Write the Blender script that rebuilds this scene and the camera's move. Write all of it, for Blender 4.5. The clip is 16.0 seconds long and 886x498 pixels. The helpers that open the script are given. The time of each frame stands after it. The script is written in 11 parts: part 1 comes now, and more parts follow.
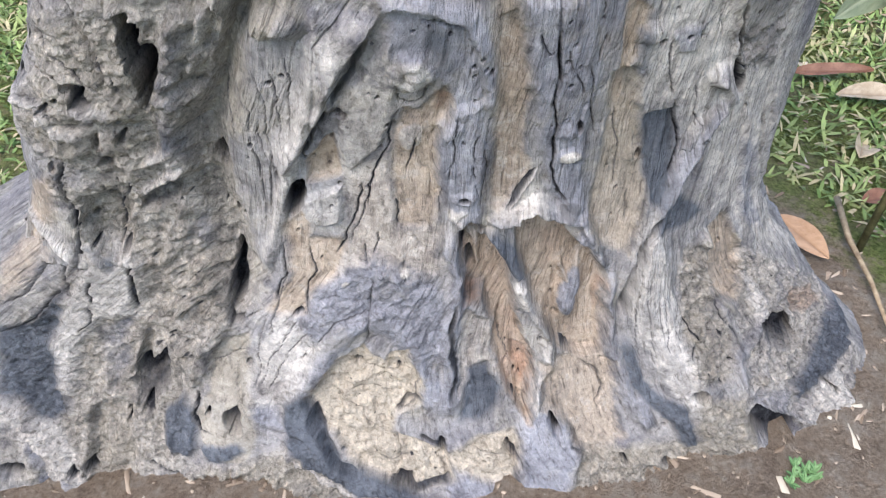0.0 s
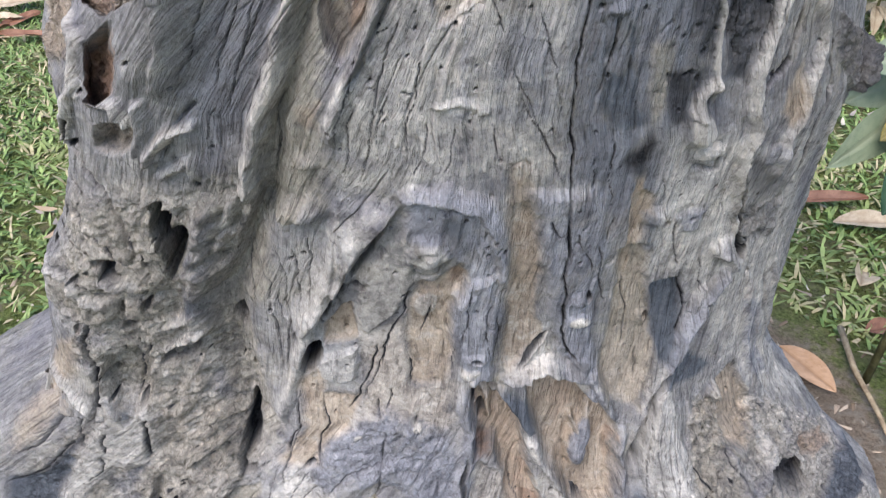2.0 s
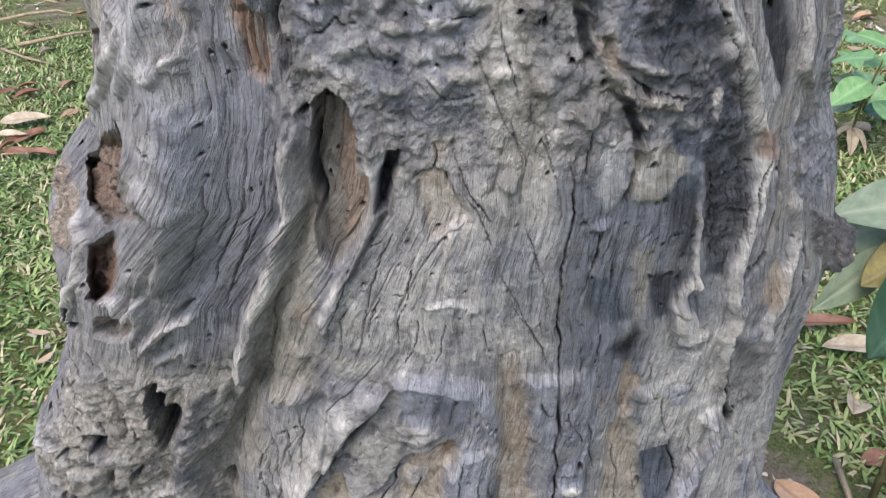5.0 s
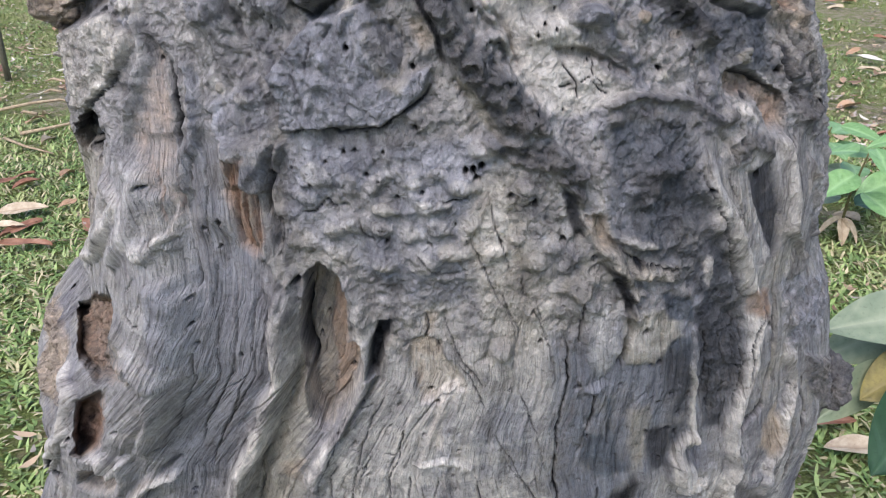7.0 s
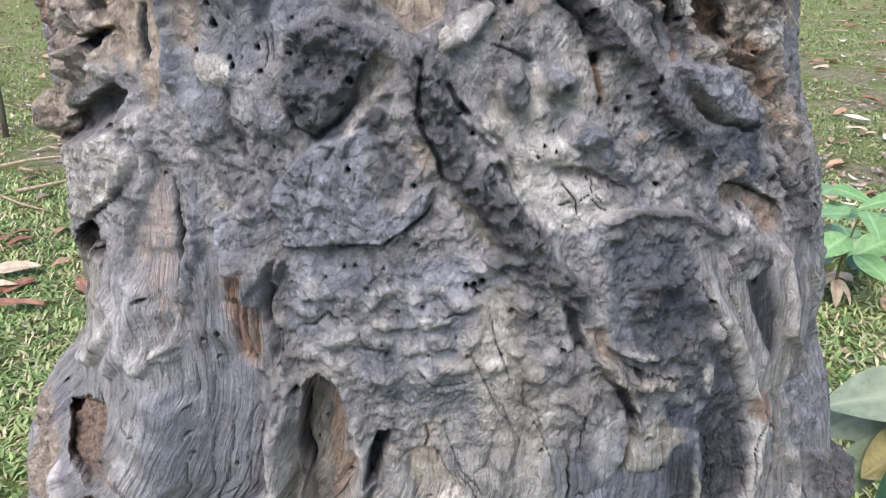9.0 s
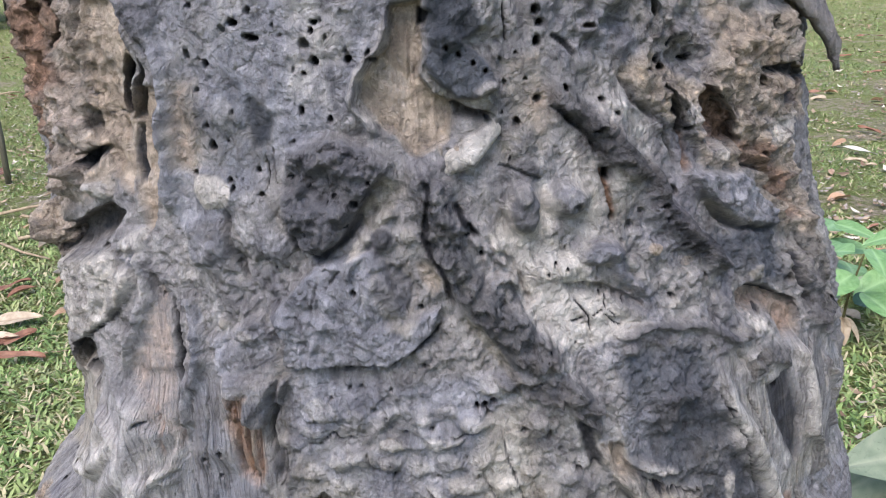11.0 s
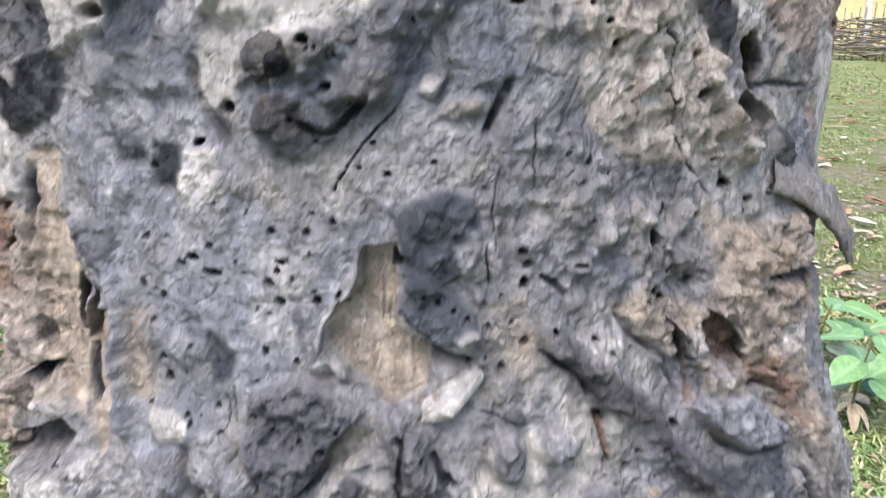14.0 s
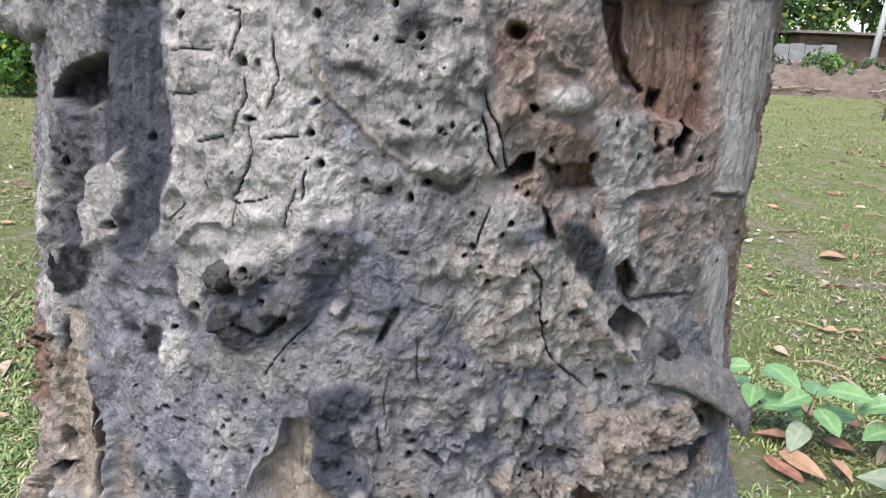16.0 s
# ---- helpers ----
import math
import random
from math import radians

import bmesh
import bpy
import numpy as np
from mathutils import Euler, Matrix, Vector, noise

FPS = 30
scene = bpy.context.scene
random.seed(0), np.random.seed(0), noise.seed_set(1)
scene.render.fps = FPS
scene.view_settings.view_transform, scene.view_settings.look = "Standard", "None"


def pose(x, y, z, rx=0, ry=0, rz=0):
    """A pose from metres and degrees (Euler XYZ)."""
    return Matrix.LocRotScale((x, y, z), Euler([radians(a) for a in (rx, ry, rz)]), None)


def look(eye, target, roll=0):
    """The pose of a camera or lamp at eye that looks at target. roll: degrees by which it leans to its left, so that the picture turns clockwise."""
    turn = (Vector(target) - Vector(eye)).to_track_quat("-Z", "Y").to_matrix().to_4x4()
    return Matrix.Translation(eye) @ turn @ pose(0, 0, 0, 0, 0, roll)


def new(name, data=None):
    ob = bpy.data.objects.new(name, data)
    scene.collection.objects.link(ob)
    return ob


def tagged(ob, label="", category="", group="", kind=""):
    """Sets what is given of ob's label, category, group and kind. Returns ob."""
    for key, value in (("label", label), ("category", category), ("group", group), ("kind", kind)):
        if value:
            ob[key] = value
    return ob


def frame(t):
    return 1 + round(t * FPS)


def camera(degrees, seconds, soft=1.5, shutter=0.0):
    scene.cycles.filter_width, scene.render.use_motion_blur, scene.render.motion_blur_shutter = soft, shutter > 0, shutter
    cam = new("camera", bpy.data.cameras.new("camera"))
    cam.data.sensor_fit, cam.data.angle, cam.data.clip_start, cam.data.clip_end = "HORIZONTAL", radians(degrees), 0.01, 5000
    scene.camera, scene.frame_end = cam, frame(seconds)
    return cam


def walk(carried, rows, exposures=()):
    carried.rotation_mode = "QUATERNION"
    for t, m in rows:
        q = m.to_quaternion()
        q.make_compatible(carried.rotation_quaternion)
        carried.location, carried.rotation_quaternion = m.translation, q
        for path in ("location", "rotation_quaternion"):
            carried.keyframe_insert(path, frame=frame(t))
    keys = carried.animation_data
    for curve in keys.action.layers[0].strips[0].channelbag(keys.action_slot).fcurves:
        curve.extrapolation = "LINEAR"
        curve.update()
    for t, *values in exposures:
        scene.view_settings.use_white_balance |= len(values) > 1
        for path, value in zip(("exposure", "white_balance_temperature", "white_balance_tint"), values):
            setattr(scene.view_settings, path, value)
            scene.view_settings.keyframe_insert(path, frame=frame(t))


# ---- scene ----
cam = camera(61.1, 16.0, soft=1.1, shutter=0.5)
PATH = [
    (0, (0.041, 0.048, 1.159), (0.001, 1.404, -0.311), -1.4),
    (0.5, (0.038, 0.056, 1.167), (-0.011, 1.442, -0.275), -1.6),
    (1, (0.035, 0.066, 1.19), (-0.014, 1.512, -0.191), -1.4),
    (1.5, (0.029, 0.081, 1.217), (-0.013, 1.572, -0.116), -1.0),
    (2, (0.029, 0.086, 1.238), (-0.017, 1.611, -0.056), -1.3),
    (2.5, (0.034, 0.095, 1.261), (-0.002, 1.648, 0.001), -1.1),
    (3, (0.032, 0.105, 1.282), (0.003, 1.685, 0.056), -0.9),
    (3.2, (0.031, 0.106, 1.289), (0.0, 1.692, 0.071), -1.1),
    (5.3, (0.032, 0.133, 1.326), (0.008, 1.823, 0.256), -0.7),
    (5.5, (0.029, 0.139, 1.33), (0.015, 1.843, 0.282), -0.6),
    (6, (0.03, 0.151, 1.345), (0.006, 1.878, 0.337), -1.0),
    (6.5, (0.032, 0.161, 1.362), (0.006, 1.91, 0.392), -1.0),
    (7, (0.035, 0.162, 1.379), (0.021, 1.93, 0.445), -0.7),
    (7.5, (0.035, 0.161, 1.386), (0.025, 1.939, 0.471), -0.3),
    (8, (0.036, 0.164, 1.395), (0.037, 1.961, 0.517), -0.2),
    (8.5, (0.031, 0.171, 1.403), (0.031, 1.981, 0.553), -0.4),
    (8.7, (0.031, 0.175, 1.408), (0.035, 1.992, 0.573), -0.3),
    (11, (0.028, 0.214, 1.459), (0.028, 2.073, 0.722), -1.4),
    (11.5, (0.021, 0.231, 1.467), (0.03, 2.095, 0.742), -1.6),
    (12, (0.023, 0.241, 1.483), (0.04, 2.116, 0.785), -1.5),
    (12.5, (0.026, 0.243, 1.499), (0.037, 2.126, 0.825), -1.9),
    (13, (0.025, 0.245, 1.516), (0.063, 2.134, 0.858), -1.8),
    (13.5, (0.022, 0.249, 1.519), (0.091, 2.134, 0.855), -1.1),
    (14, (0.043, 0.283, 1.543), (0.032, 2.186, 0.927), -0.2),
    (14.5, (0.077, 0.298, 1.589), (0.019, 2.206, 0.992), 0.2),
    (15, (0.13, 0.276, 1.636), (-0.083, 2.192, 1.104), 1.2),
    (15.5, (0.146, 0.245, 1.648), (-0.125, 2.15, 1.104), 2.1),
    (16, (0.152, 0.215, 1.665), (-0.104, 2.126, 1.131), 2.6),
]
walk(cam, [(t, look(eye, target, roll)) for t, eye, target, roll in PATH],
     exposures=[(0.0, 1.36, 6560, 11), (3.0, 1.12, 6560, 11), (5.5, 1.14, 6560, 12), (7.5, 1.20, 6560, 13), (8.5, 1.31, 6560, 13), (11.0, 1.27, 6560, 14), (12.5, 1.42, 6560, 14), (13.5, 1.49, 6560, 14), (14.5, 1.84, 6600, 14), (15.2, 1.62, 6620, 14), (16.0, 1.37, 6620, 14)])

# ---- world, sun, exposure ----
world = bpy.data.worlds.new("sky")
scene.world = world
world.use_nodes = True
SUN_ELEVATION, SUN_ROTATION = radians(57), radians(206)
wn, wl = world.node_tree.nodes, world.node_tree.links
sky = wn.new("ShaderNodeTexSky")
sky.sky_type, sky.sun_disc = "NISHITA", False
sky.sun_elevation, sky.sun_rotation = SUN_ELEVATION, SUN_ROTATION
sky.air_density, sky.dust_density, sky.ozone_density = 1.0, 1.2, 1.0
wl.new(sky.outputs[0], wn["Background"].inputs[0])
wn["Background"].inputs[1].default_value = 0.125
sun = new("sun", bpy.data.lights.new("sun", "SUN"))
sun.data.energy, sun.data.angle, sun.data.color = 1.75, radians(38), (1.0, 0.965, 0.945)
toward = Vector((math.sin(SUN_ROTATION) * math.cos(SUN_ELEVATION), math.cos(SUN_ROTATION) * math.cos(SUN_ELEVATION), math.sin(SUN_ELEVATION)))
sun.matrix_world = look(toward * 30, (0, 0, 0))


# ---- materials ----
class Nodes:
    """A material and short ways to add nodes to it."""

    def __init__(self, name, rough=0.85, spec=0.25):
        self.mat = bpy.data.materials.new(name)
        self.mat.use_nodes = True
        self.n, self.l = self.mat.node_tree.nodes, self.mat.node_tree.links
        self.out = self.n["Principled BSDF"]
        self.out.inputs["Roughness"].default_value = rough
        self.out.inputs["Specular IOR Level"].default_value = spec

    def put(self, socket, value):
        if hasattr(value, "is_output"):
            self.l.new(value, socket)
        elif isinstance(value, tuple) and len(value) == 3 and socket.type == "RGBA":
            socket.default_value = (*value, 1)
        else:
            socket.default_value = value

    def attr(self, name):
        a = self.n.new("ShaderNodeAttribute")
        a.attribute_name = name
        return a.outputs["Fac"]

    def attr_vec(self, name):
        a = self.n.new("ShaderNodeAttribute")
        a.attribute_name = name
        return a.outputs["Vector"]

    def coord(self, scale=(1, 1, 1), source=None):
        m = self.n.new("ShaderNodeMapping")
        m.inputs["Scale"].default_value = scale
        if source is None:
            source = self.n.new("ShaderNodeTexCoord").outputs["Object"]
        self.l.new(source, m.inputs["Vector"])
        return m.outputs[0]

    def noise(self, vec, scale, detail=4, rough=0.55, distortion=0.0):
        t = self.n.new("ShaderNodeTexNoise")
        self.l.new(vec, t.inputs["Vector"])
        for k, v in (("Scale", scale), ("Detail", detail), ("Roughness", rough), ("Distortion", distortion)):
            t.inputs[k].default_value = v
        return t.outputs["Fac"]

    def voronoi(self, vec, scale, feature="F1", out="Distance", randomness=1.0):
        t = self.n.new("ShaderNodeTexVoronoi")
        t.feature = feature
        self.l.new(vec, t.inputs["Vector"])
        t.inputs["Scale"].default_value = scale
        t.inputs["Randomness"].default_value = randomness
        return t.outputs[out]

    def span(self, v, a, b, c=0.0, d=1.0):
        """v from a..b to c..d, clamped."""
        t = self.n.new("ShaderNodeMapRange")
        for i, x in enumerate((v, a, b, c, d)):
            self.put(t.inputs[i], x)
        return t.outputs[0]

    def math(self, op, a, b=0.0):
        t = self.n.new("ShaderNodeMath")
        t.operation = op
        self.put(t.inputs[0], a)
        self.put(t.inputs[1], b)
        return t.outputs[0]

    def mix(self, fac, a, b, blend="MIX"):
        t = self.n.new("ShaderNodeMix")
        t.data_type, t.blend_type = "RGBA", blend
        self.put(t.inputs[0], fac)
        self.put(t.inputs[6], a)
        self.put(t.inputs[7], b)
        return t.outputs[2]

    def random(self):
        return self.n.new("ShaderNodeObjectInfo").outputs["Random"]

    def island(self):
        return self.n.new("ShaderNodeNewGeometry").outputs["Random Per Island"]

    def done(self, colour, height=None, depth=0.002, strength=1.0, rough=None):
        self.put(self.out.inputs["Base Color"], colour)
        if rough is not None:
            self.put(self.out.inputs["Roughness"], rough)
        if height is not None:
            b = self.n.new("ShaderNodeBump")
            b.inputs["Distance"].default_value, b.inputs["Strength"].default_value = depth, strength
            self.put(b.inputs["Height"], height)
            self.l.new(b.outputs[0], self.out.inputs["Normal"])
        return self.mat


def weathered_wood():
    m = Nodes("weathered_wood", 0.9, 0.08)
    g = m.attr_vec("grain")
    obj = m.coord()
    fibre = m.noise(m.coord((1, 1, 0.07), g), 330, 4, 0.65, 0.2)
    strand = m.noise(m.coord((1, 1, 0.05), g), 130, 5, 0.6, 0.3)
    streak = m.noise(m.coord((1, 1, 0.13), g), 36, 6, 0.66, 0.5)
    blotch = m.noise(obj, 8, 5, 0.6, 0.4)
    patchy = m.noise(obj, 40, 6, 0.66, 0.4)
    crumb = m.noise(obj, 120, 6, 0.72, 0.5)
    speck = m.noise(obj, 520, 3, 0.65)
    blue = m.noise(obj, 17, 5, 0.62, 0.6)
    warm = m.noise(obj, 11, 6, 0.7, 0.8)
    rough_wood, comb = m.attr("rough"), m.attr("comb")
    bare = m.math("SUBTRACT", 1.0, comb)
    wear = m.math("ADD", m.math("MULTIPLY", streak, 0.42), m.math("ADD", m.math("MULTIPLY", strand, 0.18), m.math("MULTIPLY", patchy, 0.40)))

    def two(low, high, a=0.37, b=0.63):
        return m.mix(m.span(wear, a, b), low, high)

    grey = two((0.137, 0.130, 0.136), (0.445, 0.424, 0.416))
    grey = m.mix(m.span(blotch, 0.54, 0.66, 0, 0.5), grey, (0.20, 0.192, 0.225))
    grey = m.mix(m.span(blotch, 0.46, 0.32, 0, 0.4), grey, (0.41, 0.37, 0.31))
    grey = m.mix(m.math("MULTIPLY", bare, m.span(blue, 0.50, 0.62, 0, 0.45)), grey, (0.70, 0.73, 0.78), "MULTIPLY")
    grey = m.mix(m.span(warm, 0.53, 0.65, 0, 0.35), grey, (0.44, 0.40, 0.32))
    slate = two((0.128, 0.128, 0.148), (0.405, 0.402, 0.438))
    slate = m.mix(m.span(warm, 0.54, 0.66, 0, 0.4), slate, (0.38, 0.35, 0.31))
    deep = two((0.050, 0.056, 0.069), (0.175, 0.188, 0.216))
    clay = two((0.225, 0.200, 0.166), (0.49, 0.445, 0.385), 0.35, 0.65)
    clay = m.mix(m.span(blue, 0.54, 0.66, 0, 0.4), clay, (0.33, 0.315, 0.30))
    mud = two((0.40, 0.342, 0.275), (0.63, 0.56, 0.465), 0.35, 0.65)
    tan = two((0.275, 0.212, 0.163), (0.565, 0.475, 0.388))
    tan = m.mix(m.span(patchy, 0.56, 0.66, 0, 0.5), tan, (0.44, 0.405, 0.38))
    # dark: charred or stained wood, and shade painted into holes and grooves
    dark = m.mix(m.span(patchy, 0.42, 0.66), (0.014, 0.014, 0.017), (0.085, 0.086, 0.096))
    pale = two((0.345, 0.318, 0.295), (0.715, 0.668, 0.620))
    red = two((0.11, 0.060, 0.042), (0.46, 0.305, 0.225))
    col = grey
    mott = m.math("ADD", m.math("MULTIPLY", patchy, 0.45), m.math("ADD", m.math("MULTIPLY", streak, 0.25), m.math("ADD", m.math("MULTIPLY", crumb, 0.15), m.math("MULTIPLY", blue, 0.15))))
    edge = m.math("MULTIPLY", m.math("SUBTRACT", mott, 0.5), 2.3)
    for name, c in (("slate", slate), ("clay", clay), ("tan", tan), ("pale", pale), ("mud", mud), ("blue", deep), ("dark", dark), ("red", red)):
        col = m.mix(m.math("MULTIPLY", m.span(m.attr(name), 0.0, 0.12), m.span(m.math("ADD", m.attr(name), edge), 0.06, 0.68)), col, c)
    # crumbs, fibres, flecks and grit
    col = m.mix(m.math("MULTIPLY", rough_wood, m.span(crumb, 0.49, 0.64, 0, 0.5)), col, (1.45, 1.40, 1.34), "MULTIPLY")
    col = m.mix(m.math("MULTIPLY", rough_wood, m.span(crumb, 0.47, 0.36, 0, 0.5)), col, (0.38, 0.35, 0.33), "MULTIPLY")
    col = m.mix(m.math("MULTIPLY", comb, m.span(fibre, 0.44, 0.32, 0, 0.75)), col, (0.36, 0.35, 0.35), "MULTIPLY")
    col = m.mix(m.math("MULTIPLY", comb, m.span(strand, 0.42, 0.32, 0, 0.55)), col, (0.45, 0.44, 0.45), "MULTIPLY")
    col = m.mix(m.math("MULTIPLY", comb, m.span(fibre, 0.56, 0.68, 0, 0.55)), col, (1.4, 1.39, 1.37), "MULTIPLY")
    fleck = m.noise(obj, 75, 5, 0.7, 0.7)
    col = m.mix(m.math("MULTIPLY", bare, m.span(fleck, 0.47, 0.36, 0, 0.5)), col, (0.45, 0.46, 0.50), "MULTIPLY")
    col = m.mix(m.math("MULTIPLY", bare, m.span(fleck, 0.53, 0.66, 0, 0.65)), col, (1.6, 1.58, 1.54), "MULTIPLY")
    col = m.mix(m.span(crumb, 0.45, 0.33, 0, 0.6), col, (0.40, 0.38, 0.37), "MULTIPLY")
    col = m.mix(m.span(crumb, 0.54, 0.67, 0, 0.6), col, (1.45, 1.43, 1.40), "MULTIPLY")
    col = m.mix(m.span(speck, 0.54, 0.68, 0, 0.45), col, (1.4, 1.4, 1.38), "MULTIPLY")
    grit = m.noise(obj, 240, 5, 0.75, 0.3)
    gritty = m.math("ADD", m.math("MULTIPLY", rough_wood, 0.8), m.math("MULTIPLY", comb, 0.45))
    col = m.mix(m.math("MULTIPLY", gritty, m.span(grit, 0.46, 0.34, 0, 0.7)), col, (0.42, 0.40, 0.39), "MULTIPLY")
    col = m.mix(m.math("MULTIPLY", gritty, m.span(grit, 0.54, 0.66, 0, 0.6)), col, (1.4, 1.39, 1.37), "MULTIPLY")
    up = m.math("ADD", m.math("MULTIPLY", m.math("ADD", fibre, m.math("MULTIPLY", strand, 0.8)), comb), m.math("MULTIPLY", speck, 0.35))
    up = m.math("ADD", up, m.math("MULTIPLY", crumb, m.math("ADD", m.math("MULTIPLY", rough_wood, 0.9), m.math("ADD", 0.6, m.math("MULTIPLY", bare, 1.3)))))
    return m.done(col, up, 0.0055, 1.0)


def soil():
    m = Nodes("soil_and_turf", 0.95, 0.1)
    obj = m.coord()
    fine, mid, big = m.noise(obj, 110, 8, 0.8), m.noise(obj, 22, 6, 0.7), m.noise(obj, 2.2, 6, 0.65)
    clump = m.noise(obj, 7, 6, 0.72, 0.5)
    dirt = m.mix(m.span(fine, 0.35, 0.65), (0.22, 0.16, 0.115), (0.48, 0.385, 0.295))
    dirt = m.mix(m.span(mid, 0.5, 0.66, 0, 0.6), dirt, (0.50, 0.44, 0.37))
    dirt = m.mix(m.span(mid, 0.44, 0.34, 0, 0.6), dirt, (0.15, 0.11, 0.085))
    turf = m.mix(m.span(fine, 0.40, 0.60), (0.088, 0.115, 0.031), (0.34, 0.39, 0.13))
    turf = m.mix(m.span(mid, 0.50, 0.62, 0, 0.7), turf, (0.30, 0.25, 0.15))
    turf = m.mix(m.span(mid, 0.46, 0.36, 0, 0.6), turf, (0.10, 0.135, 0.04))
    turf = m.mix(m.span(clump, 0.52, 0.64, 0, 0.65), turf, (0.33, 0.29, 0.18))
    turf = m.mix(m.span(clump, 0.47, 0.36, 0, 0.55), turf, (0.17, 0.24, 0.065))
    turf = m.mix(m.span(big, 0.5, 0.66, 0, 0.5), turf, (0.36, 0.31, 0.20))
    bare = m.span(m.math("ADD", m.attr("bare"), m.math("MULTIPLY", m.math("SUBTRACT", mid, 0.5), 0.9)), 0.35, 0.65)
    col = m.mix(bare, turf, dirt)
    return m.done(col, m.math("ADD", fine, mid), 0.03, 1.0)


def grass_blade():
    m = Nodes("grass_blade", 0.55, 0.35)
    r = m.island()
    obj = m.coord()
    big, clump, tuft = m.noise(obj, 1.6, 5, 0.6), m.noise(obj, 6.5, 5, 0.7, 0.5), m.noise(obj, 26, 4, 0.65)
    col = m.mix(m.span(r, 0.0, 0.8), (0.072, 0.130, 0.032), (0.285, 0.385, 0.130))
    col = m.mix(m.span(r, 0.80, 0.82), col, (0.46, 0.39, 0.24))
    col = m.mix(m.span(big, 0.50, 0.66, 0, 0.5), col, (0.43, 0.40, 0.17))
    col = m.mix(m.span(clump, 0.54, 0.66, 0, 0.6), col, (0.42, 0.37, 0.21))
    col = m.mix(m.span(clump, 0.46, 0.34, 0, 0.7), col, (0.45, 0.55, 0.40), "MULTIPLY")
    col = m.mix(m.span(tuft, 0.45, 0.33, 0, 0.7), col, (0.42, 0.48, 0.38), "MULTIPLY")
    col = m.mix(m.span(tuft, 0.55, 0.67, 0, 0.6), col, (1.35, 1.35, 1.25), "MULTIPLY")
    return m.done(col)


WOOD, SOIL, BLADE = weathered_wood(), soil(), grass_blade()


# ---- the dead trunk: its form, as numpy fields over (s, z) ----
YC = 0.93
TONES = ("tan", "dark", "pale", "red", "slate", "clay", "blue", "mud")
ARC = 0.42          # metres of s per radian round the trunk


def lerp_table(z, pairs):
    return np.interp(z, [p[0] for p in pairs], [p[1] for p in pairs])


def smooth(t):
    t = np.clip(t, 0.0, 1.0)
    return t * t * (3 - 2 * t)


def hash3(i, j, k):
    n = (i * 374761393 + j * 668265263 + k * 2147483647 + 1274126177) & 0xFFFFFFFF
    n = ((n ^ (n >> 13)) * 1274126177) & 0xFFFFFFFF
    n = (n ^ (n >> 16)) & 0xFFFFFFFF
    return n.astype(np.float64) / 4294967295.0


def vnoise(x, y, z):
    """Smooth value noise, -1 to 1."""
    xi, yi, zi = np.floor(x).astype(np.int64), np.floor(y).astype(np.int64), np.floor(z).astype(np.int64)
    fx, fy, fz = x - xi, y - yi, z - zi
    fx, fy, fz = fx * fx * (3 - 2 * fx), fy * fy * (3 - 2 * fy), fz * fz * (3 - 2 * fz)
    out = 0
    for a in (0, 1):
        for b in (0, 1):
            for c in (0, 1):
                w = (fx if a else 1 - fx) * (fy if b else 1 - fy) * (fz if c else 1 - fz)
                out = out + w * hash3(xi + a, yi + b, zi + c)
    return out * 2 - 1


def fbm(x, y, z, octaves=4, gain=0.5):
    out, amp, f = 0, 1.0, 1.0
    for o in range(octaves):
        out = out + amp * vnoise(x * f + 17.3 * o, y * f - 5.1 * o, z * f + 9.7 * o)
        amp, f = amp * gain, f * 2.03
    return out


def ridged(x, y, z, octaves=4, gain=0.5):
    out, amp, f = 0, 1.0, 1.0
    for o in range(octaves):
        out = out + amp * (1 - 2 * np.abs(vnoise(x * f + 7.3 * o, y * f + 3.1 * o, z * f - 4.7 * o)))
        amp, f = amp * gain, f * 2.03
    return out


LEFT = [(-0.1, -1.05), (0.0, -1.0), (0.15, -0.92), (0.26, -0.82), (0.34, -0.68), (0.41, -0.565), (0.52, -0.53), (0.64, -0.505), (0.72, -0.455), (0.8, -0.43), (0.91, -0.425), (0.97, -0.39),
        (1.03, -0.335), (1.12, -0.310), (1.3, -0.300), (1.42, -0.302), (1.5, -0.290), (1.6, -0.280), (1.7, -0.275), (2.1, -0.28)]
RIGHT = [(-0.1, 0.84), (0.0, 0.80), (0.10, 0.70), (0.22, 0.615), (0.33, 0.53), (0.42, 0.49), (0.6, 0.478), (0.75, 0.468), (0.87, 0.470), (0.99, 0.430),
         (1.06, 0.400), (1.14, 0.393), (1.22, 0.372), (1.3, 0.340), (1.45, 0.320), (1.6, 0.325), (2.1, 0.325)]
FRONT = [(-0.1, 0.53), (0.0, 0.55), (0.1, 0.60), (0.2, 0.655), (0.45, 0.70), (0.56, 0.705), (0.7, 0.68), (0.95, 0.625), (1.1, 0.60), (1.2, 0.60), (1.4, 0.622), (1.55, 0.62), (2.1, 0.64)]


def base_form(th, z):
    left, right, front = lerp_table(z, LEFT), lerp_table(z, RIGHT), sum(lerp_table(z + d, FRONT) for d in (-0.08, -0.04, 0.0, 0.04, 0.08)) / 5
    xc, half = (left + right) / 2, (right - left) / 2
    c = np.cos(th)
    x = xc + half * np.sin(th) * 1.0
    y = YC - np.where(c > 0, YC - front, 0.22) * np.sign(c) * np.abs(c) ** 0.8
    return x, y


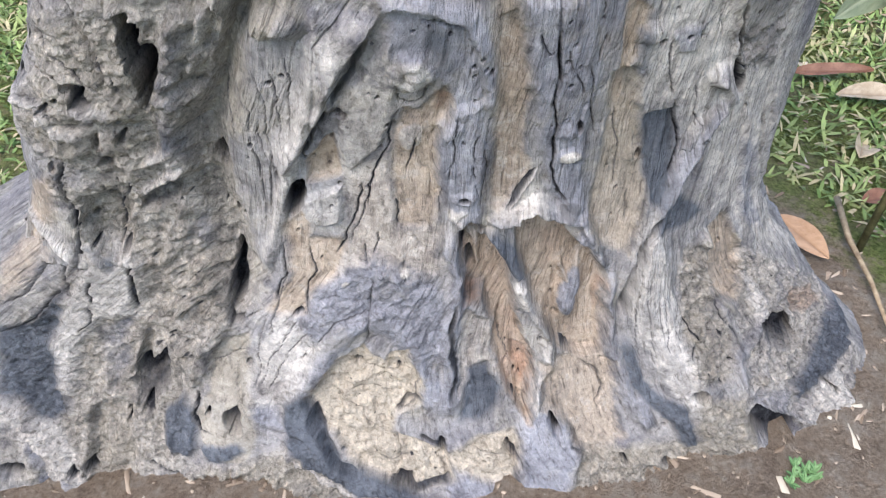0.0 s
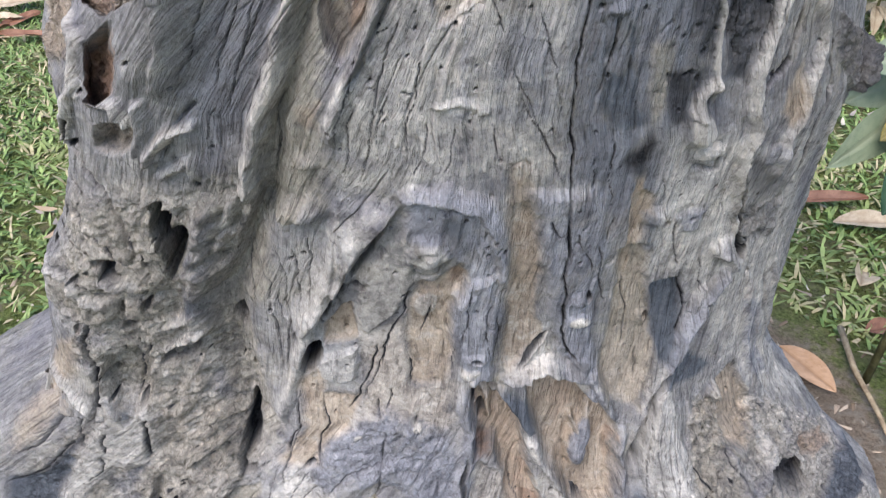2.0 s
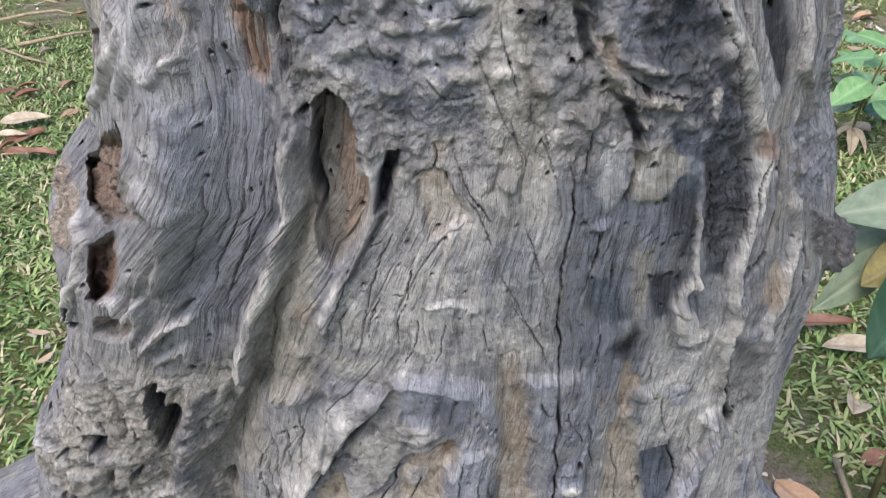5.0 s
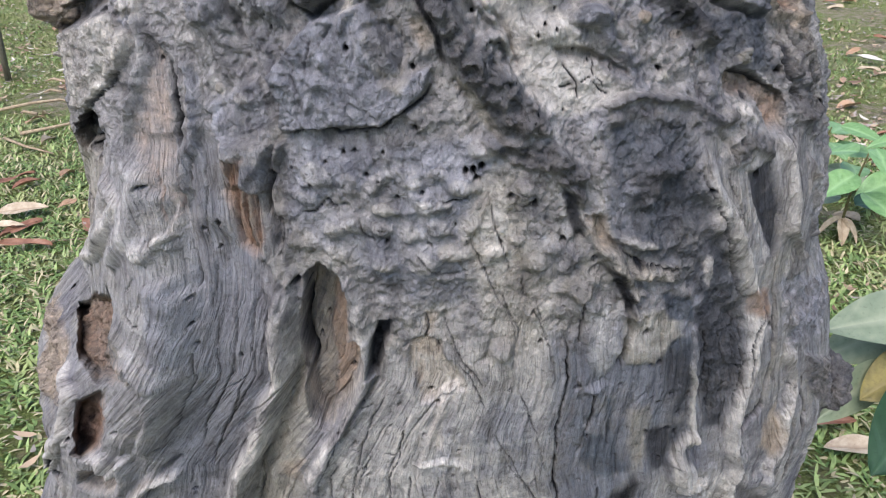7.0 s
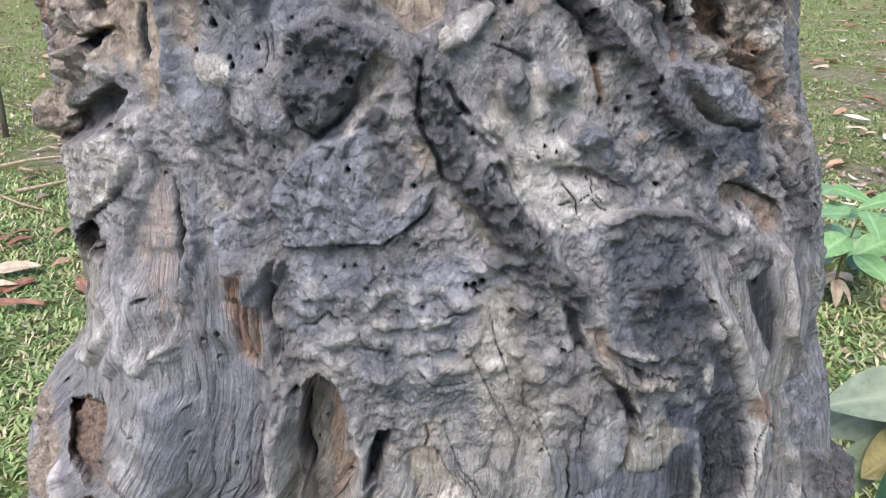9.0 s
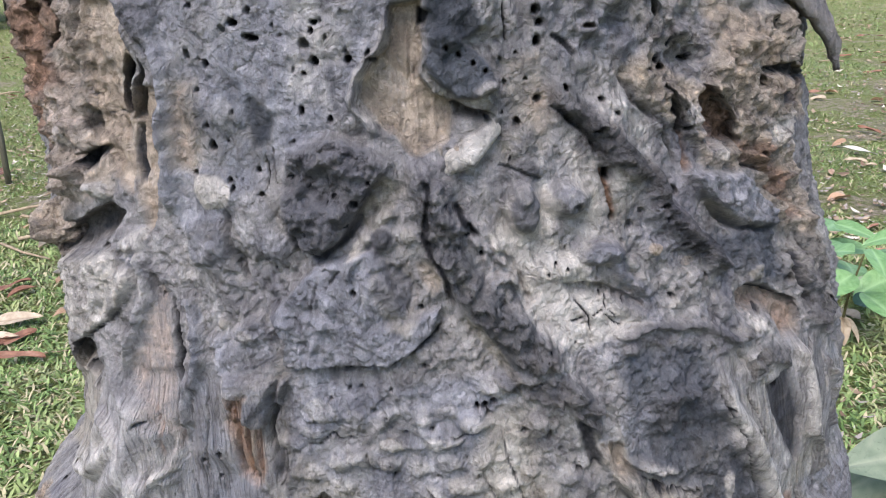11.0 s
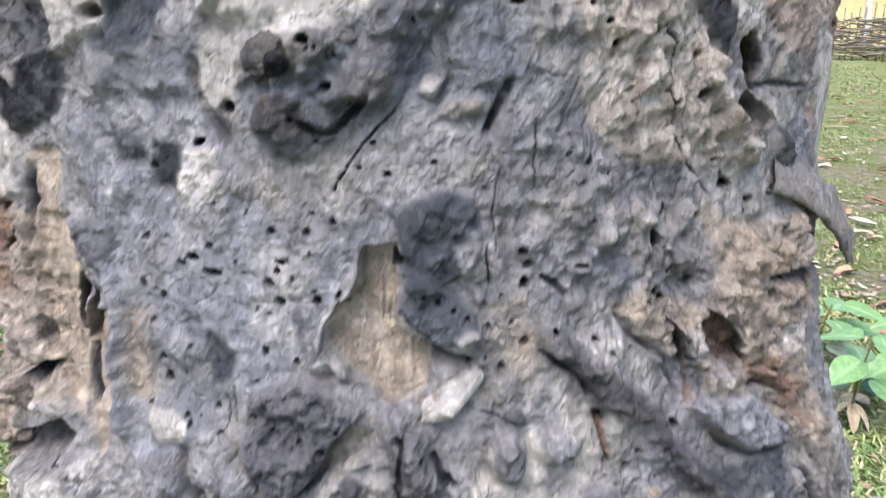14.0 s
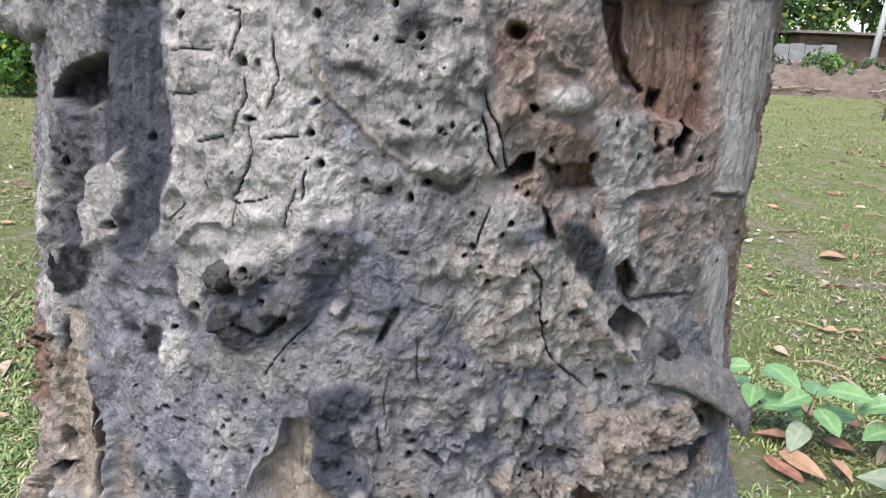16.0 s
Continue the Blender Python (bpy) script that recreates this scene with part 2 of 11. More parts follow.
def normals(x, y, z):
    """Unit normals of a grid whose rows run up and whose columns run round."""
    ax, ay, az = np.gradient(x, axis=1), np.gradient(y, axis=1), np.gradient(z, axis=1)
    bx, by, bz = np.gradient(x, axis=0), np.gradient(y, axis=0), np.gradient(z, axis=0)
    nx, ny, nz = ay * bz - az * by, az * bx - ax * bz, ax * by - ay * bx
    n = np.sqrt(nx * nx + ny * ny + nz * nz) + 1e-12
    return nx / n, ny / n, nz / n
# ---- ground ----
def grid_mesh(name, x, y, z, close=False):
    """A mesh from a grid of points; close: the last column joins the first."""
    rows, cols = x.shape
    me = bpy.data.meshes.new(name)
    me.vertices.add(rows * cols)
    me.vertices.foreach_set("co", np.stack([x, y, z], -1).astype(np.float32).ravel())
    idx = np.arange(rows * cols).reshape(rows, cols)
    if close:
        idx = np.concatenate([idx, idx[:, :1]], 1)
    q = np.stack([idx[:-1, :-1], idx[:-1, 1:], idx[1:, 1:], idx[1:, :-1]], -1).reshape(-1, 4)
    me.loops.add(q.size)
    me.loops.foreach_set("vertex_index", q.astype(np.int32).ravel())
    me.polygons.add(len(q))
    me.polygons.foreach_set("loop_start", np.arange(0, q.size, 4, dtype=np.int32))
    me.polygons.foreach_set("use_smooth", np.ones(len(q), bool))
    me.update(calc_edges=True)
    return me


def set_attr(me, name, values, kind="FLOAT"):
    a = me.attributes.new(name, kind, "POINT")
    a.data.foreach_set("vector" if kind == "FLOAT_VECTOR" else "value", np.asarray(values, np.float32).ravel())


def ground_height(x, y):
    d = np.hypot(x, y - 0.9)
    return 0.012 * fbm(x * 2.1, y * 2.1, x * 0, 3) + 0.004 * fbm(x * 14, y * 14, x * 0, 3) + 0.05 * smooth((1.0 - d) / 0.6) * (1 + 0.6 * fbm(x * 7, y * 7, x * 0, 3)) - 0.02


def build_ground():
    t = np.linspace(-1, 1, 420)
    axis = np.sinh(t * 7.2) / math.sinh(7.2) * 600
    x, y = np.meshgrid(axis, axis + 0.9)
    z = ground_height(x, y) * smooth((60 - np.hypot(x, y)) / 40)
    me = grid_mesh("ground", x, y, z)
    d = np.hypot(x * 1.0, (y - 0.82) * 1.15)
    round_trunk = smooth((1.08 - d) / 0.35 + 0.15 * fbm(x * 5, y * 5, x * 0, 3))
    worn = 0.5 * smooth((-0.38 - fbm(x * 1.6 + 9, y * 1.6, x * 0, 4)) / 0.25)
    set_attr(me, "bare", np.maximum(round_trunk, worn))
    me.materials.append(SOIL)
    return tagged(new("ground", me), "grassy ground with bare brown soil round the stump", "ground", kind="structure")


def build_grass():
    rng = np.random.default_rng(4)
    spots = []
    for x0, x1, y0, y1, n, ln, wd in ((-3.2, 3.2, 0.5, 4.4, 140000, 0.040, 0.0095), (-8, 9, 4.4, 11, 260000, 0.046, 0.015), (-18, 25, 11, 37, 210000, 0.075, 0.034)):
        px, py = rng.uniform(x0, x1, n), rng.uniform(y0, y1, n)
        d = np.hypot(px, (py - 0.82) * 1.15)
        keep = (d > 0.92 + 0.12 * fbm(px * 5, py * 5, px * 0, 3)) & (fbm(px * 1.6 + 9, py * 1.6, px * 0, 4) + 0.9 * rng.random(n) > 0.15)
        px, py = px[keep], py[keep]
        spots.append((px, py, ln * rng.uniform(0.5, 1.5, len(px)), wd * rng.uniform(0.6, 1.3, len(px))))
    px, py, ln, wd = (np.concatenate(a) for a in zip(*spots))
    n = len(px)
    yaw, bow = rng.uniform(0, 2 * np.pi, n), rng.uniform(0.6, 1.45, n)
    pz = ground_height(px, py) - 0.003
    dx, dy = np.cos(yaw), np.sin(yaw)
    verts = np.zeros((n, 5, 3))
    for k, (f, w) in enumerate(((0, 0.6), (0.55, 1.0), (1.0, 0.12))):
        reach = ln * f * np.sin(bow) * (0.6 + 0.4 * f)
        rise = ln * (f * np.cos(bow) * 1.0 - 0.25 * f * f * np.sin(bow)) + 0.004
        for j, sgn in enumerate((-1, 1) if k < 2 else (0,)):
            verts[:, k * 2 + j, 0] = px + dx * reach - dy * sgn * wd * w / 2
            verts[:, k * 2 + j, 1] = py + dy * reach + dx * sgn * wd * w / 2
            verts[:, k * 2 + j, 2] = pz + rise
    # near blades are bent in two faces, far ones are one face
    near = py < 4.4
    verts, far_verts = verts[near], verts[~near][:, [0, 1, 4]]
    n, far = len(verts), len(far_verts)
    idx = (np.arange(n) * 5)[:, None] + np.array([[0, 1, 3, 2, 2, 3, 4]])
    far_idx = np.arange(far * 3) + n * 5
    me = bpy.data.meshes.new("grass")
    me.vertices.add(n * 5 + far * 3)
    me.vertices.foreach_set("co", np.concatenate([verts.ravel(), far_verts.ravel()]).astype(np.float32))
    me.loops.add(n * 7 + far * 3)
    me.loops.foreach_set("vertex_index", np.concatenate([idx.ravel(), far_idx]).astype(np.int32))
    me.polygons.add(n * 2 + far)
    starts = (np.arange(n)[:, None] * 7 + np.array([[0, 4]])).ravel()
    me.polygons.foreach_set("loop_start", np.concatenate([starts, np.arange(far) * 3 + n * 7]).astype(np.int32))
    me.update(calc_edges=True)
    me.materials.append(BLADE)
    tagged(new("grass", me), "short green lawn grass with dry yellow blades", "grass", kind="stuff")


build_ground()
build_grass()

class Sculpt:
    """Height h and the weights of the tones over the grid."""

    def __init__(self, th, z):
        self.s, self.z = th * ARC, z
        self.x, self.y = base_form(th, z)
        self.ws = self.s + 0.0016 * fbm(self.x * 60, self.y * 60, z * 60, 3, 0.55)
        self.wz = z + 0.0016 * fbm(self.x * 60 + 40, self.y * 60, z * 60, 3, 0.55)
        self.h = np.zeros_like(z)          # along the surface normal
        self.aside = np.zeros_like(z)      # sideways, for hollows that open at a slant
        self.sink = np.zeros_like(z)
        self.push = np.zeros_like(z)       # straight in, away from the open side
        self.tone = {k: np.zeros_like(z) for k in (*TONES, "rough", "fibre", "calm")}
        self.zone = {k: np.zeros_like(z) for k in ("mud", "char", "rot", "flap")}
        self.bend = np.zeros_like(z)

    def metric(self, z):
        """Metres of the surface per unit of s at height z."""
        return (float(lerp_table(z, RIGHT)) - float(lerp_table(z, LEFT))) / 2 / ARC * 0.95

    def window(self, s0, s1, z0, z1):
        col = np.where((self.s[0] >= s0) & (self.s[0] <= s1))[0]
        row = np.where((self.z[:, 0] >= z0) & (self.z[:, 0] <= z1))[0]
        if len(col) == 0 or len(row) == 0:
            return None
        return slice(row[0], row[-1] + 1), slice(col[0], col[-1] + 1)

    def paint(self, w, mask, tones):
        for k, v in tones.items():
            t = self.tone[k][w]
            self.tone[k][w] = np.maximum(t, v * mask) if v > 0 and k != "rough" else t + (v - t) * mask
            if k in TONES and v > 0:
                for other in TONES:
                    if other != k and other not in tones:
                        self.tone[other][w] *= 1 - mask * v

    def bump(self, s, z, rs, rz, h, ang=0, flat=1.0, into=False, **tones):
        """A mound (h < 0: a hollow) with radii rs, rz; flat > 1 gives a plateau with steep sides."""
        r = max(rs, rz) * 1.8 + 0.02
        k = self.metric(z)
        w = self.window(s - r / k, s + r / k, z - r, z + r)
        if w is None:
            return
        a = radians(ang)
        ds, dz = (self.ws[w] - s) * k, self.wz[w] - z
        u, v = ds * math.cos(a) + dz * math.sin(a), dz * math.cos(a) - ds * math.sin(a)
        d = np.sqrt((u / rs) ** 2 + (v / rz) ** 2)
        m = smooth((1.6 - d) / 1.6) if flat == 1.0 else smooth((1 + 1 / flat - d) * flat / 2)
        if into:
            self.push[w] -= h * m
        else:
            self.h[w] += h * m
        if tones:
            self.paint(w, smooth((1.15 - d) / 0.3), tones)

    def line(self, pts, w0, h, w1=None, side=0.0, taper=True, power=1.0, **tones):
        """A ridge (h > 0) or groove along a line. side > 0: steep on its right, flat on its left."""
        w1 = w0 if w1 is None else w1
        r = max(w0, w1) * (2.2 + 1.5 * abs(side)) + 0.015
        ss, zz = [p[0] for p in pts], [p[1] for p in pts]
        k = self.metric(sum(zz) / len(zz))
        w = self.window(min(ss) - r / k, max(ss) + r / k, min(zz) - r, max(zz) + r)
        if w is None:
            return
        S, Z = self.ws[w] * k, self.wz[w]
        pts = [(p[0] * k, p[1]) for p in pts]
        best, along, lr = np.full(S.shape, 1e9), np.zeros(S.shape), np.zeros(S.shape)
        seg = [math.dist(a, b) for a, b in zip(pts, pts[1:])]
        total, run = sum(seg), 0.0
        for (a, b), ln in zip(zip(pts, pts[1:]), seg):
            dx, dz = (b[0] - a[0]) / ln, (b[1] - a[1]) / ln
            t = np.clip((S - a[0]) * dx + (Z - a[1]) * dz, 0, ln)
            px, pz = S - a[0] - t * dx, Z - a[1] - t * dz
            d = np.hypot(px, pz)
            near = d < best
            best = np.where(near, d, best)
            along = np.where(near, (run + t) / total, along)
            lr = np.where(near, np.sign(dx * (Z - a[1]) - dz * (S - a[0])), lr)   # > 0: left of the way
            run += ln
        width = (w0 + (w1 - w0) * along) * (1 + (0.4 if w0 < 0.009 else 0.14) * vnoise(S * 55, Z * 55, Z * 0 + 3.7))
        if side:
            width = width * np.where(lr * side > 0, 1 + 1.5 * abs(side), 1 - 0.6 * abs(side))
        d = best / width
        m = smooth((1.5 - d) / 1.5) ** power
        if taper:
            m = m * smooth(np.minimum(along, 1 - along) / 0.12 + 0.15)
        self.h[w] += h * m
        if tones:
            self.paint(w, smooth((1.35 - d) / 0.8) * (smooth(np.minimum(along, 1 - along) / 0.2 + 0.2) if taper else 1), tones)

    def patch(self, pts, h=0.0, edge=0.006, zone="", into=False, slant=None, **tones):
        """A closed outline filled to one step up (h > 0) or down, with a soft edge."""
        r = edge * 3 + 0.012
        ss, zz = [p[0] for p in pts], [p[1] for p in pts]
        k = self.metric(sum(zz) / len(zz))
        w = self.window(min(ss) - r / k, max(ss) + r / k, min(zz) - r, max(zz) + r)
        if w is None:
            return
        S, Z = self.ws[w] * k, self.wz[w]
        pts = [(p[0] * k, p[1]) for p in pts]
        best, inside = np.full(S.shape, 1e9), np.zeros(S.shape, bool)
        for a, b in zip(pts, pts[1:] + pts[:1]):
            ln = math.dist(a, b)
            dx, dz = (b[0] - a[0]) / ln, (b[1] - a[1]) / ln
            t = np.clip((S - a[0]) * dx + (Z - a[1]) * dz, 0, ln)
            best = np.minimum(best, np.hypot(S - a[0] - t * dx, Z - a[1] - t * dz))
            if a[1] != b[1]:
                cross = ((a[1] > Z) != (b[1] > Z)) & (S < (b[0] - a[0]) * (Z - a[1]) / (b[1] - a[1]) + a[0])
                inside ^= cross
        sd = np.where(inside, best, -best)
        m = smooth(sd / edge * 0.5 + 0.5)
        if slant:
            self.aside[w] -= h * m * slant[0]
            self.push[w] -= h * m
            self.sink[w] -= h * m * slant[1]
        elif into:
            self.push[w] -= h * m
        else:
            self.h[w] += h * m
        if tones:
            self.paint(w, smooth(sd / (edge * 1.7) * 0.5 + 0.5), tones)
        if zone:
            self.zone[zone][w] = np.maximum(self.zone[zone][w], m)

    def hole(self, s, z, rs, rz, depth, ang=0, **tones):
        """A steep pit. The dark tone, 0.7 by default, paints shade into it."""
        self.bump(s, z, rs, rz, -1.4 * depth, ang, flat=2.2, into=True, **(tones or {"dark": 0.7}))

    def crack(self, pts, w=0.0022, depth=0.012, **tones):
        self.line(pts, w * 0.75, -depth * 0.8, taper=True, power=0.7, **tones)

    def scatter(self, pts, n, r0, r1, h, seed, **tones):
        """Small mounds (h < 0: bore holes) strewn inside an outline."""
        rng = random.Random(seed)
        ss, zz = [p[0] for p in pts], [p[1] for p in pts]
        made = 0
        for _ in range(n * 12):
            s, z = rng.uniform(min(ss), max(ss)), rng.uniform(min(zz), max(zz))
            odd = False
            for a, b in zip(pts, pts[1:] + pts[:1]):
                if (a[1] > z) != (b[1] > z) and s < (b[0] - a[0]) * (z - a[1]) / (b[1] - a[1]) + a[0]:
                    odd = not odd
            if odd:
                r = r0 + (r1 - r0) * rng.random() ** 2
                q = rng.uniform(0.75, 1.35)
                self.bump(s, z, r / q, r * q, h * r / r1, rng.uniform(-40, 40), 1.6 if h > 0 else 2.0, **tones)
                made += 1
                if made == n:
                    return


def big_forms(f):
    """Buttress, columns and hollows that make the trunk's outline."""
    f.bump(-0.40, 0.36, 0.16, 0.36, 0.085)
    f.bump(-0.40, 0.02, 0.26, 0.16, 0.10)
    f.bump(-0.34, 0.72, 0.11, 0.18, 0.045)
    f.bump(-0.30, 1.06, 0.10, 0.22, 0.055, into=True)
    f.bump(0.32, 1.55, 0.12, 0.3, -0.025)
    f.bump(0.36, 0.15, 0.14, 0.13, 0.045, into=True)




def carve_foot(f):
    """The lower trunk: buttress root, arch, mud-filled hollow, draped lips and roots."""
    # buttress root: clayey lumps, cavities with shade painted dark, and cracks
    f.patch([(-0.406, 0.766), (-0.389, 0.795), (-0.18, 0.833), (-0.21, 0.599), (-0.176, 0.411), (-0.123, 0.317), (-0.127, 0.182), (-0.139, 0.053), (-0.232, -0.036), (-0.273, -0.035), (-0.302, 0.16)], 0, 0.0228, rough=0.7, clay=0.6, pale=0.15)
    f.patch([(-0.403, 0.76), (-0.349, 0.814), (-0.259, 0.811), (-0.271, 0.727), (-0.268, 0.681), (-0.331, 0.675), (-0.395, 0.638)], 0.0036, 0.0078, slate=0.35, clay=0.2, rough=0.6)
    f.line([(-0.218, 0.814), (-0.227, 0.775), (-0.237, 0.708), (-0.228, 0.632), (-0.23, 0.557)], 0.0197, 0.0234, slate=0.45, calm=0.7)
    f.bump(-0.226, 0.769, 0.0080, 0.0096, 0.0108, 0, 1.5, slate=0.4)
    f.bump(-0.246, 0.726, 0.0079, 0.0111, 0.0126, 0, 1.5, slate=0.3)
    f.bump(-0.234, 0.786, 0.0073, 0.0111, 0.009, 0, 1.5, pale=0.3)
    f.bump(-0.224, 0.699, 0.0129, 0.0101, 0.0108, 0, 1.5, slate=0.9)
    f.line([(-0.208, 0.812), (-0.21, 0.782), (-0.22, 0.733)], 0.0070, 0.018, pale=0.75, calm=0.8)
    f.patch([(-0.234, 0.731), (-0.217, 0.706), (-0.216, 0.669), (-0.229, 0.686)], 0, 0.0058, slate=0.9, dark=0.25)
    f.patch([(-0.242, 0.651), (-0.216, 0.633), (-0.221, 0.589), (-0.23, 0.6), (-0.246, 0.621)], 0.0027, 0.0064, blue=0.8)
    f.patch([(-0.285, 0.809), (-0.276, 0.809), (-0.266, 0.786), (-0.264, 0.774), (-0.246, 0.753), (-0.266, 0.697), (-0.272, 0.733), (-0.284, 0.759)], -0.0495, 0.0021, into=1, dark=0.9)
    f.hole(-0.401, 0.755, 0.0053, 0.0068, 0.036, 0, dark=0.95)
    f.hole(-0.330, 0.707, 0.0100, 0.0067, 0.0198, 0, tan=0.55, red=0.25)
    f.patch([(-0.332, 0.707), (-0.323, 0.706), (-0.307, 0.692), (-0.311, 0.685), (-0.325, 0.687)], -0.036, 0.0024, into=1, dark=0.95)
    f.hole(-0.354, 0.678, 0.0035, 0.0050, 0.027, 0, dark=0.9)
    f.hole(-0.343, 0.691, 0.0020, 0.0025, 0.018, 0, dark=0.9)
    f.hole(-0.304, 0.602, 0.0055, 0.0073, 0.027, 0, dark=0.5)
    f.hole(-0.305, 0.633, 0.0032, 0.0076, 0.0225, 0, dark=0.6)
    f.hole(-0.365, 0.591, 0.0033, 0.0059, 0.027, 0, dark=0.9)
    f.hole(-0.278, 0.643, 0.0037, 0.0068, 0.018, 0)
    f.crack([(-0.312, 0.763), (-0.305, 0.745), (-0.293, 0.728), (-0.288, 0.705)], 0.0016, 0.0126, dark=0.95)
    f.crack([(-0.395, 0.768), (-0.372, 0.756), (-0.344, 0.742), (-0.306, 0.709)], 0.0012, 0.0084, dark=0.8)
    f.crack([(-0.443, 0.669), (-0.371, 0.682), (-0.341, 0.668), (-0.329, 0.657), (-0.307, 0.657)], 0.0017, 0.0098, dark=0.6)
    f.line([(-0.429, 0.668), (-0.362, 0.679), (-0.342, 0.653), (-0.305, 0.646)], 0.0071, 0.0108, pale=0.35)
    f.crack([(-0.346, 0.621), (-0.359, 0.57), (-0.357, 0.515), (-0.353, 0.462), (-0.353, 0.414), (-0.331, 0.373)], 0.0030, 0.0168, dark=0.95)
    f.bump(-0.277, 0.674, 0.0167, 0.0151, 0.0126, 0, 1.5, clay=0.6)
    f.bump(-0.307, 0.683, 0.0234, 0.0088, 0.0108, 0, 1.5, pale=0.3)
    f.bump(-0.325, 0.639, 0.0148, 0.0176, 0.0144, 0, 1.5)
    f.bump(-0.279, 0.630, 0.0188, 0.0180, 0.0144, 0, 1.5, clay=0.5)
    f.bump(-0.272, 0.602, 0.0194, 0.0120, 0.0126, 0, 1.5)
    f.patch([(-0.34, 0.541), (-0.311, 0.547), (-0.299, 0.524), (-0.3, 0.45), (-0.311, 0.421), (-0.331, 0.433), (-0.349, 0.479)], -0.027, 0.0059, into=1, clay=0.7)
    f.hole(-0.311, 0.527, 0.0077, 0.0073, 0.0198, 0, dark=0.4)
    f.crack([(-0.308, 0.523), (-0.313, 0.452), (-0.311, 0.427)], 0.0016, 0.007, dark=0.8)
    f.hole(-0.337, 0.482, 0.0037, 0.0052, 0.0135, 0)
    f.hole(-0.303, 0.434, 0.0044, 0.0084, 0.018, 0, dark=0.7)
    f.crack([(-0.304, 0.577), (-0.297, 0.558), (-0.297, 0.534)], 0.0014, 0.007, dark=0.8)
    f.crack([(-0.316, 0.566), (-0.319, 0.543)], 0.0014, 0.007, dark=0.7)
    f.line([(-0.267, 0.598), (-0.238, 0.61), (-0.226, 0.585), (-0.244, 0.574), (-0.283, 0.531)], 0.0074, 0.0144, pale=0.7)
    f.patch([(-0.284, 0.525), (-0.237, 0.574), (-0.243, 0.529), (-0.264, 0.507), (-0.287, 0.507)], -0.0108, 0.0043, into=1, dark=0.4)
    f.patch([(-0.376, 0.631), (-0.315, 0.592), (-0.334, 0.555), (-0.357, 0.562), (-0.388, 0.59)], 0, 0.0105, slate=0.5)
    f.patch([(-0.411, 0.547), (-0.366, 0.581), (-0.38, 0.499), (-0.414, 0.42), (-0.461, 0.41)], 0.0036, 0.0084, tan=0.65)
    f.patch([(-0.4, 0.358), (-0.417, 0.394), (-0.391, 0.421), (-0.361, 0.352), (-0.357, 0.312)], 0.0027, 0.0090, tan=0.55)
    f.line([(-0.449, 0.372), (-0.42, 0.488), (-0.387, 0.455), (-0.336, 0.403)], 0.0073, 0.0108, pale=0.5)
    f.patch([(-0.293, 0.309), (-0.347, 0.442), (-0.3, 0.434), (-0.247, 0.35), (-0.228, 0.31), (-0.256, 0.307), (-0.253, 0.274), (-0.239, 0.159), (-0.257, 0.169)], 0.0108, 0.0113, pale=0.65, rough=0.3)
    f.patch([(-0.344, 0.44), (-0.319, 0.426), (-0.3, 0.392), (-0.324, 0.406)], -0.009, 0.0074, blue=0.6)
    f.crack([(-0.283, 0.328), (-0.269, 0.316), (-0.262, 0.295), (-0.261, 0.276)], 0.0017, 0.007, dark=0.7)
    f.crack([(-0.308, 0.418), (-0.275, 0.382), (-0.233, 0.325)], 0.0022, 0.0098, dark=0.85)
    f.crack([(-0.309, 0.373), (-0.28, 0.333)], 0.0016, 0.007, dark=0.7)
    f.crack([(-0.372, 0.417), (-0.335, 0.371), (-0.307, 0.338)], 0.0016, 0.007, dark=0.6)
    f.patch([(-0.334, 0.272), (-0.313, 0.292), (-0.323, 0.348), (-0.282, 0.273), (-0.266, 0.225), (-0.257, 0.17), (-0.244, 0.14), (-0.255, 0.115), (-0.267, 0.115), (-0.285, 0.152), (-0.302, 0.16)], -0.0036, 0.0102, blue=0.85, calm=0.5)
    f.crack([(-0.355, 0.311), (-0.35, 0.333), (-0.36, 0.371), (-0.387, 0.424)], 0.0027, 0.0084, dark=0.5)
    f.crack([(-0.328, 0.262), (-0.315, 0.297), (-0.328, 0.355)], 0.0028, 0.0084, dark=0.6)
    f.crack([(-0.367, 0.349), (-0.36, 0.361), (-0.367, 0.389)], 0.0016, 0.0056, dark=0.4)
    f.patch([(-0.296, 0.149), (-0.269, 0.111), (-0.251, 0.112), (-0.238, 0.063), (-0.232, -0.036), (-0.256, -0.042), (-0.267, 0.069), (-0.295, 0.119)], 0, 0.0106, pale=0.75)
    f.line([(-0.302, 0.16), (-0.265, 0.105), (-0.244, 0.03), (-0.24, -0.032)], 0.0177, 0.0162, pale=0.5)
    f.line([(-0.275, 0.089), (-0.265, 0.034), (-0.259, -0.034)], 0.0072, -0.0054, slate=0.9)
    f.line([(-0.249, 0.019), (-0.238, -0.004)], 0.0055, -0.0036, slate=0.7)
    f.hole(-0.237, 0.025, 0.0047, 0.0140, 0.0126, 0, dark=0.7)
    f.hole(-0.285, 0.032, 0.0199, 0.0157, 0.027, 0, dark=0.8)
    f.patch([(-0.244, 0.287), (-0.228, 0.316), (-0.195, 0.226), (-0.205, 0.177), (-0.223, 0.221)], -0.0054, 0.0085, slate=0.6)
    f.patch([(-0.22, 0.138), (-0.197, 0.157), (-0.179, 0.146), (-0.184, 0.038), (-0.207, -0.02), (-0.229, -0.007), (-0.221, 0.077)], -0.0216, 0.0091, into=1, clay=0.8)
    f.hole(-0.225, 0.024, 0.0094, 0.0157, 0.0216, 0, dark=0.6)
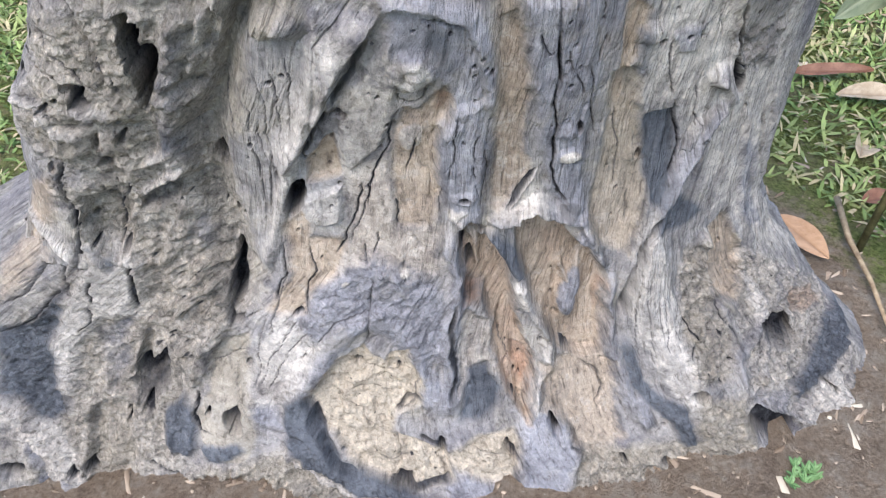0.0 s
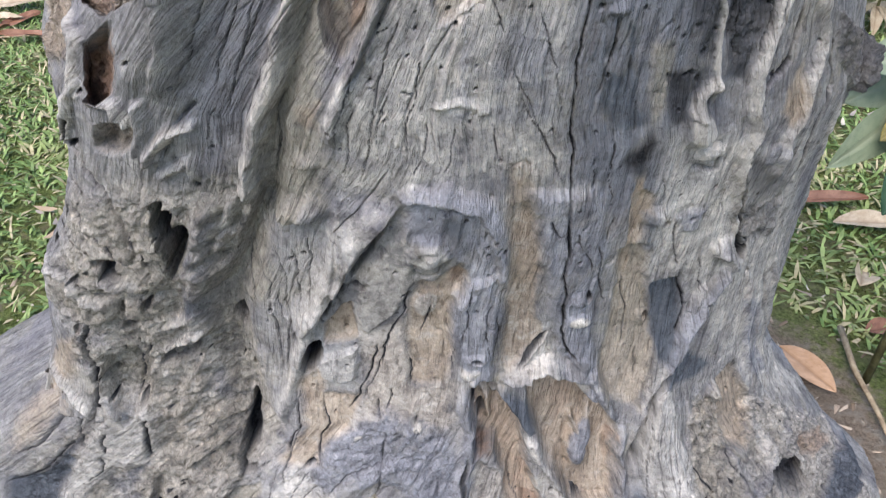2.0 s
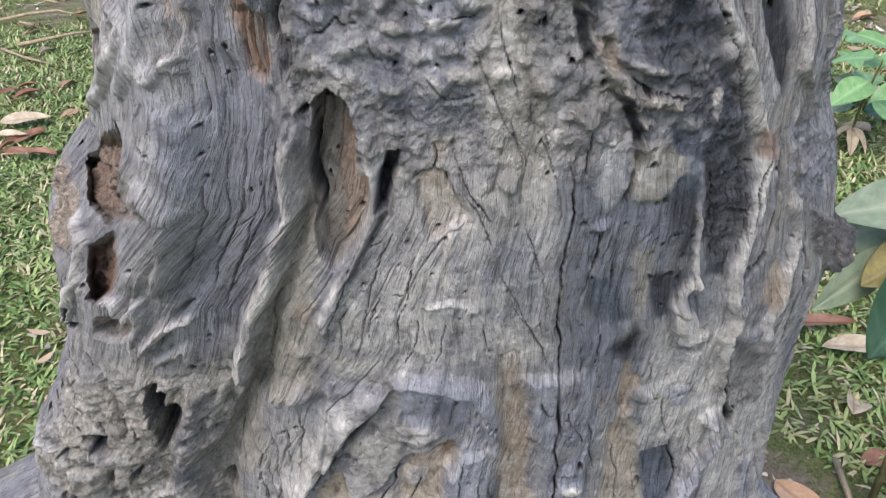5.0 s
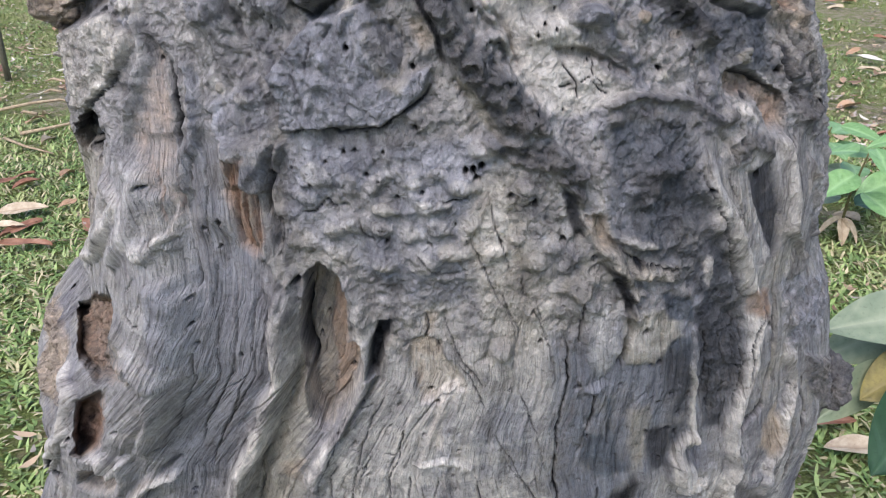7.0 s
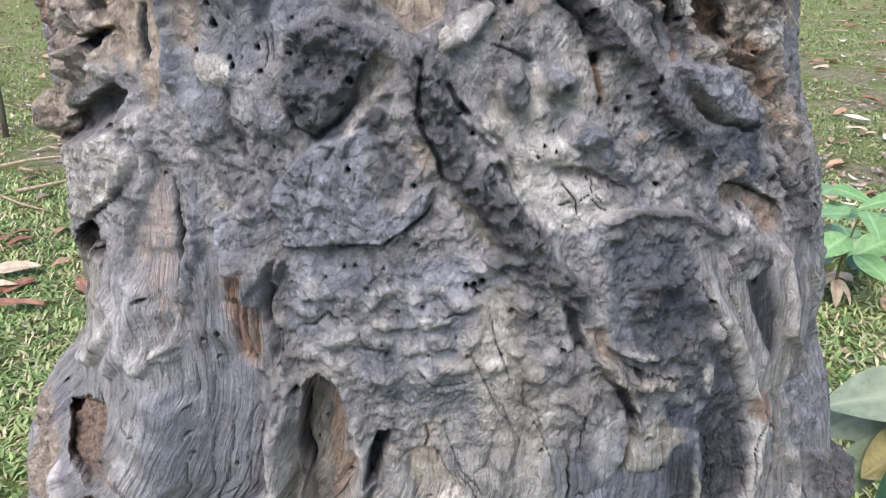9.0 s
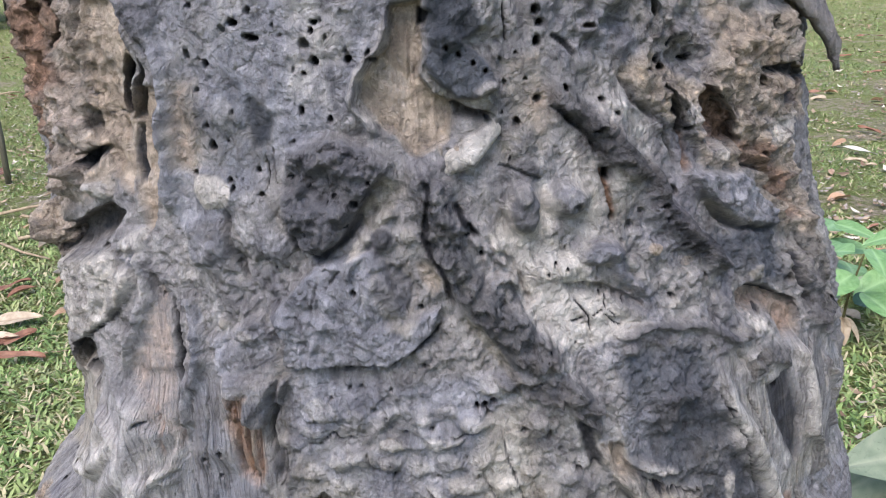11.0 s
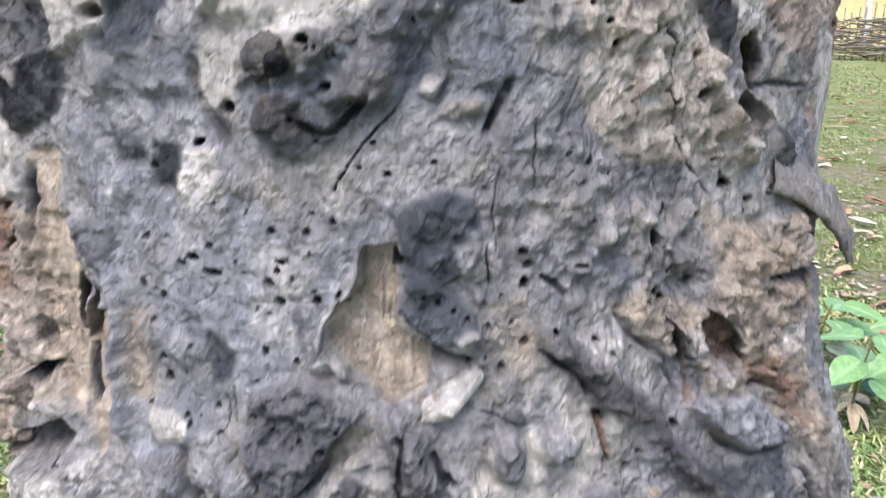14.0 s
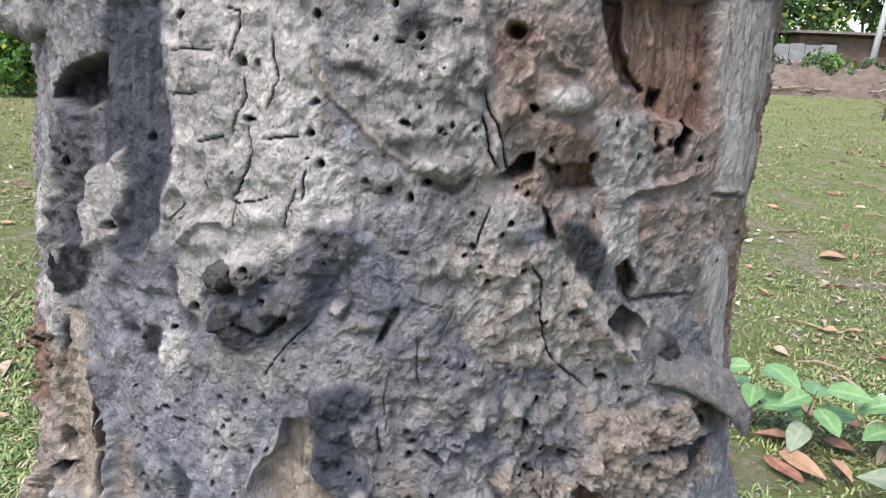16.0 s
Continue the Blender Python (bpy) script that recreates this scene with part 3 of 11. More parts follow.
    f.bump(-0.192, 0.087, 0.0143, 0.0261, 0.0126, 0, 1.5, clay=0.6)
    f.bump(-0.201, 0.055, 0.0127, 0.0235, 0.0108, 0, 1.5, clay=0.6)
    f.bump(-0.182, 0.114, 0.0088, 0.0215, 0.0108, 0, 1.5)
    f.hole(-0.187, 0.121, 0.0030, 0.0119, 0.0135, 0, dark=0.8)
    f.patch([(-0.19, 0.225), (-0.189, 0.26), (-0.198, 0.286), (-0.18, 0.266), (-0.176, 0.193), (-0.185, 0.198)], -0.0198, 0.0051, into=1, clay=0.4)
    f.patch([(-0.173, 0.238), (-0.164, 0.257), (-0.159, 0.235), (-0.167, 0.186), (-0.175, 0.185), (-0.19, 0.215)], -0.0405, 0.0035, into=1, dark=0.92)
    f.patch([(-0.189, 0.197), (-0.172, 0.185), (-0.159, 0.218), (-0.156, 0.198), (-0.167, 0.152), (-0.175, 0.159)], -0.0234, 0.0052, into=1, dark=0.55)
    f.hole(-0.167, 0.151, 0.0075, 0.0100, 0.018, 0, dark=0.85)
    f.scatter([(-0.288, 0.534), (-0.237, 0.539), (-0.206, 0.443), (-0.138, 0.328), (-0.128, 0.193), (-0.17, 0.274), (-0.231, 0.369), (-0.274, 0.392)], 70, 0.0039, 0.0101, 0.009, 301, clay=0.5)
    f.scatter([(-0.288, 0.534), (-0.237, 0.539), (-0.206, 0.443), (-0.138, 0.328), (-0.128, 0.193), (-0.152, 0.176), (-0.19, 0.177), (-0.231, 0.369), (-0.274, 0.392)], 20, 0.0018, 0.0042, -0.0072, 302, dark=0.6)
    f.line([(-0.231, 0.416), (-0.166, 0.364), (-0.135, 0.316), (-0.13, 0.255), (-0.139, 0.186)], 0.0158, 0.0144, rough=0.8)
    f.patch([(-0.233, 0.49), (-0.213, 0.495), (-0.203, 0.442), (-0.218, 0.426), (-0.232, 0.449)], 0, 0.0074, slate=0.7)
    # valley between buttress and core, with open slots, their shade painted dark
    f.line([(-0.179, 0.829), (-0.204, 0.743), (-0.206, 0.637), (-0.203, 0.517), (-0.184, 0.418), (-0.118, 0.317)], 0.0313, -0.0306, clay=0.5)
    f.patch([(-0.189, 0.827), (-0.182, 0.799), (-0.165, 0.712), (-0.153, 0.636), (-0.185, 0.617), (-0.211, 0.61), (-0.21, 0.73)], 0, 0.0097, clay=0.6, calm=0.7)
    f.hole(-0.193, 0.579, 0.0116, 0.0166, 0.0315, 0, dark=0.35)
    f.hole(-0.182, 0.414, 0.0067, 0.0183, 0.027, 0, dark=0.6)
    f.hole(-0.182, 0.495, 0.0037, 0.0077, 0.018, 0, dark=0.5)
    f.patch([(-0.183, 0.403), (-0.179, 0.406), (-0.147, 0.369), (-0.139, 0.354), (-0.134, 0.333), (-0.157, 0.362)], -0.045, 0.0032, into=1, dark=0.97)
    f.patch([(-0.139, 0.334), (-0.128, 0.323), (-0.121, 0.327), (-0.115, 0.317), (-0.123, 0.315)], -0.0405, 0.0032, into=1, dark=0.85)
    f.patch([(-0.121, 0.289), (-0.103, 0.299), (-0.084, 0.245), (-0.082, 0.192), (-0.115, 0.188), (-0.12, 0.233)], -0.0054, 0.0067, clay=0.95, calm=0.8)
    f.hole(-0.085, 0.246, 0.0028, 0.0050, 0.018, 0, dark=0.95)
    f.crack([(-0.118, 0.241), (-0.104, 0.258), (-0.092, 0.272)], 0.0012, 0.0042, dark=0.5)
    f.bump(-0.150, 0.791, 0.0156, 0.0146, 0.018, 0, 1.5)
    f.bump(-0.128, 0.795, 0.0103, 0.0157, 0.0144, 0, 1.5, slate=0.35)
    f.bump(-0.177, 0.775, 0.0066, 0.0076, 0.0072, 0, 1.5)
    f.crack([(-0.201, 0.723), (-0.158, 0.673), (-0.147, 0.582), (-0.145, 0.485)], 0.0009, 0.0042, dark=0.5)
    f.crack([(-0.174, 0.748), (-0.142, 0.681), (-0.13, 0.611), (-0.131, 0.549)], 0.0009, 0.0042, dark=0.5)
    f.crack([(-0.132, 0.758), (-0.123, 0.699), (-0.108, 0.654)], 0.0008, 0.0042, dark=0.5)
    f.crack([(-0.206, 0.723), (-0.185, 0.669), (-0.166, 0.634)], 0.0009, 0.0042, dark=0.5)
    f.crack([(-0.148, 0.664), (-0.135, 0.592), (-0.141, 0.504)], 0.0009, 0.0042, dark=0.5)
    f.crack([(-0.148, 0.737), (-0.128, 0.677), (-0.115, 0.622)], 0.0008, 0.0042, dark=0.5)
    f.patch([(-0.15, 0.157), (-0.14, 0.18), (-0.124, 0.165), (-0.126, 0.1), (-0.136, 0.08), (-0.149, 0.084), (-0.152, 0.121)], 0.0108, 0.0069, blue=0.9, calm=0.7)
    f.bump(-0.098, 0.149, 0.0445, 0.0721, 0.0144, 0, 2, clay=0.9)
    f.crack([(-0.127, 0.193), (-0.124, 0.158), (-0.121, 0.129), (-0.109, 0.127)], 0.0024, 0.0098, dark=0.8)
    f.patch([(-0.098, 0.166), (-0.09, 0.177), (-0.084, 0.151), (-0.086, 0.131), (-0.094, 0.131), (-0.094, 0.137), (-0.098, 0.149)], -0.0306, 0.0035, into=1, dark=0.6)
    f.hole(-0.113, 0.164, 0.0029, 0.0085, 0.0108, 0, dark=0.8)
    f.patch([(-0.122, 0.099), (-0.088, 0.115), (-0.086, 0.102), (-0.108, 0.074), (-0.119, 0.073)], 0.0054, 0.0052, blue=0.85)
    f.patch([(-0.139, 0.05), (-0.035, 0.102), (-0.003, 0.026), (-0.143, -0.008)], 0.0054, 0.0124, rough=1, clay=0.75)
    f.scatter([(-0.139, 0.05), (-0.035, 0.102), (-0.003, 0.026), (-0.143, -0.008)], 36, 0.0036, 0.0089, 0.009, 303)
    f.crack([(-0.178, 0.063), (-0.139, 0.037), (-0.092, 0.036)], 0.0025, 0.0084, dark=0.6)
    f.crack([(-0.211, -0.009), (-0.176, 0.008), (-0.148, -0.009)], 0.0026, 0.0084, dark=0.7)
    # arch and knot
    f.patch([(0.45, 0.37), (0.663, 0.138), (0.519, -0.079), (0.398, 0.015), (0.37, 0.12), (0.4, 0.256)], 0, 0.0183, rough=0.75, clay=0.35, pale=0.15)
    f.scatter([(0.475, 0.349), (0.663, 0.138), (0.482, -0.002), (0.404, 0.04), (0.384, 0.132), (0.408, 0.249)], 50, 0.0046, 0.0119, 0.0108, 311)
    f.scatter([(0.475, 0.349), (0.663, 0.138), (0.482, -0.002), (0.404, 0.04), (0.384, 0.132), (0.408, 0.249)], 20, 0.0021, 0.0055, -0.0108, 312, dark=0.75)
    f.line([(-0.098, 0.822), (-0.104, 0.748), (-0.102, 0.654), (-0.12, 0.575), (-0.145, 0.403)], 0.0089, 0.009, pale=0.45)
    # arch ridge: light painted pale on its crest, shade dark beneath it
    f.line([(-0.049, 0.811), (-0.066, 0.782), (-0.089, 0.724), (-0.093, 0.661), (-0.106, 0.629), (-0.124, 0.583)], 0.0114, 0.0216, side=-0.7, pale=0.35)
    f.line([(-0.059, 0.788), (-0.068, 0.734), (-0.077, 0.715), (-0.086, 0.682), (-0.096, 0.627), (-0.11, 0.604)], 0.0041, -0.0126, dark=0.45)
    f.bump(-0.089, 0.688, 0.0093, 0.0088, 0.0126, -40, 1.6, pale=0.8)
    f.bump(-0.100, 0.635, 0.0086, 0.0072, 0.009, -40, 1.5, pale=0.4)
    f.bump(-0.085, 0.718, 0.0079, 0.0069, 0.009, 0, 1.5)
    f.line([(-0.048, 0.812), (-0.031, 0.825), (-0.003, 0.824), (0.03, 0.804), (0.044, 0.774), (0.055, 0.741), (0.068, 0.685)], 0.0068, 0.0144, side=0.4, slate=0.7)
    f.patch([(-0.036, 0.808), (-0.003, 0.82), (0.036, 0.792), (0.052, 0.75), (0.057, 0.695), (0.033, 0.686), (-0.001, 0.761), (-0.033, 0.758), (-0.039, 0.789)], 0.0045, 0.0075, slate=0.95)
    f.patch([(-0.006, 0.799), (0.017, 0.791), (0.023, 0.742), (-0, 0.765)], 0, 0.0042, blue=0.6)
    f.crack([(-0.012, 0.809), (0.011, 0.803), (0.031, 0.797)], 0.0018, 0.0084, dark=0.7)
    f.hole(-0.005, 0.801, 0.0013, 0.0017, 0.0108, 0, dark=0.85)
    f.hole(0.000, 0.807, 0.0013, 0.0017, 0.0108, 0, dark=0.85)
    f.hole(0.017, 0.793, 0.0013, 0.0018, 0.0108, 0, dark=0.85)
    f.hole(0.043, 0.749, 0.0014, 0.0019, 0.0108, 0, dark=0.85)
    f.hole(0.044, 0.736, 0.0014, 0.0020, 0.0108, 0, dark=0.85)
    f.hole(0.047, 0.765, 0.0013, 0.0019, 0.0108, 0, dark=0.85)
    f.hole(0.053, 0.752, 0.0014, 0.0019, 0.0108, 0, dark=0.85)
    f.hole(0.058, 0.746, 0.0014, 0.0019, 0.0108, 0, dark=0.85)
    f.hole(-0.017, 0.797, 0.0013, 0.0017, 0.0108, 0, dark=0.85)
    f.bump(-0.012, 0.743, 0.0178, 0.0231, 0.018, 0, 2.2, pale=0.35)
    f.bump(-0.012, 0.739, 0.0120, 0.0133, -0.009, 0, 1.5)
    f.bump(-0.010, 0.744, 0.0070, 0.0072, 0.0108, 0, 1.6, pale=0.3)
    f.crack([(-0.026, 0.731), (-0.019, 0.699), (-0.008, 0.694), (0.003, 0.705), (0.003, 0.73)], 0.0016, 0.007, dark=0.5)
    f.patch([(0.003, 0.683), (0.02, 0.724), (0.034, 0.685), (0.028, 0.634), (0.034, 0.545), (0.03, 0.49), (-0.007, 0.491), (-0.015, 0.583), (-0.014, 0.657), (-0.011, 0.686)], -0.0063, 0.0051, tan=0.7, fibre=0.6)
    f.patch([(0.01, 0.716), (0.025, 0.711), (0.029, 0.681), (0.017, 0.684)], 0, 0.0035, red=0.45, tan=0.5)
    f.patch([(-0.072, 0.696), (-0.035, 0.778), (-0.019, 0.686), (-0.025, 0.631), (-0.053, 0.593), (-0.061, 0.602), (-0.063, 0.648)], 0.0063, 0.0042, pale=0.3, clay=0.35, calm=0.6)
    f.bump(0.003, 0.640, 0.0123, 0.0206, 0.0072, 0, 1.6, pale=0.4)
    f.hole(-0.069, 0.681, 0.0060, 0.0050, 0.018, 0, dark=0.45)
    f.patch([(-0.096, 0.603), (-0.071, 0.648), (-0.064, 0.595), (-0.062, 0.588), (-0.077, 0.575), (-0.097, 0.565)], -0.0108, 0.0033, tan=0.9)
    f.hole(-0.070, 0.635, 0.0032, 0.0041, 0.018, 0, dark=0.5)
    f.patch([(-0.114, 0.563), (-0.103, 0.567), (-0.102, 0.543), (-0.109, 0.518), (-0.118, 0.506), (-0.122, 0.524)], -0.045, 0.0029, into=1, tan=0.3, dark=0.85)
    f.patch([(-0.102, 0.538), (-0.064, 0.565), (-0.065, 0.504), (-0.082, 0.492), (-0.102, 0.507)], 0.0072, 0.0041, pale=0.4)
    f.patch([(-0.102, 0.344), (-0.126, 0.49), (-0.102, 0.515), (-0.098, 0.469), (-0.059, 0.47), (-0.063, 0.423), (-0.077, 0.372), (-0.067, 0.344), (-0.085, 0.337)], -0.0045, 0.0075, tan=0.9, fibre=0.7)
    f.patch([(-0.058, 0.592), (-0.016, 0.617), (-0.007, 0.492), (0.038, 0.491), (0.041, 0.4), (0.009, 0.429), (-0.063, 0.414), (-0.053, 0.493)], -0.0018, 0.0098, tan=0.5, pale=0.3, fibre=0.7)
    f.crack([(-0.021, 0.678), (-0.016, 0.632), (-0.029, 0.595), (-0.037, 0.559), (-0.038, 0.521)], 0.0014, 0.0056, dark=0.75)
    f.crack([(0.009, 0.642), (0.004, 0.598), (0.001, 0.578)], 0.0014, 0.0056, dark=0.75)
    f.crack([(-0.042, 0.57), (-0.046, 0.54), (-0.059, 0.47), (-0.071, 0.438)], 0.0015, 0.0056, dark=0.75)
    f.crack([(-0.01, 0.537), (-0.005, 0.491)], 0.0012, 0.0056, dark=0.75)
    f.crack([(-0.096, 0.458), (-0.087, 0.39), (-0.063, 0.339)], 0.0013, 0.0056, dark=0.75)
    f.crack([(-0.126, 0.46), (-0.117, 0.39), (-0.102, 0.356)], 0.0013, 0.0056, dark=0.75)
    f.crack([(0.004, 0.437), (0.006, 0.407)], 0.0010, 0.0056, dark=0.75)
    f.crack([(-0.03, 0.587), (-0.044, 0.512), (-0.054, 0.463)], 0.0010, 0.0056, dark=0.75)
    f.crack([(-0.024, 0.485), (-0.027, 0.448)], 0.0010, 0.0056, dark=0.75)
    f.crack([(-0.039, 0.463), (-0.034, 0.432)], 0.0010, 0.0056, dark=0.75)
    f.hole(-0.153, 0.621, 0.0027, 0.0028, 0.009, 0)
    f.hole(-0.072, 0.342, 0.0047, 0.0043, 0.0108, 0, dark=0.9)
    f.hole(-0.025, 0.631, 0.0021, 0.0027, 0.009, 0, dark=0.6)
    f.patch([(0.03, 0.65), (0.032, 0.691), (0.056, 0.697), (0.079, 0.632), (0.074, 0.557), (0.075, 0.5), (0.048, 0.51), (0.039, 0.556), (0.031, 0.591)], 0.0126, 0.0076, slate=0.95, fibre=0.9)
    f.bump(0.033, 0.664, 0.0119, 0.0106, 0.0108, 20, 1.5, slate=0.6)
    f.bump(0.059, 0.552, 0.0099, 0.0082, 0.0072, 0, 1.8)
    f.hole(0.059, 0.552, 0.0051, 0.0039, 0.0108, 0, dark=0.85)
    f.patch([(0.044, 0.526), (0.061, 0.528), (0.056, 0.511), (0.047, 0.511)], 0.0036, 0.0041, tan=0.3, pale=0.5)
    f.crack([(0.038, 0.692), (0.046, 0.619), (0.04, 0.57)], 0.0009, 0.0049, dark=0.6)
    f.crack([(0.063, 0.665), (0.064, 0.6), (0.072, 0.549)], 0.0009, 0.0049, dark=0.6)
    f.crack([(0.071, 0.673), (0.076, 0.596), (0.076, 0.517)], 0.0009, 0.0049, dark=0.6)
    f.crack([(0.035, 0.56), (0.034, 0.511)], 0.0010, 0.0049, dark=0.6)
    # purple-grey saddle over the mud-filled hollow
    f.patch([(-0.063, 0.338), (-0.076, 0.386), (-0.056, 0.419), (-0.028, 0.449), (-0.003, 0.424), (0.009, 0.417), (0.038, 0.409), (0.072, 0.342), (0.09, 0.257), (0.071, 0.259), (0.047, 0.288), (0.029, 0.324), (0.001, 0.345), (-0.024, 0.328), (-0.032, 0.281), (-0.048, 0.295)], 0.009, 0.0121, slate=0.9, rough=0.35)
    f.scatter([(-0.072, 0.379), (-0.027, 0.441), (0.041, 0.4), (0.078, 0.309), (0.024, 0.336), (-0.027, 0.332)], 40, 0.0023, 0.0061, 0.0045, 304, slate=0.4)
    f.bump(0.006, 0.421, 0.0059, 0.0067, 0.0054, 0, 1.5, pale=0.6)
    f.bump(-0.051, 0.400, 0.0052, 0.0058, 0.0045, 0, 1.5, pale=0.6)
    f.crack([(-0.036, 0.292), (-0.03, 0.336), (-0.011, 0.357), (0.033, 0.341), (0.047, 0.333)], 0.0021, 0.0056, dark=0.4)
    f.crack([(-0.03, 0.416), (-0.006, 0.353), (0.011, 0.29)], 0.0016, 0.0056, dark=0.5)
    f.line([(-0.053, 0.169), (-0.025, 0.245), (-0.019, 0.31), (0.001, 0.343), (0.036, 0.315), (0.06, 0.269), (0.069, 0.2), (0.081, 0.146)], 0.0218, 0.018, slate=0.6)
    f.patch([(-0.085, 0.266), (-0.084, 0.334), (-0.031, 0.282), (-0.034, 0.216), (-0.057, 0.16), (-0.076, 0.174)], 0, 0.0132, pale=0.6, fibre=0.9)
    f.patch([(-0.08, 0.178), (-0.058, 0.172), (-0.053, 0.133), (-0.074, 0.146)], 0, 0.0086, slate=0.8)
    f.crack([(-0.074, 0.192), (-0.065, 0.27), (-0.067, 0.337)], 0.0011, 0.0035, dark=0.5)
    f.crack([(-0.065, 0.199), (-0.053, 0.261), (-0.05, 0.313)], 0.0011, 0.0035, dark=0.5)
    f.crack([(-0.1, 0.331), (-0.076, 0.249), (-0.077, 0.202)], 0.0011, 0.0035, dark=0.5)
    f.crack([(-0.125, 0.422), (-0.097, 0.348), (-0.079, 0.292)], 0.0011, 0.0035, dark=0.5)
    f.patch([(-0.033, 0.191), (-0.016, 0.241), (0.007, 0.281), (0.031, 0.248), (0.046, 0.292), (0.062, 0.229), (0.059, 0.179), (0.04, 0.165), (0.033, 0.129), (0.058, 0.111), (0.074, 0.09), (0.07, 0.045), (0.033, 0.034), (0.003, 0.075), (-0.012, 0.13), (-0.024, 0.139)], -0.0144, 0.0061, mud=1, rough=0.4, zone="mud")
    f.patch([(0.07, 0.081), (0.104, 0.116), (0.131, 0.124), (0.135, 0.1), (0.115, 0.042), (0.1, 0.041), (0.078, 0.065)], -0.0054, 0.0070, mud=1, rough=0.4)
    # groove left of the mud, its shadow painted dark
    f.line([(-0.03, 0.173), (-0.022, 0.124), (-0.013, 0.079), (0.003, 0.064)], 0.0079, -0.027, dark=0.75)
    f.crack([(0.011, 0.155), (0.028, 0.124), (0.046, 0.122)], 0.0015, 0.0049, dark=0.35)
    f.crack([(0.038, 0.134), (0.036, 0.08), (0.023, 0.054)], 0.0015, 0.0049, dark=0.35)
    f.crack([(0.001, 0.196), (0.021, 0.201), (0.04, 0.188)], 0.0015, 0.0049, dark=0.35)
    f.crack([(0.062, 0.11), (0.067, 0.053)], 0.0016, 0.0049, dark=0.35)
    f.crack([(-0.013, 0.181), (0.011, 0.165), (0.018, 0.127)], 0.0015, 0.0049, dark=0.35)
    f.crack([(0.06, 0.229), (0.055, 0.177), (0.039, 0.165)], 0.0015, 0.0049, dark=0.35)
    f.crack([(0.01, 0.238), (0.035, 0.228), (0.058, 0.235)], 0.0015, 0.0049, dark=0.35)
    f.crack([(0.089, 0.102), (0.104, 0.088), (0.122, 0.082)], 0.0015, 0.0049, dark=0.35)
    f.crack([(0.086, 0.064), (0.106, 0.075)], 0.0015, 0.0049, dark=0.35)
    f.crack([(0.01, 0.093), (0.031, 0.081), (0.051, 0.092)], 0.0015, 0.0049, dark=0.35)
    f.crack([(0.039, 0.163), (0.048, 0.181), (0.062, 0.184)], 0.0042, 0.0112, dark=0.5)
    f.crack([(0.055, 0.125), (0.067, 0.109), (0.073, 0.086)], 0.0049, 0.0126, dark=0.6)
    f.hole(0.009, 0.245, 0.0043, 0.0062, 0.0108, 0, dark=0.8)
    f.hole(0.072, 0.105, 0.0044, 0.0110, 0.0144, 0, dark=0.8)
    f.hole(0.125, 0.087, 0.0053, 0.0192, 0.0162, 0, dark=0.7)
    f.hole(0.035, 0.050, 0.0106, 0.0104, 0.0126, 0, dark=0.6)
    f.scatter([(-0.014, 0.2), (0.015, 0.239), (0.057, 0.252), (0.053, 0.182), (0.032, 0.128), (0.067, 0.084), (0.065, 0.048), (0.026, 0.052), (-0.002, 0.108)], 36, 0.0043, 0.0120, 0.0054, 305)
    f.scatter([(-0.014, 0.2), (0.015, 0.239), (0.057, 0.252), (0.053, 0.182), (0.032, 0.128), (0.067, 0.084), (0.065, 0.048), (0.026, 0.052), (-0.002, 0.108)], 13, 0.0010, 0.0021, -0.0054, 306, dark=0.8)
    f.patch([(-0.051, 0.176), (-0.038, 0.208), (-0.03, 0.176), (-0.018, 0.116), (-0.004, 0.076), (0.019, 0.053), (0.041, 0.025), (0.023, 0.024), (-0.003, 0.026), (-0.031, 0.074), (-0.05, 0.109)], 0.0126, 0.0061, blue=0.95, calm=0.8)
    f.line([(-0.055, 0.097), (-0.029, 0.053), (-0.001, 0.028)], 0.0044, 0.0054, pale=0.75)
    f.patch([(0.064, 0.042), (0.084, 0.059), (0.102, 0.032), (0.094, 0.015), (0.064, 0.018)], 0.009, 0.0070, slate=0.9)
    f.line([(0.022, 0.051), (0.041, 0.034), (0.069, 0.047)], 0.0045, -0.0108, dark=0.6)
    f.patch([(0.138, 0.119), (0.158, 0.198), (0.175, 0.16), (0.179, 0.108), (0.181, 0.071), (0.149, -0.004), (0.114, 0.009)], 0.0144, 0.0086, slate=0.75, fibre=1, calm=0.6)
    # draped lips over two hollows
    f.patch([(0.058, 0.477), (0.067, 0.504), (0.087, 0.481), (0.109, 0.435), (0.14, 0.338), (0.161, 0.254), (0.154, 0.18), (0.146, 0.14), (0.137, 0.177), (0.13, 0.225), (0.124, 0.309), (0.099, 0.372), (0.082, 0.359), (0.062, 0.429)], -0.0324, 0.0049, tan=0.75, red=0.2, fibre=0.6)
    f.hole(0.074, 0.411, 0.0072, 0.0193, 0.018, 0, dark=0.55)
    f.line([(0.077, 0.45), (0.082, 0.428), (0.082, 0.398)], 0.0045, 0.0108, tan=0.5)
    f.line([(0.06, 0.503), (0.065, 0.428)], 0.0030, -0.009, dark=0.7)
    f.patch([(0.066, 0.4), (0.099, 0.37), (0.1, 0.351), (0.082, 0.359)], 0, 0.0062, dark=0.45, red=0.3)
    f.patch([(0.084, 0.35), (0.122, 0.312), (0.13, 0.225), (0.104, 0.227), (0.092, 0.19), (0.091, 0.273)], -0.0108, 0.0066, tan=0.35, pale=0.35, fibre=0.8)
    f.patch([(0.103, 0.227), (0.119, 0.233), (0.127, 0.196), (0.123, 0.161), (0.107, 0.142), (0.093, 0.144)], -0.0108, 0.0068, blue=0.95)
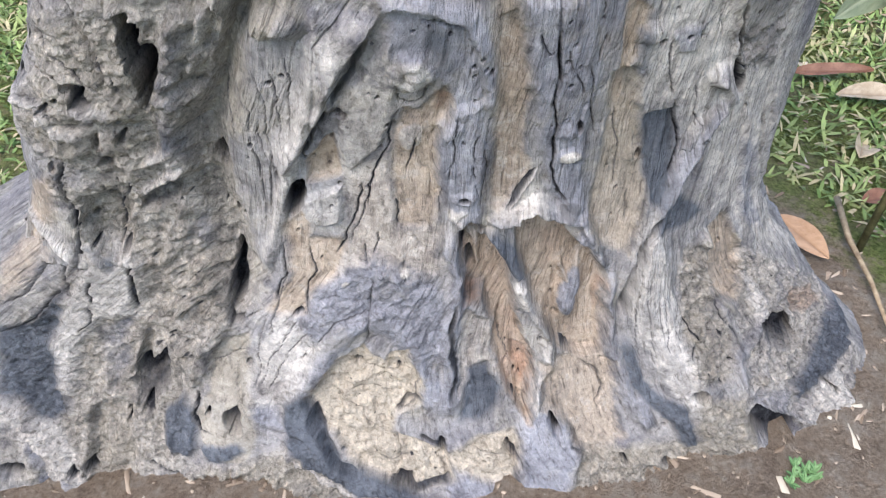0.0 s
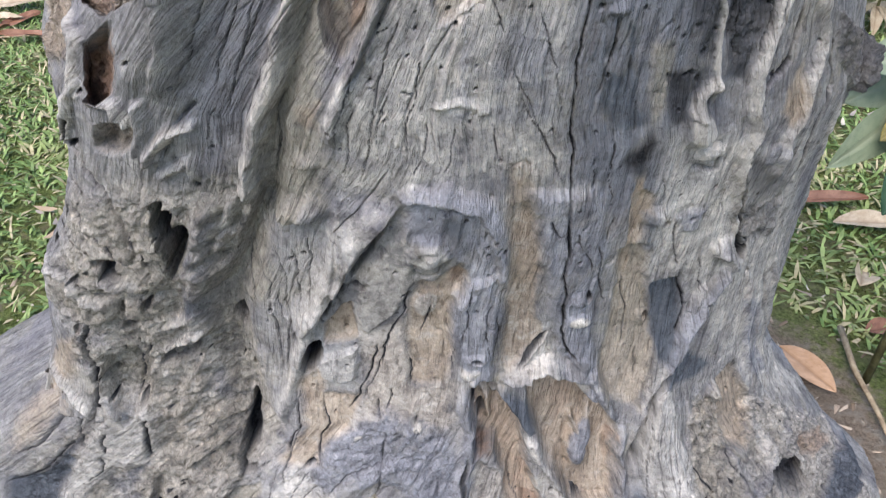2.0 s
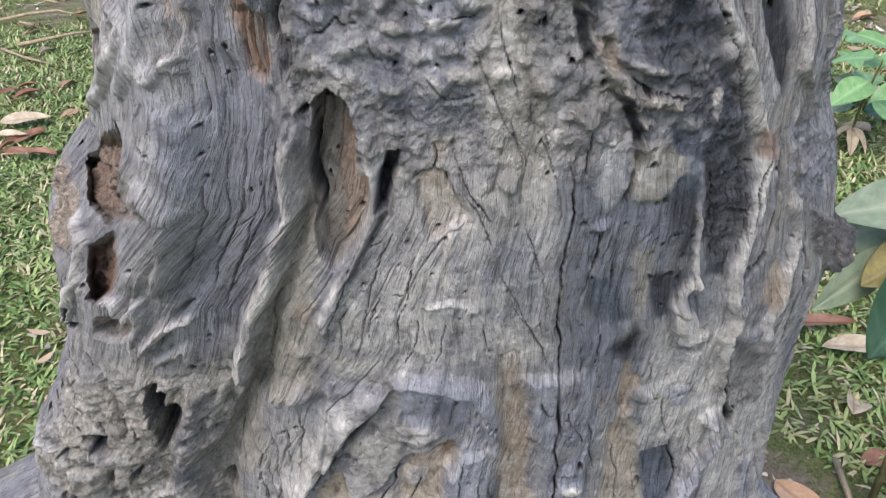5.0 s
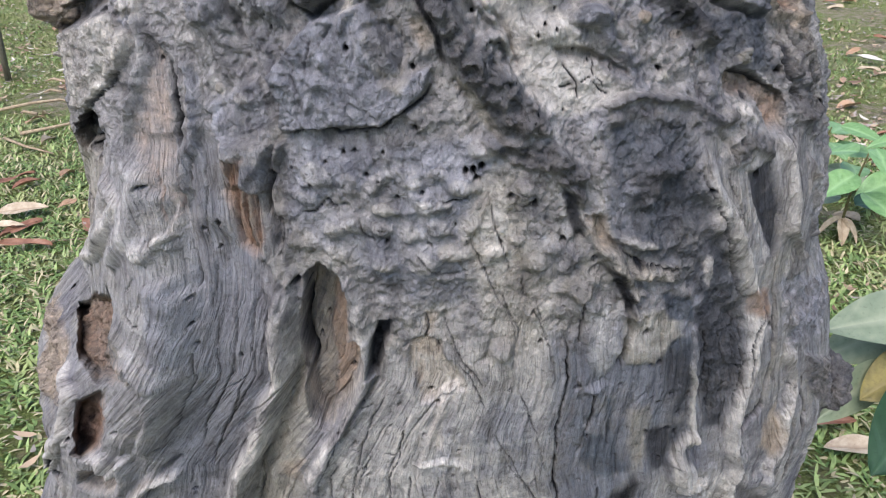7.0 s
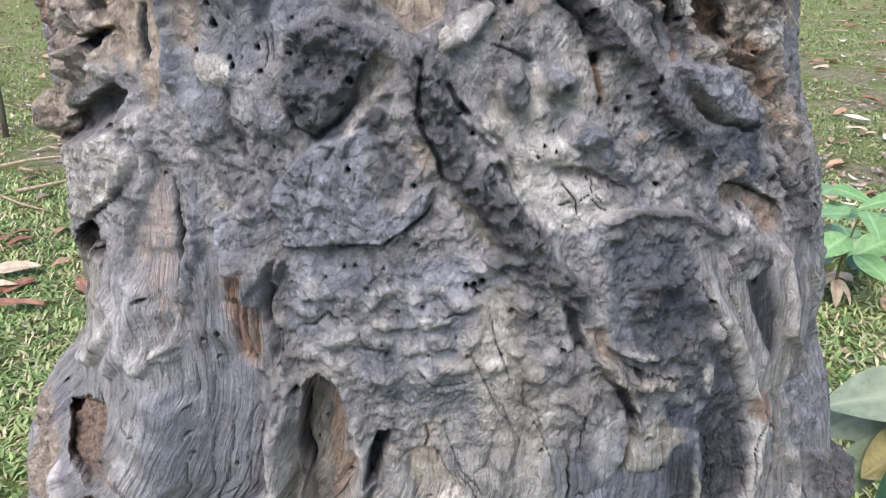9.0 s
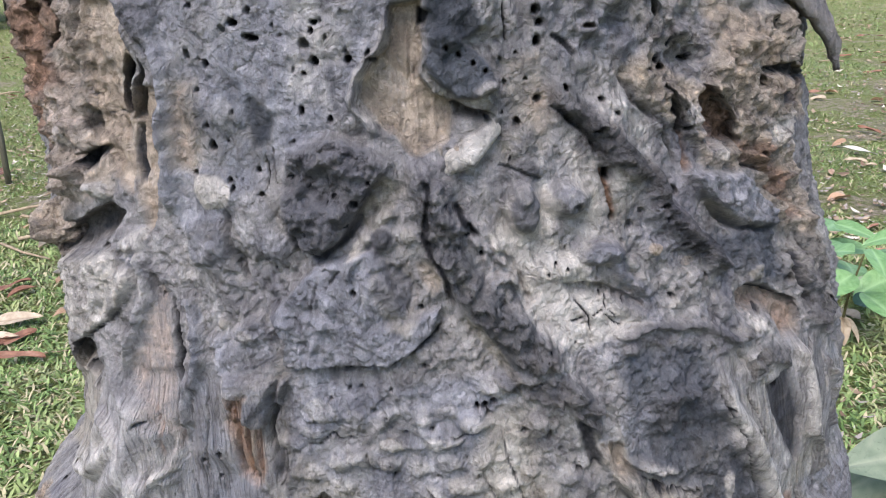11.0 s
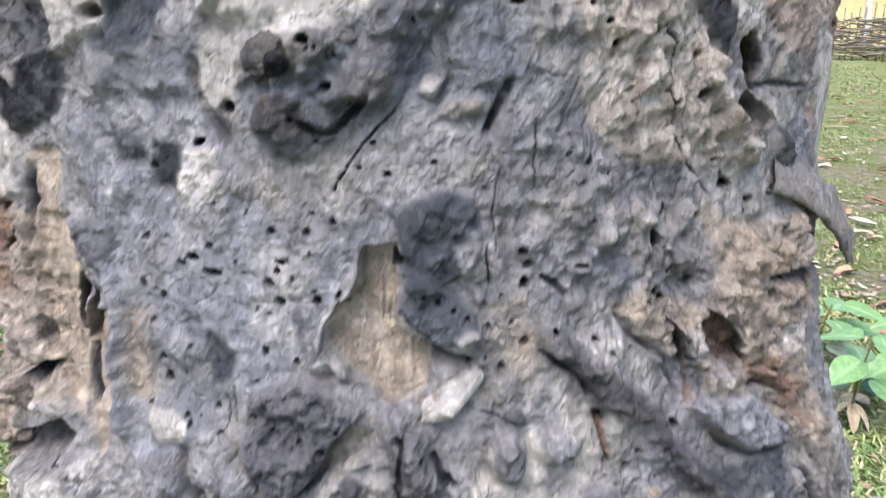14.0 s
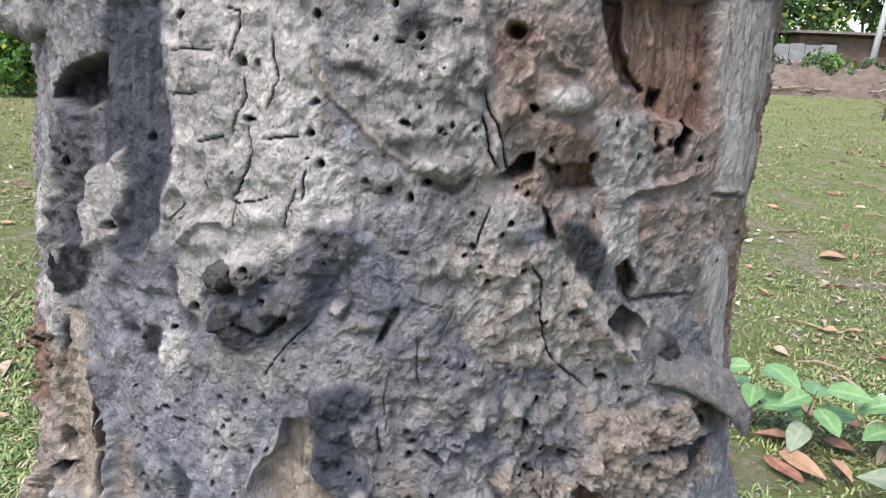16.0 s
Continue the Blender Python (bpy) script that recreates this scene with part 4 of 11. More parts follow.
    f.patch([(0.143, 0.253), (0.162, 0.239), (0.153, 0.179), (0.143, 0.174)], -0.0108, 0.0052, red=0.5, tan=0.5)
    f.crack([(0.13, 0.298), (0.139, 0.235), (0.134, 0.21)], 0.0015, 0.0042, dark=0.5)
    f.hole(0.143, 0.201, 0.0018, 0.0038, 0.0072, 0, dark=0.85)
    f.hole(0.147, 0.194, 0.0019, 0.0039, 0.0072, 0, dark=0.85)
    f.hole(0.138, 0.177, 0.0018, 0.0040, 0.0072, 0, dark=0.85)
    f.hole(0.153, 0.227, 0.0018, 0.0037, 0.0072, 0, dark=0.85)
    f.hole(0.140, 0.255, 0.0018, 0.0035, 0.0072, 0, dark=0.85)
    f.line([(0.044, 0.494), (0.057, 0.431), (0.08, 0.349), (0.089, 0.243), (0.081, 0.15)], 0.0116, 0.018, slate=0.6)
    f.line([(0.074, 0.37), (0.093, 0.246), (0.086, 0.179)], 0.0041, -0.0108, dark=0.6)
    f.line([(0.048, 0.502), (0.056, 0.506), (0.078, 0.45), (0.081, 0.484)], 0.0062, 0.0144, pale=0.35)
    f.line([(0.08, 0.485), (0.1, 0.461), (0.129, 0.406)], 0.0120, 0.027, side=0.3, blue=0.75)
    f.line([(0.123, 0.392), (0.137, 0.384), (0.164, 0.327), (0.18, 0.281), (0.174, 0.222), (0.158, 0.192), (0.152, 0.149)], 0.0098, 0.018, pale=0.35, slate=0.3)
    f.patch([(0.118, 0.417), (0.136, 0.388), (0.151, 0.355), (0.147, 0.34), (0.129, 0.375)], 0.0108, 0.0037, pale=0.7)
    f.line([(0.173, 0.27), (0.175, 0.243), (0.168, 0.189)], 0.0041, -0.0072, pale=0.5)
    f.patch([(0.118, 0.516), (0.138, 0.517), (0.182, 0.458), (0.197, 0.449), (0.232, 0.382), (0.243, 0.299), (0.228, 0.23), (0.206, 0.231), (0.189, 0.256), (0.171, 0.314), (0.145, 0.378), (0.128, 0.424), (0.121, 0.452)], -0.0324, 0.0047, tan=0.8)
    f.patch([(0.143, 0.449), (0.181, 0.458), (0.196, 0.436), (0.165, 0.383)], 0, 0.0107, red=0.25, tan=0.6)
    f.line([(0.084, 0.497), (0.105, 0.508), (0.116, 0.515), (0.131, 0.531), (0.161, 0.503), (0.185, 0.495), (0.204, 0.467), (0.225, 0.392)], 0.0085, 0.0234, slate=0.6, pale=0.2)
    f.bump(0.197, 0.460, 0.0128, 0.0210, 0.0198, 0, 1.6, slate=0.9)
    f.bump(0.200, 0.342, 0.0159, 0.0452, 0.0234, 0, 1.6, slate=0.95)
    f.line([(0.18, 0.398), (0.185, 0.385), (0.192, 0.366)], 0.0054, 0.0144, pale=0.3)
    f.hole(0.193, 0.249, 0.0043, 0.0061, 0.0216, 0, dark=0.97)
    f.hole(0.188, 0.303, 0.0035, 0.0045, 0.0126, 0, dark=0.6)
    f.hole(0.179, 0.309, 0.0017, 0.0032, 0.009, 0, dark=0.85)
    f.hole(0.170, 0.279, 0.0017, 0.0034, 0.009, 0, dark=0.85)
    f.hole(0.198, 0.245, 0.0018, 0.0035, 0.009, 0, dark=0.85)
    f.hole(0.182, 0.338, 0.0017, 0.0031, 0.009, 0, dark=0.85)
    f.patch([(0.231, 0.353), (0.236, 0.367), (0.24, 0.31), (0.232, 0.299)], 0.0036, 0.0040, red=0.35, tan=0.6)
    f.patch([(0.167, 0.232), (0.194, 0.242), (0.221, 0.232), (0.238, 0.223), (0.223, 0.134), (0.223, 0.086), (0.195, 0.058), (0.181, 0.071), (0.179, 0.132), (0.16, 0.167)], -0.0108, 0.0087, tan=0.55, clay=0.5)
    f.crack([(0.204, 0.224), (0.218, 0.2), (0.222, 0.171), (0.209, 0.146)], 0.0030, 0.0098, dark=0.4)
    f.hole(0.166, 0.133, 0.0059, 0.0175, 0.027, 0, dark=0.9)
    f.crack([(0.175, 0.095), (0.181, 0.073), (0.186, 0.067)], 0.0025, 0.007, dark=0.6)
    f.line([(0.241, 0.395), (0.24, 0.294), (0.238, 0.223), (0.241, 0.143), (0.242, 0.106)], 0.0117, 0.0162, slate=0.4)
    # bands of tan and blue-grey wood above
    f.patch([(0.199, 0.78), (0.427, 0.755), (0.652, 0.239), (0.487, 0.333), (0.356, 0.528), (0.278, 0.643)], 0, 0.0163, pale=0.5, clay=0.15)
    f.patch([(0.057, 0.8), (0.07, 0.808), (0.081, 0.779), (0.1, 0.706), (0.111, 0.628), (0.122, 0.58), (0.112, 0.551), (0.094, 0.517), (0.085, 0.527), (0.084, 0.631), (0.064, 0.739)], -0.0063, 0.0042, tan=0.75, pale=0.2, fibre=0.7)
    f.patch([(0.068, 0.796), (0.077, 0.795), (0.083, 0.773), (0.073, 0.769)], 0, 0.0042, tan=0.9)
    f.patch([(0.065, 0.732), (0.097, 0.716), (0.105, 0.672), (0.075, 0.685)], 0, 0.0058, tan=0.6, red=0.12)
    f.patch([(0.105, 0.534), (0.125, 0.581), (0.14, 0.543), (0.156, 0.483), (0.11, 0.512), (0.093, 0.511)], 0.0072, 0.0048, pale=0.6, tan=0.15)
    f.crack([(0.127, 0.588), (0.111, 0.544), (0.102, 0.52)], 0.0028, 0.0098, dark=0.7)
    f.patch([(0.113, 0.54), (0.127, 0.573), (0.137, 0.543), (0.121, 0.516), (0.106, 0.52)], -0.0054, 0.0041, tan=0.4, pale=0.3)
    f.patch([(0.075, 0.824), (0.131, 0.818), (0.158, 0.748), (0.167, 0.669), (0.181, 0.557), (0.194, 0.498), (0.171, 0.506), (0.147, 0.553), (0.114, 0.679), (0.09, 0.764)], 0.0081, 0.0071, slate=0.85, fibre=1, calm=0.6)
    f.crack([(0.107, 0.799), (0.12, 0.745), (0.126, 0.694), (0.139, 0.652), (0.142, 0.592), (0.154, 0.551), (0.171, 0.518)], 0.0017, 0.0112, dark=0.95)
    f.hole(0.162, 0.651, 0.0031, 0.0092, 0.0144, 15, dark=0.8)
    f.bump(0.159, 0.608, 0.0127, 0.0092, 0.009, 0, 1.5, pale=0.75)
    f.bump(0.155, 0.648, 0.0110, 0.0094, 0.0072, 0, 1.5, slate=0.4)
    f.crack([(0.15, 0.748), (0.165, 0.685), (0.184, 0.628)], 0.0010, 0.0056, dark=0.7)
    f.crack([(0.158, 0.772), (0.159, 0.742)], 0.0010, 0.0056, dark=0.7)
    f.crack([(0.094, 0.788), (0.108, 0.759), (0.113, 0.77)], 0.0009, 0.0056, dark=0.7)
    f.crack([(0.137, 0.734), (0.153, 0.702)], 0.0010, 0.0056, dark=0.7)
    f.crack([(0.125, 0.764), (0.133, 0.736)], 0.0010, 0.0056, dark=0.7)
    f.hole(0.129, 0.771, 0.0014, 0.0018, 0.009, 0, dark=0.85)
    f.hole(0.126, 0.749, 0.0014, 0.0019, 0.009, 0, dark=0.85)
    f.hole(0.136, 0.718, 0.0014, 0.0020, 0.009, 0, dark=0.85)
    f.hole(0.140, 0.743, 0.0014, 0.0019, 0.009, 0, dark=0.85)
    f.hole(0.114, 0.762, 0.0014, 0.0019, 0.009, 0, dark=0.85)
    f.hole(0.118, 0.798, 0.0013, 0.0017, 0.009, 0, dark=0.85)
    f.hole(0.150, 0.793, 0.0013, 0.0018, 0.009, 0, dark=0.85)
    f.bump(0.171, 0.515, 0.0138, 0.0135, 0.0072, 0, 1.5, dark=0.35)
    f.patch([(0.173, 0.795), (0.184, 0.805), (0.197, 0.792), (0.201, 0.744), (0.193, 0.726)], -0.0054, 0.0043, tan=0.95)
    f.patch([(0.177, 0.718), (0.207, 0.72), (0.259, 0.552), (0.263, 0.463), (0.256, 0.412), (0.206, 0.456), (0.197, 0.491), (0.199, 0.581), (0.195, 0.654)], -0.0117, 0.0068, clay=0.8, tan=0.35, fibre=0.7)
    f.hole(0.243, 0.580, 0.0028, 0.0067, 0.018, 0, dark=0.85)
    f.bump(0.241, 0.578, 0.0094, 0.0140, 0.0054, 0, 1.5)
    f.crack([(0.2, 0.662), (0.22, 0.589), (0.225, 0.525)], 0.0012, 0.0056, dark=0.5)
    f.crack([(0.243, 0.522), (0.25, 0.464)], 0.0010, 0.0042, dark=0.4)
    f.hole(0.229, 0.524, 0.0015, 0.0023, 0.0072, 0, dark=0.85)
    f.hole(0.231, 0.475, 0.0015, 0.0025, 0.0072, 0, dark=0.85)
    f.hole(0.213, 0.562, 0.0014, 0.0022, 0.0072, 0, dark=0.85)
    f.patch([(0.236, 0.648), (0.273, 0.65), (0.294, 0.531), (0.296, 0.479), (0.271, 0.501), (0.254, 0.567)], -0.0072, 0.0055, blue=1, fibre=0.9)
    f.crack([(0.267, 0.664), (0.29, 0.593), (0.293, 0.53)], 0.0023, 0.0098, dark=0.9)
    f.patch([(0.192, 0.771), (0.202, 0.773), (0.219, 0.713), (0.211, 0.71)], 0, 0.0056, blue=0.7)
    f.patch([(0.204, 0.746), (0.264, 0.77), (0.3, 0.778), (0.322, 0.696), (0.311, 0.615), (0.273, 0.661), (0.239, 0.66)], 0, 0.0094, pale=0.55, fibre=0.8)
    f.patch([(0.229, 0.762), (0.265, 0.77), (0.264, 0.737), (0.244, 0.737)], 0.0036, 0.0055, slate=0.8)
    f.crack([(0.232, 0.755), (0.242, 0.714), (0.262, 0.672)], 0.0012, 0.007, dark=0.5)
    f.bump(0.206, 0.767, 0.0108, 0.0101, 0.009, 0, 1.5)
    f.hole(0.223, 0.752, 0.0028, 0.0033, 0.0108, 0, dark=0.6)
    f.crack([(0.287, 0.684), (0.3, 0.637), (0.309, 0.621)], 0.0011, 0.0056, dark=0.6)
    f.line([(0.345, 0.654), (0.326, 0.621), (0.309, 0.563), (0.294, 0.513), (0.289, 0.458)], 0.0114, 0.0198, slate=0.7)
    f.line([(0.335, 0.635), (0.319, 0.597), (0.332, 0.523)], 0.0039, -0.0126, dark=0.65)
    f.patch([(0.299, 0.513), (0.367, 0.454), (0.332, 0.436), (0.286, 0.442)], 0, 0.0060, blue=0.9)
    f.line([(0.309, 0.633), (0.305, 0.603), (0.301, 0.579)], 0.0046, 0.0108, slate=0.3)
    f.line([(0.302, 0.796), (0.326, 0.734), (0.335, 0.7), (0.371, 0.647)], 0.0048, -0.0306, dark=0.97)
    f.crack([(0.337, 0.698), (0.359, 0.685), (0.371, 0.645)], 0.0018, 0.0112, dark=0.9)
    f.bump(0.309, 0.698, 0.0095, 0.0101, 0.0072, 0, 1.5, slate=0.4)
    f.line([(0.305, 0.696), (0.341, 0.662), (0.362, 0.636)], 0.0074, 0.0108, slate=0.3)
    f.line([(0.298, 0.492), (0.276, 0.432), (0.265, 0.356), (0.255, 0.297)], 0.0091, -0.0198, dark=0.5)
    f.bump(0.293, 0.296, 0.0417, 0.1859, 0.027, 8, 1.3, pale=0.45, fibre=0.8, calm=0.5)
    f.line([(0.253, 0.267), (0.253, 0.181), (0.269, 0.139), (0.283, 0.106), (0.278, 0.061)], 0.0155, 0.009, blue=0.7)
    f.patch([(0.272, 0.158), (0.293, 0.145), (0.284, 0.062), (0.27, 0.056), (0.273, 0.105)], 0.009, 0.0061, blue=0.95)
    f.line([(0.251, 0.158), (0.251, 0.111), (0.241, 0.102)], 0.0121, 0.0108, slate=0.5)
    f.crack([(0.272, 0.349), (0.266, 0.257), (0.259, 0.177)], 0.0012, 0.0035, dark=0.45)
    f.crack([(0.287, 0.399), (0.282, 0.308), (0.279, 0.224)], 0.0011, 0.0035, dark=0.45)
    f.crack([(0.313, 0.373), (0.303, 0.302), (0.293, 0.229)], 0.0011, 0.0035, dark=0.45)
    f.crack([(0.333, 0.339), (0.306, 0.265)], 0.0011, 0.0035, dark=0.45)
    f.patch([(0.346, 0.39), (0.388, 0.401), (0.383, 0.302), (0.386, 0.229), (0.354, 0.174), (0.31, 0.185), (0.314, 0.257)], 0, 0.0100, rough=0.9, clay=0.5)
    f.scatter([(0.346, 0.39), (0.388, 0.401), (0.383, 0.302), (0.386, 0.229), (0.354, 0.174), (0.31, 0.185), (0.314, 0.257)], 40, 0.0033, 0.0084, 0.009, 307)
    f.scatter([(0.34, 0.359), (0.385, 0.382), (0.379, 0.303), (0.38, 0.23), (0.374, 0.167), (0.311, 0.159), (0.314, 0.257)], 15, 0.0013, 0.0038, -0.009, 308, dark=0.85)
    f.crack([(0.324, 0.288), (0.336, 0.251), (0.315, 0.227)], 0.0029, 0.0098, dark=0.85)
    f.crack([(0.383, 0.324), (0.381, 0.264), (0.393, 0.226)], 0.0023, 0.0084, dark=0.7)
    f.hole(0.313, 0.161, 0.0161, 0.0124, 0.018, 0, dark=0.7)
    f.patch([(0.39, 0.416), (0.422, 0.437), (0.463, 0.341), (0.413, 0.272), (0.389, 0.297), (0.381, 0.354)], -0.0198, 0.0058, tan=0.6, clay=0.6)
    f.hole(0.408, 0.433, 0.0033, 0.0046, 0.0135, 0, dark=0.7)
    f.hole(0.419, 0.373, 0.0028, 0.0040, 0.0135, 0, dark=0.97)
    f.line([(0.382, 0.422), (0.38, 0.362), (0.385, 0.303), (0.408, 0.249)], 0.0065, 0.0108, clay=0.5)
    f.bump(0.443, 0.260, 0.0207, 0.0411, 0.0126, 0, 1.8, pale=0.8)
    f.bump(0.443, 0.260, 0.0112, 0.0246, -0.0072, 0, 1.5)
    f.line([(0.449, 0.28), (0.428, 0.252)], 0.0026, 0.0054, pale=0.6)
    f.line([(0.392, 0.618), (0.433, 0.501), (0.492, 0.353), (0.468, 0.284)], 0.0071, 0.0108, slate=0.35)
    f.line([(0.439, 0.609), (0.478, 0.522), (0.621, 0.357), (0.57, 0.284)], 0.0048, -0.0144, slate=0.35)
    f.line([(0.442, 0.651), (0.511, 0.519), (0.664, 0.296), (0.614, 0.252)], 0.0079, 0.0108, slate=0.35)
    f.line([(0.453, 0.531), (0.499, 0.435), (0.52, 0.314)], 0.0049, -0.0126, slate=0.35)
    f.line([(0.474, 0.269), (0.424, 0.221), (0.377, 0.205), (0.369, 0.149)], 0.0086, 0.0108, slate=0.35)
    f.line([(0.525, 0.264), (0.474, 0.221), (0.422, 0.184), (0.395, 0.133)], 0.0082, 0.0108, slate=0.35)
    f.patch([(0.397, 0.572), (0.463, 0.538), (0.54, 0.349), (0.472, 0.385)], 0, 0.0078, slate=0.8)
    f.patch([(0.311, 0.745), (0.4, 0.747), (0.421, 0.674), (0.364, 0.677)], 0, 0.0060, dark=0.3, rough=0.6)
    f.patch([(0.525, 0.227), (0.618, 0.171), (0.6, 0.143), (0.506, 0.186)], -0.0126, 0.0074, tan=0.4, red=0.25, rough=1)
    f.patch([(0.459, 0.216), (0.486, 0.199), (0.479, 0.16), (0.449, 0.158), (0.426, 0.19), (0.427, 0.22)], -0.036, 0.0055, into=1, dark=0.75, rough=0.8)
    f.scatter([(0.588, 0.271), (0.664, 0.138), (0.664, 0.072), (0.548, 0.147), (0.426, 0.19), (0.474, 0.246)], 26, 0.0027, 0.0064, 0.0072, 309, clay=0.3)
    f.patch([(0.664, 0.072), (0.606, 0.05), (0.52, 0.066), (0.456, 0.072), (0.423, 0.071), (0.433, 0.099), (0.475, 0.103), (0.564, 0.134)], 0.0198, 0.0076, blue=0.85, calm=0.5)
    f.patch([(0.52, 0.066), (0.481, -0.02), (0.457, -0.027), (0.416, 0.017), (0.416, 0.065), (0.465, 0.062)], 0.0144, 0.0077, pale=0.85)
    f.hole(0.477, 0.049, 0.0041, 0.0198, 0.018, 20, dark=0.9)
    f.line([(0.567, 0.172), (0.498, 0.147), (0.462, 0.141)], 0.0046, 0.0072, pale=0.3)
    f.patch([(0.36, 0.104), (0.378, 0.117), (0.4, 0.061), (0.369, -0.009), (0.345, 0.045)], -0.045, 0.0057, into=1, dark=0.75)
    f.line([(0.378, 0.121), (0.4, 0.066), (0.423, -0.004)], 0.0092, 0.0126, pale=0.3)
    f.patch([(0.379, 0.15), (0.428, 0.095), (0.402, 0.066), (0.376, 0.118)], 0, 0.0090, slate=0.6)
    f.patch([(0.181, 0.073), (0.282, 0.062), (0.358, 0.098), (0.317, -0.08), (0.149, -0.004)], 0, 0.0127, clay=1, rough=0.7)
    f.scatter([(0.181, 0.073), (0.282, 0.062), (0.358, 0.098), (0.317, -0.08), (0.149, -0.004)], 40, 0.0027, 0.0073, 0.0054, 310)
    f.patch([(0.308, 0.16), (0.369, 0.149), (0.357, 0.08), (0.287, 0.053)], 0, 0.0088, clay=0.7, rough=0.5)
    f.hole(0.213, 0.050, 0.0038, 0.0100, 0.0126, 0, dark=0.85)
    f.hole(0.246, 0.034, 0.0062, 0.0085, 0.0108, 0, dark=0.6)


def carve_middle(f):
    """The waist: fibrous column, slots, warty plate, cracks, charred flank and cords."""
    # fibrous column and concave flank
    f.patch([(-0.517, 1.181), (-0.139, 1.219), (-0.167, 1.029), (-0.168, 0.879), (-0.237, 0.804), (-0.269, 0.938), (-0.344, 0.91), (-0.616, 0.969)], 0, 0.0080, fibre=0.9, calm=0.8)
    f.patch([(-0.397, 1.197), (-0.35, 1.205), (-0.324, 1.194), (-0.331, 1.159), (-0.407, 1.098), (-0.413, 1.095), (-0.565, 1.108)], -0.0015, 0.0053, clay=0.7)
    f.patch([(-0.333, 1.211), (-0.314, 1.213), (-0.321, 1.204), (-0.343, 1.192), (-0.364, 1.192)], -0.03, 0.0019, into=1, dark=0.92)
    f.patch([(-0.529, 1.111), (-0.365, 1.159), (-0.333, 1.151), (-0.483, 1.096)], -0.009, 0.0025, into=1, dark=0.4)
    f.line([(-0.319, 1.192), (-0.289, 1.174), (-0.362, 1.118), (-0.447, 1.068)], 0.0054, 0.0105, pale=0.55)
    f.line([(-0.294, 1.216), (-0.26, 1.193), (-0.276, 1.162), (-0.339, 1.116)], 0.0073, 0.009, slate=0.35, pale=0.3)
    f.patch([(-0.266, 1.216), (-0.232, 1.217), (-0.228, 1.191), (-0.241, 1.155), (-0.247, 1.151), (-0.247, 1.181), (-0.258, 1.189)], -0.0037, 0.0044, red=0.24, pale=0.25, fibre=1)
    f.hole(-0.257, 1.188, 0.0018, 0.0010, 0.0045, 0, dark=0.6)
    f.line([(-0.254, 1.153), (-0.243, 1.154), (-0.241, 1.156)], 0.0026, 0.0105, pale=0.85)
    f.bump(-0.253, 1.149, 0.0029, 0.0032, 0.009, 0, 1.5, pale=0.3)
    f.bump(-0.245, 1.146, 0.0030, 0.0032, 0.009, 0, 1.5)
    f.crack([(-0.249, 1.214), (-0.247, 1.188), (-0.247, 1.159)], 0.0007, 0.0033, red=0.5)
    f.line([(-0.259, 1.126), (-0.249, 1.101), (-0.247, 1.059), (-0.247, 1.03)], 0.0149, 0.0097, slate=0.45)
    f.crack([(-0.283, 1.125), (-0.294, 1.107), (-0.289, 1.091), (-0.274, 1.084)], 0.0009, 0.0055, dark=0.4)
    f.crack([(-0.269, 1.123), (-0.277, 1.097)], 0.0007, 0.0044, dark=0.3)
    f.hole(-0.339, 1.094, 0.0025, 0.0035, 0.018, 0, dark=0.9)
    f.hole(-0.409, 1.092, 0.0012, 0.0042, 0.015, 0, dark=0.9)
    f.patch([(-0.23, 1.217), (-0.182, 1.218), (-0.188, 1.175), (-0.165, 1.124), (-0.154, 1.052), (-0.153, 1), (-0.166, 0.903), (-0.223, 0.846), (-0.22, 0.927), (-0.241, 1.039), (-0.237, 1.108), (-0.238, 1.164)], -0.006, 0.0089, slate=0.55, dark=0.1, fibre=1, calm=0.9)
    f.line([(-0.201, 1.163), (-0.213, 1.078), (-0.219, 0.997), (-0.223, 0.933)], 0.0258, -0.0096)
    f.line([(-0.23, 1.187), (-0.24, 1.145), (-0.237, 1.108)], 0.0091, -0.0084)
    f.patch([(-0.182, 1.218), (-0.131, 1.218), (-0.144, 1.196), (-0.156, 1.181), (-0.169, 1.185), (-0.169, 1.202), (-0.181, 1.208)], 0.012, 0.0021, slate=0.6, zone="flap")
    f.line([(-0.144, 1.195), (-0.156, 1.18), (-0.15, 1.163), (-0.152, 1.138)], 0.0030, -0.0084, dark=0.4)
    f.patch([(-0.183, 1.205), (-0.161, 1.21), (-0.171, 1.186), (-0.161, 1.179), (-0.164, 1.145), (-0.177, 1.134), (-0.19, 1.142), (-0.188, 1.17), (-0.194, 1.182)], -0.0053, 0.0037, red=0.6, tan=0.15, fibre=1)
    f.line([(-0.18, 1.197), (-0.184, 1.171), (-0.19, 1.146)], 0.0011, -0.0054, red=0.5, dark=0.35)
    f.line([(-0.173, 1.187), (-0.178, 1.159), (-0.183, 1.137)], 0.0011, -0.0054, red=0.5, dark=0.35)
    f.line([(-0.164, 1.177), (-0.169, 1.152), (-0.168, 1.135)], 0.0011, -0.0054, red=0.5, dark=0.35)
    f.line([(-0.181, 1.201), (-0.19, 1.181)], 0.0011, -0.0054, red=0.5, dark=0.35)
    f.line([(-0.169, 1.182), (-0.173, 1.155), (-0.175, 1.139)], 0.0011, 0.006, tan=0.6)
    f.line([(-0.169, 1.198), (-0.179, 1.171)], 0.0011, 0.0045, tan=0.4)
    f.line([(-0.17, 1.132), (-0.161, 1.12), (-0.149, 1.106)], 0.0031, -0.0048, dark=0.3)
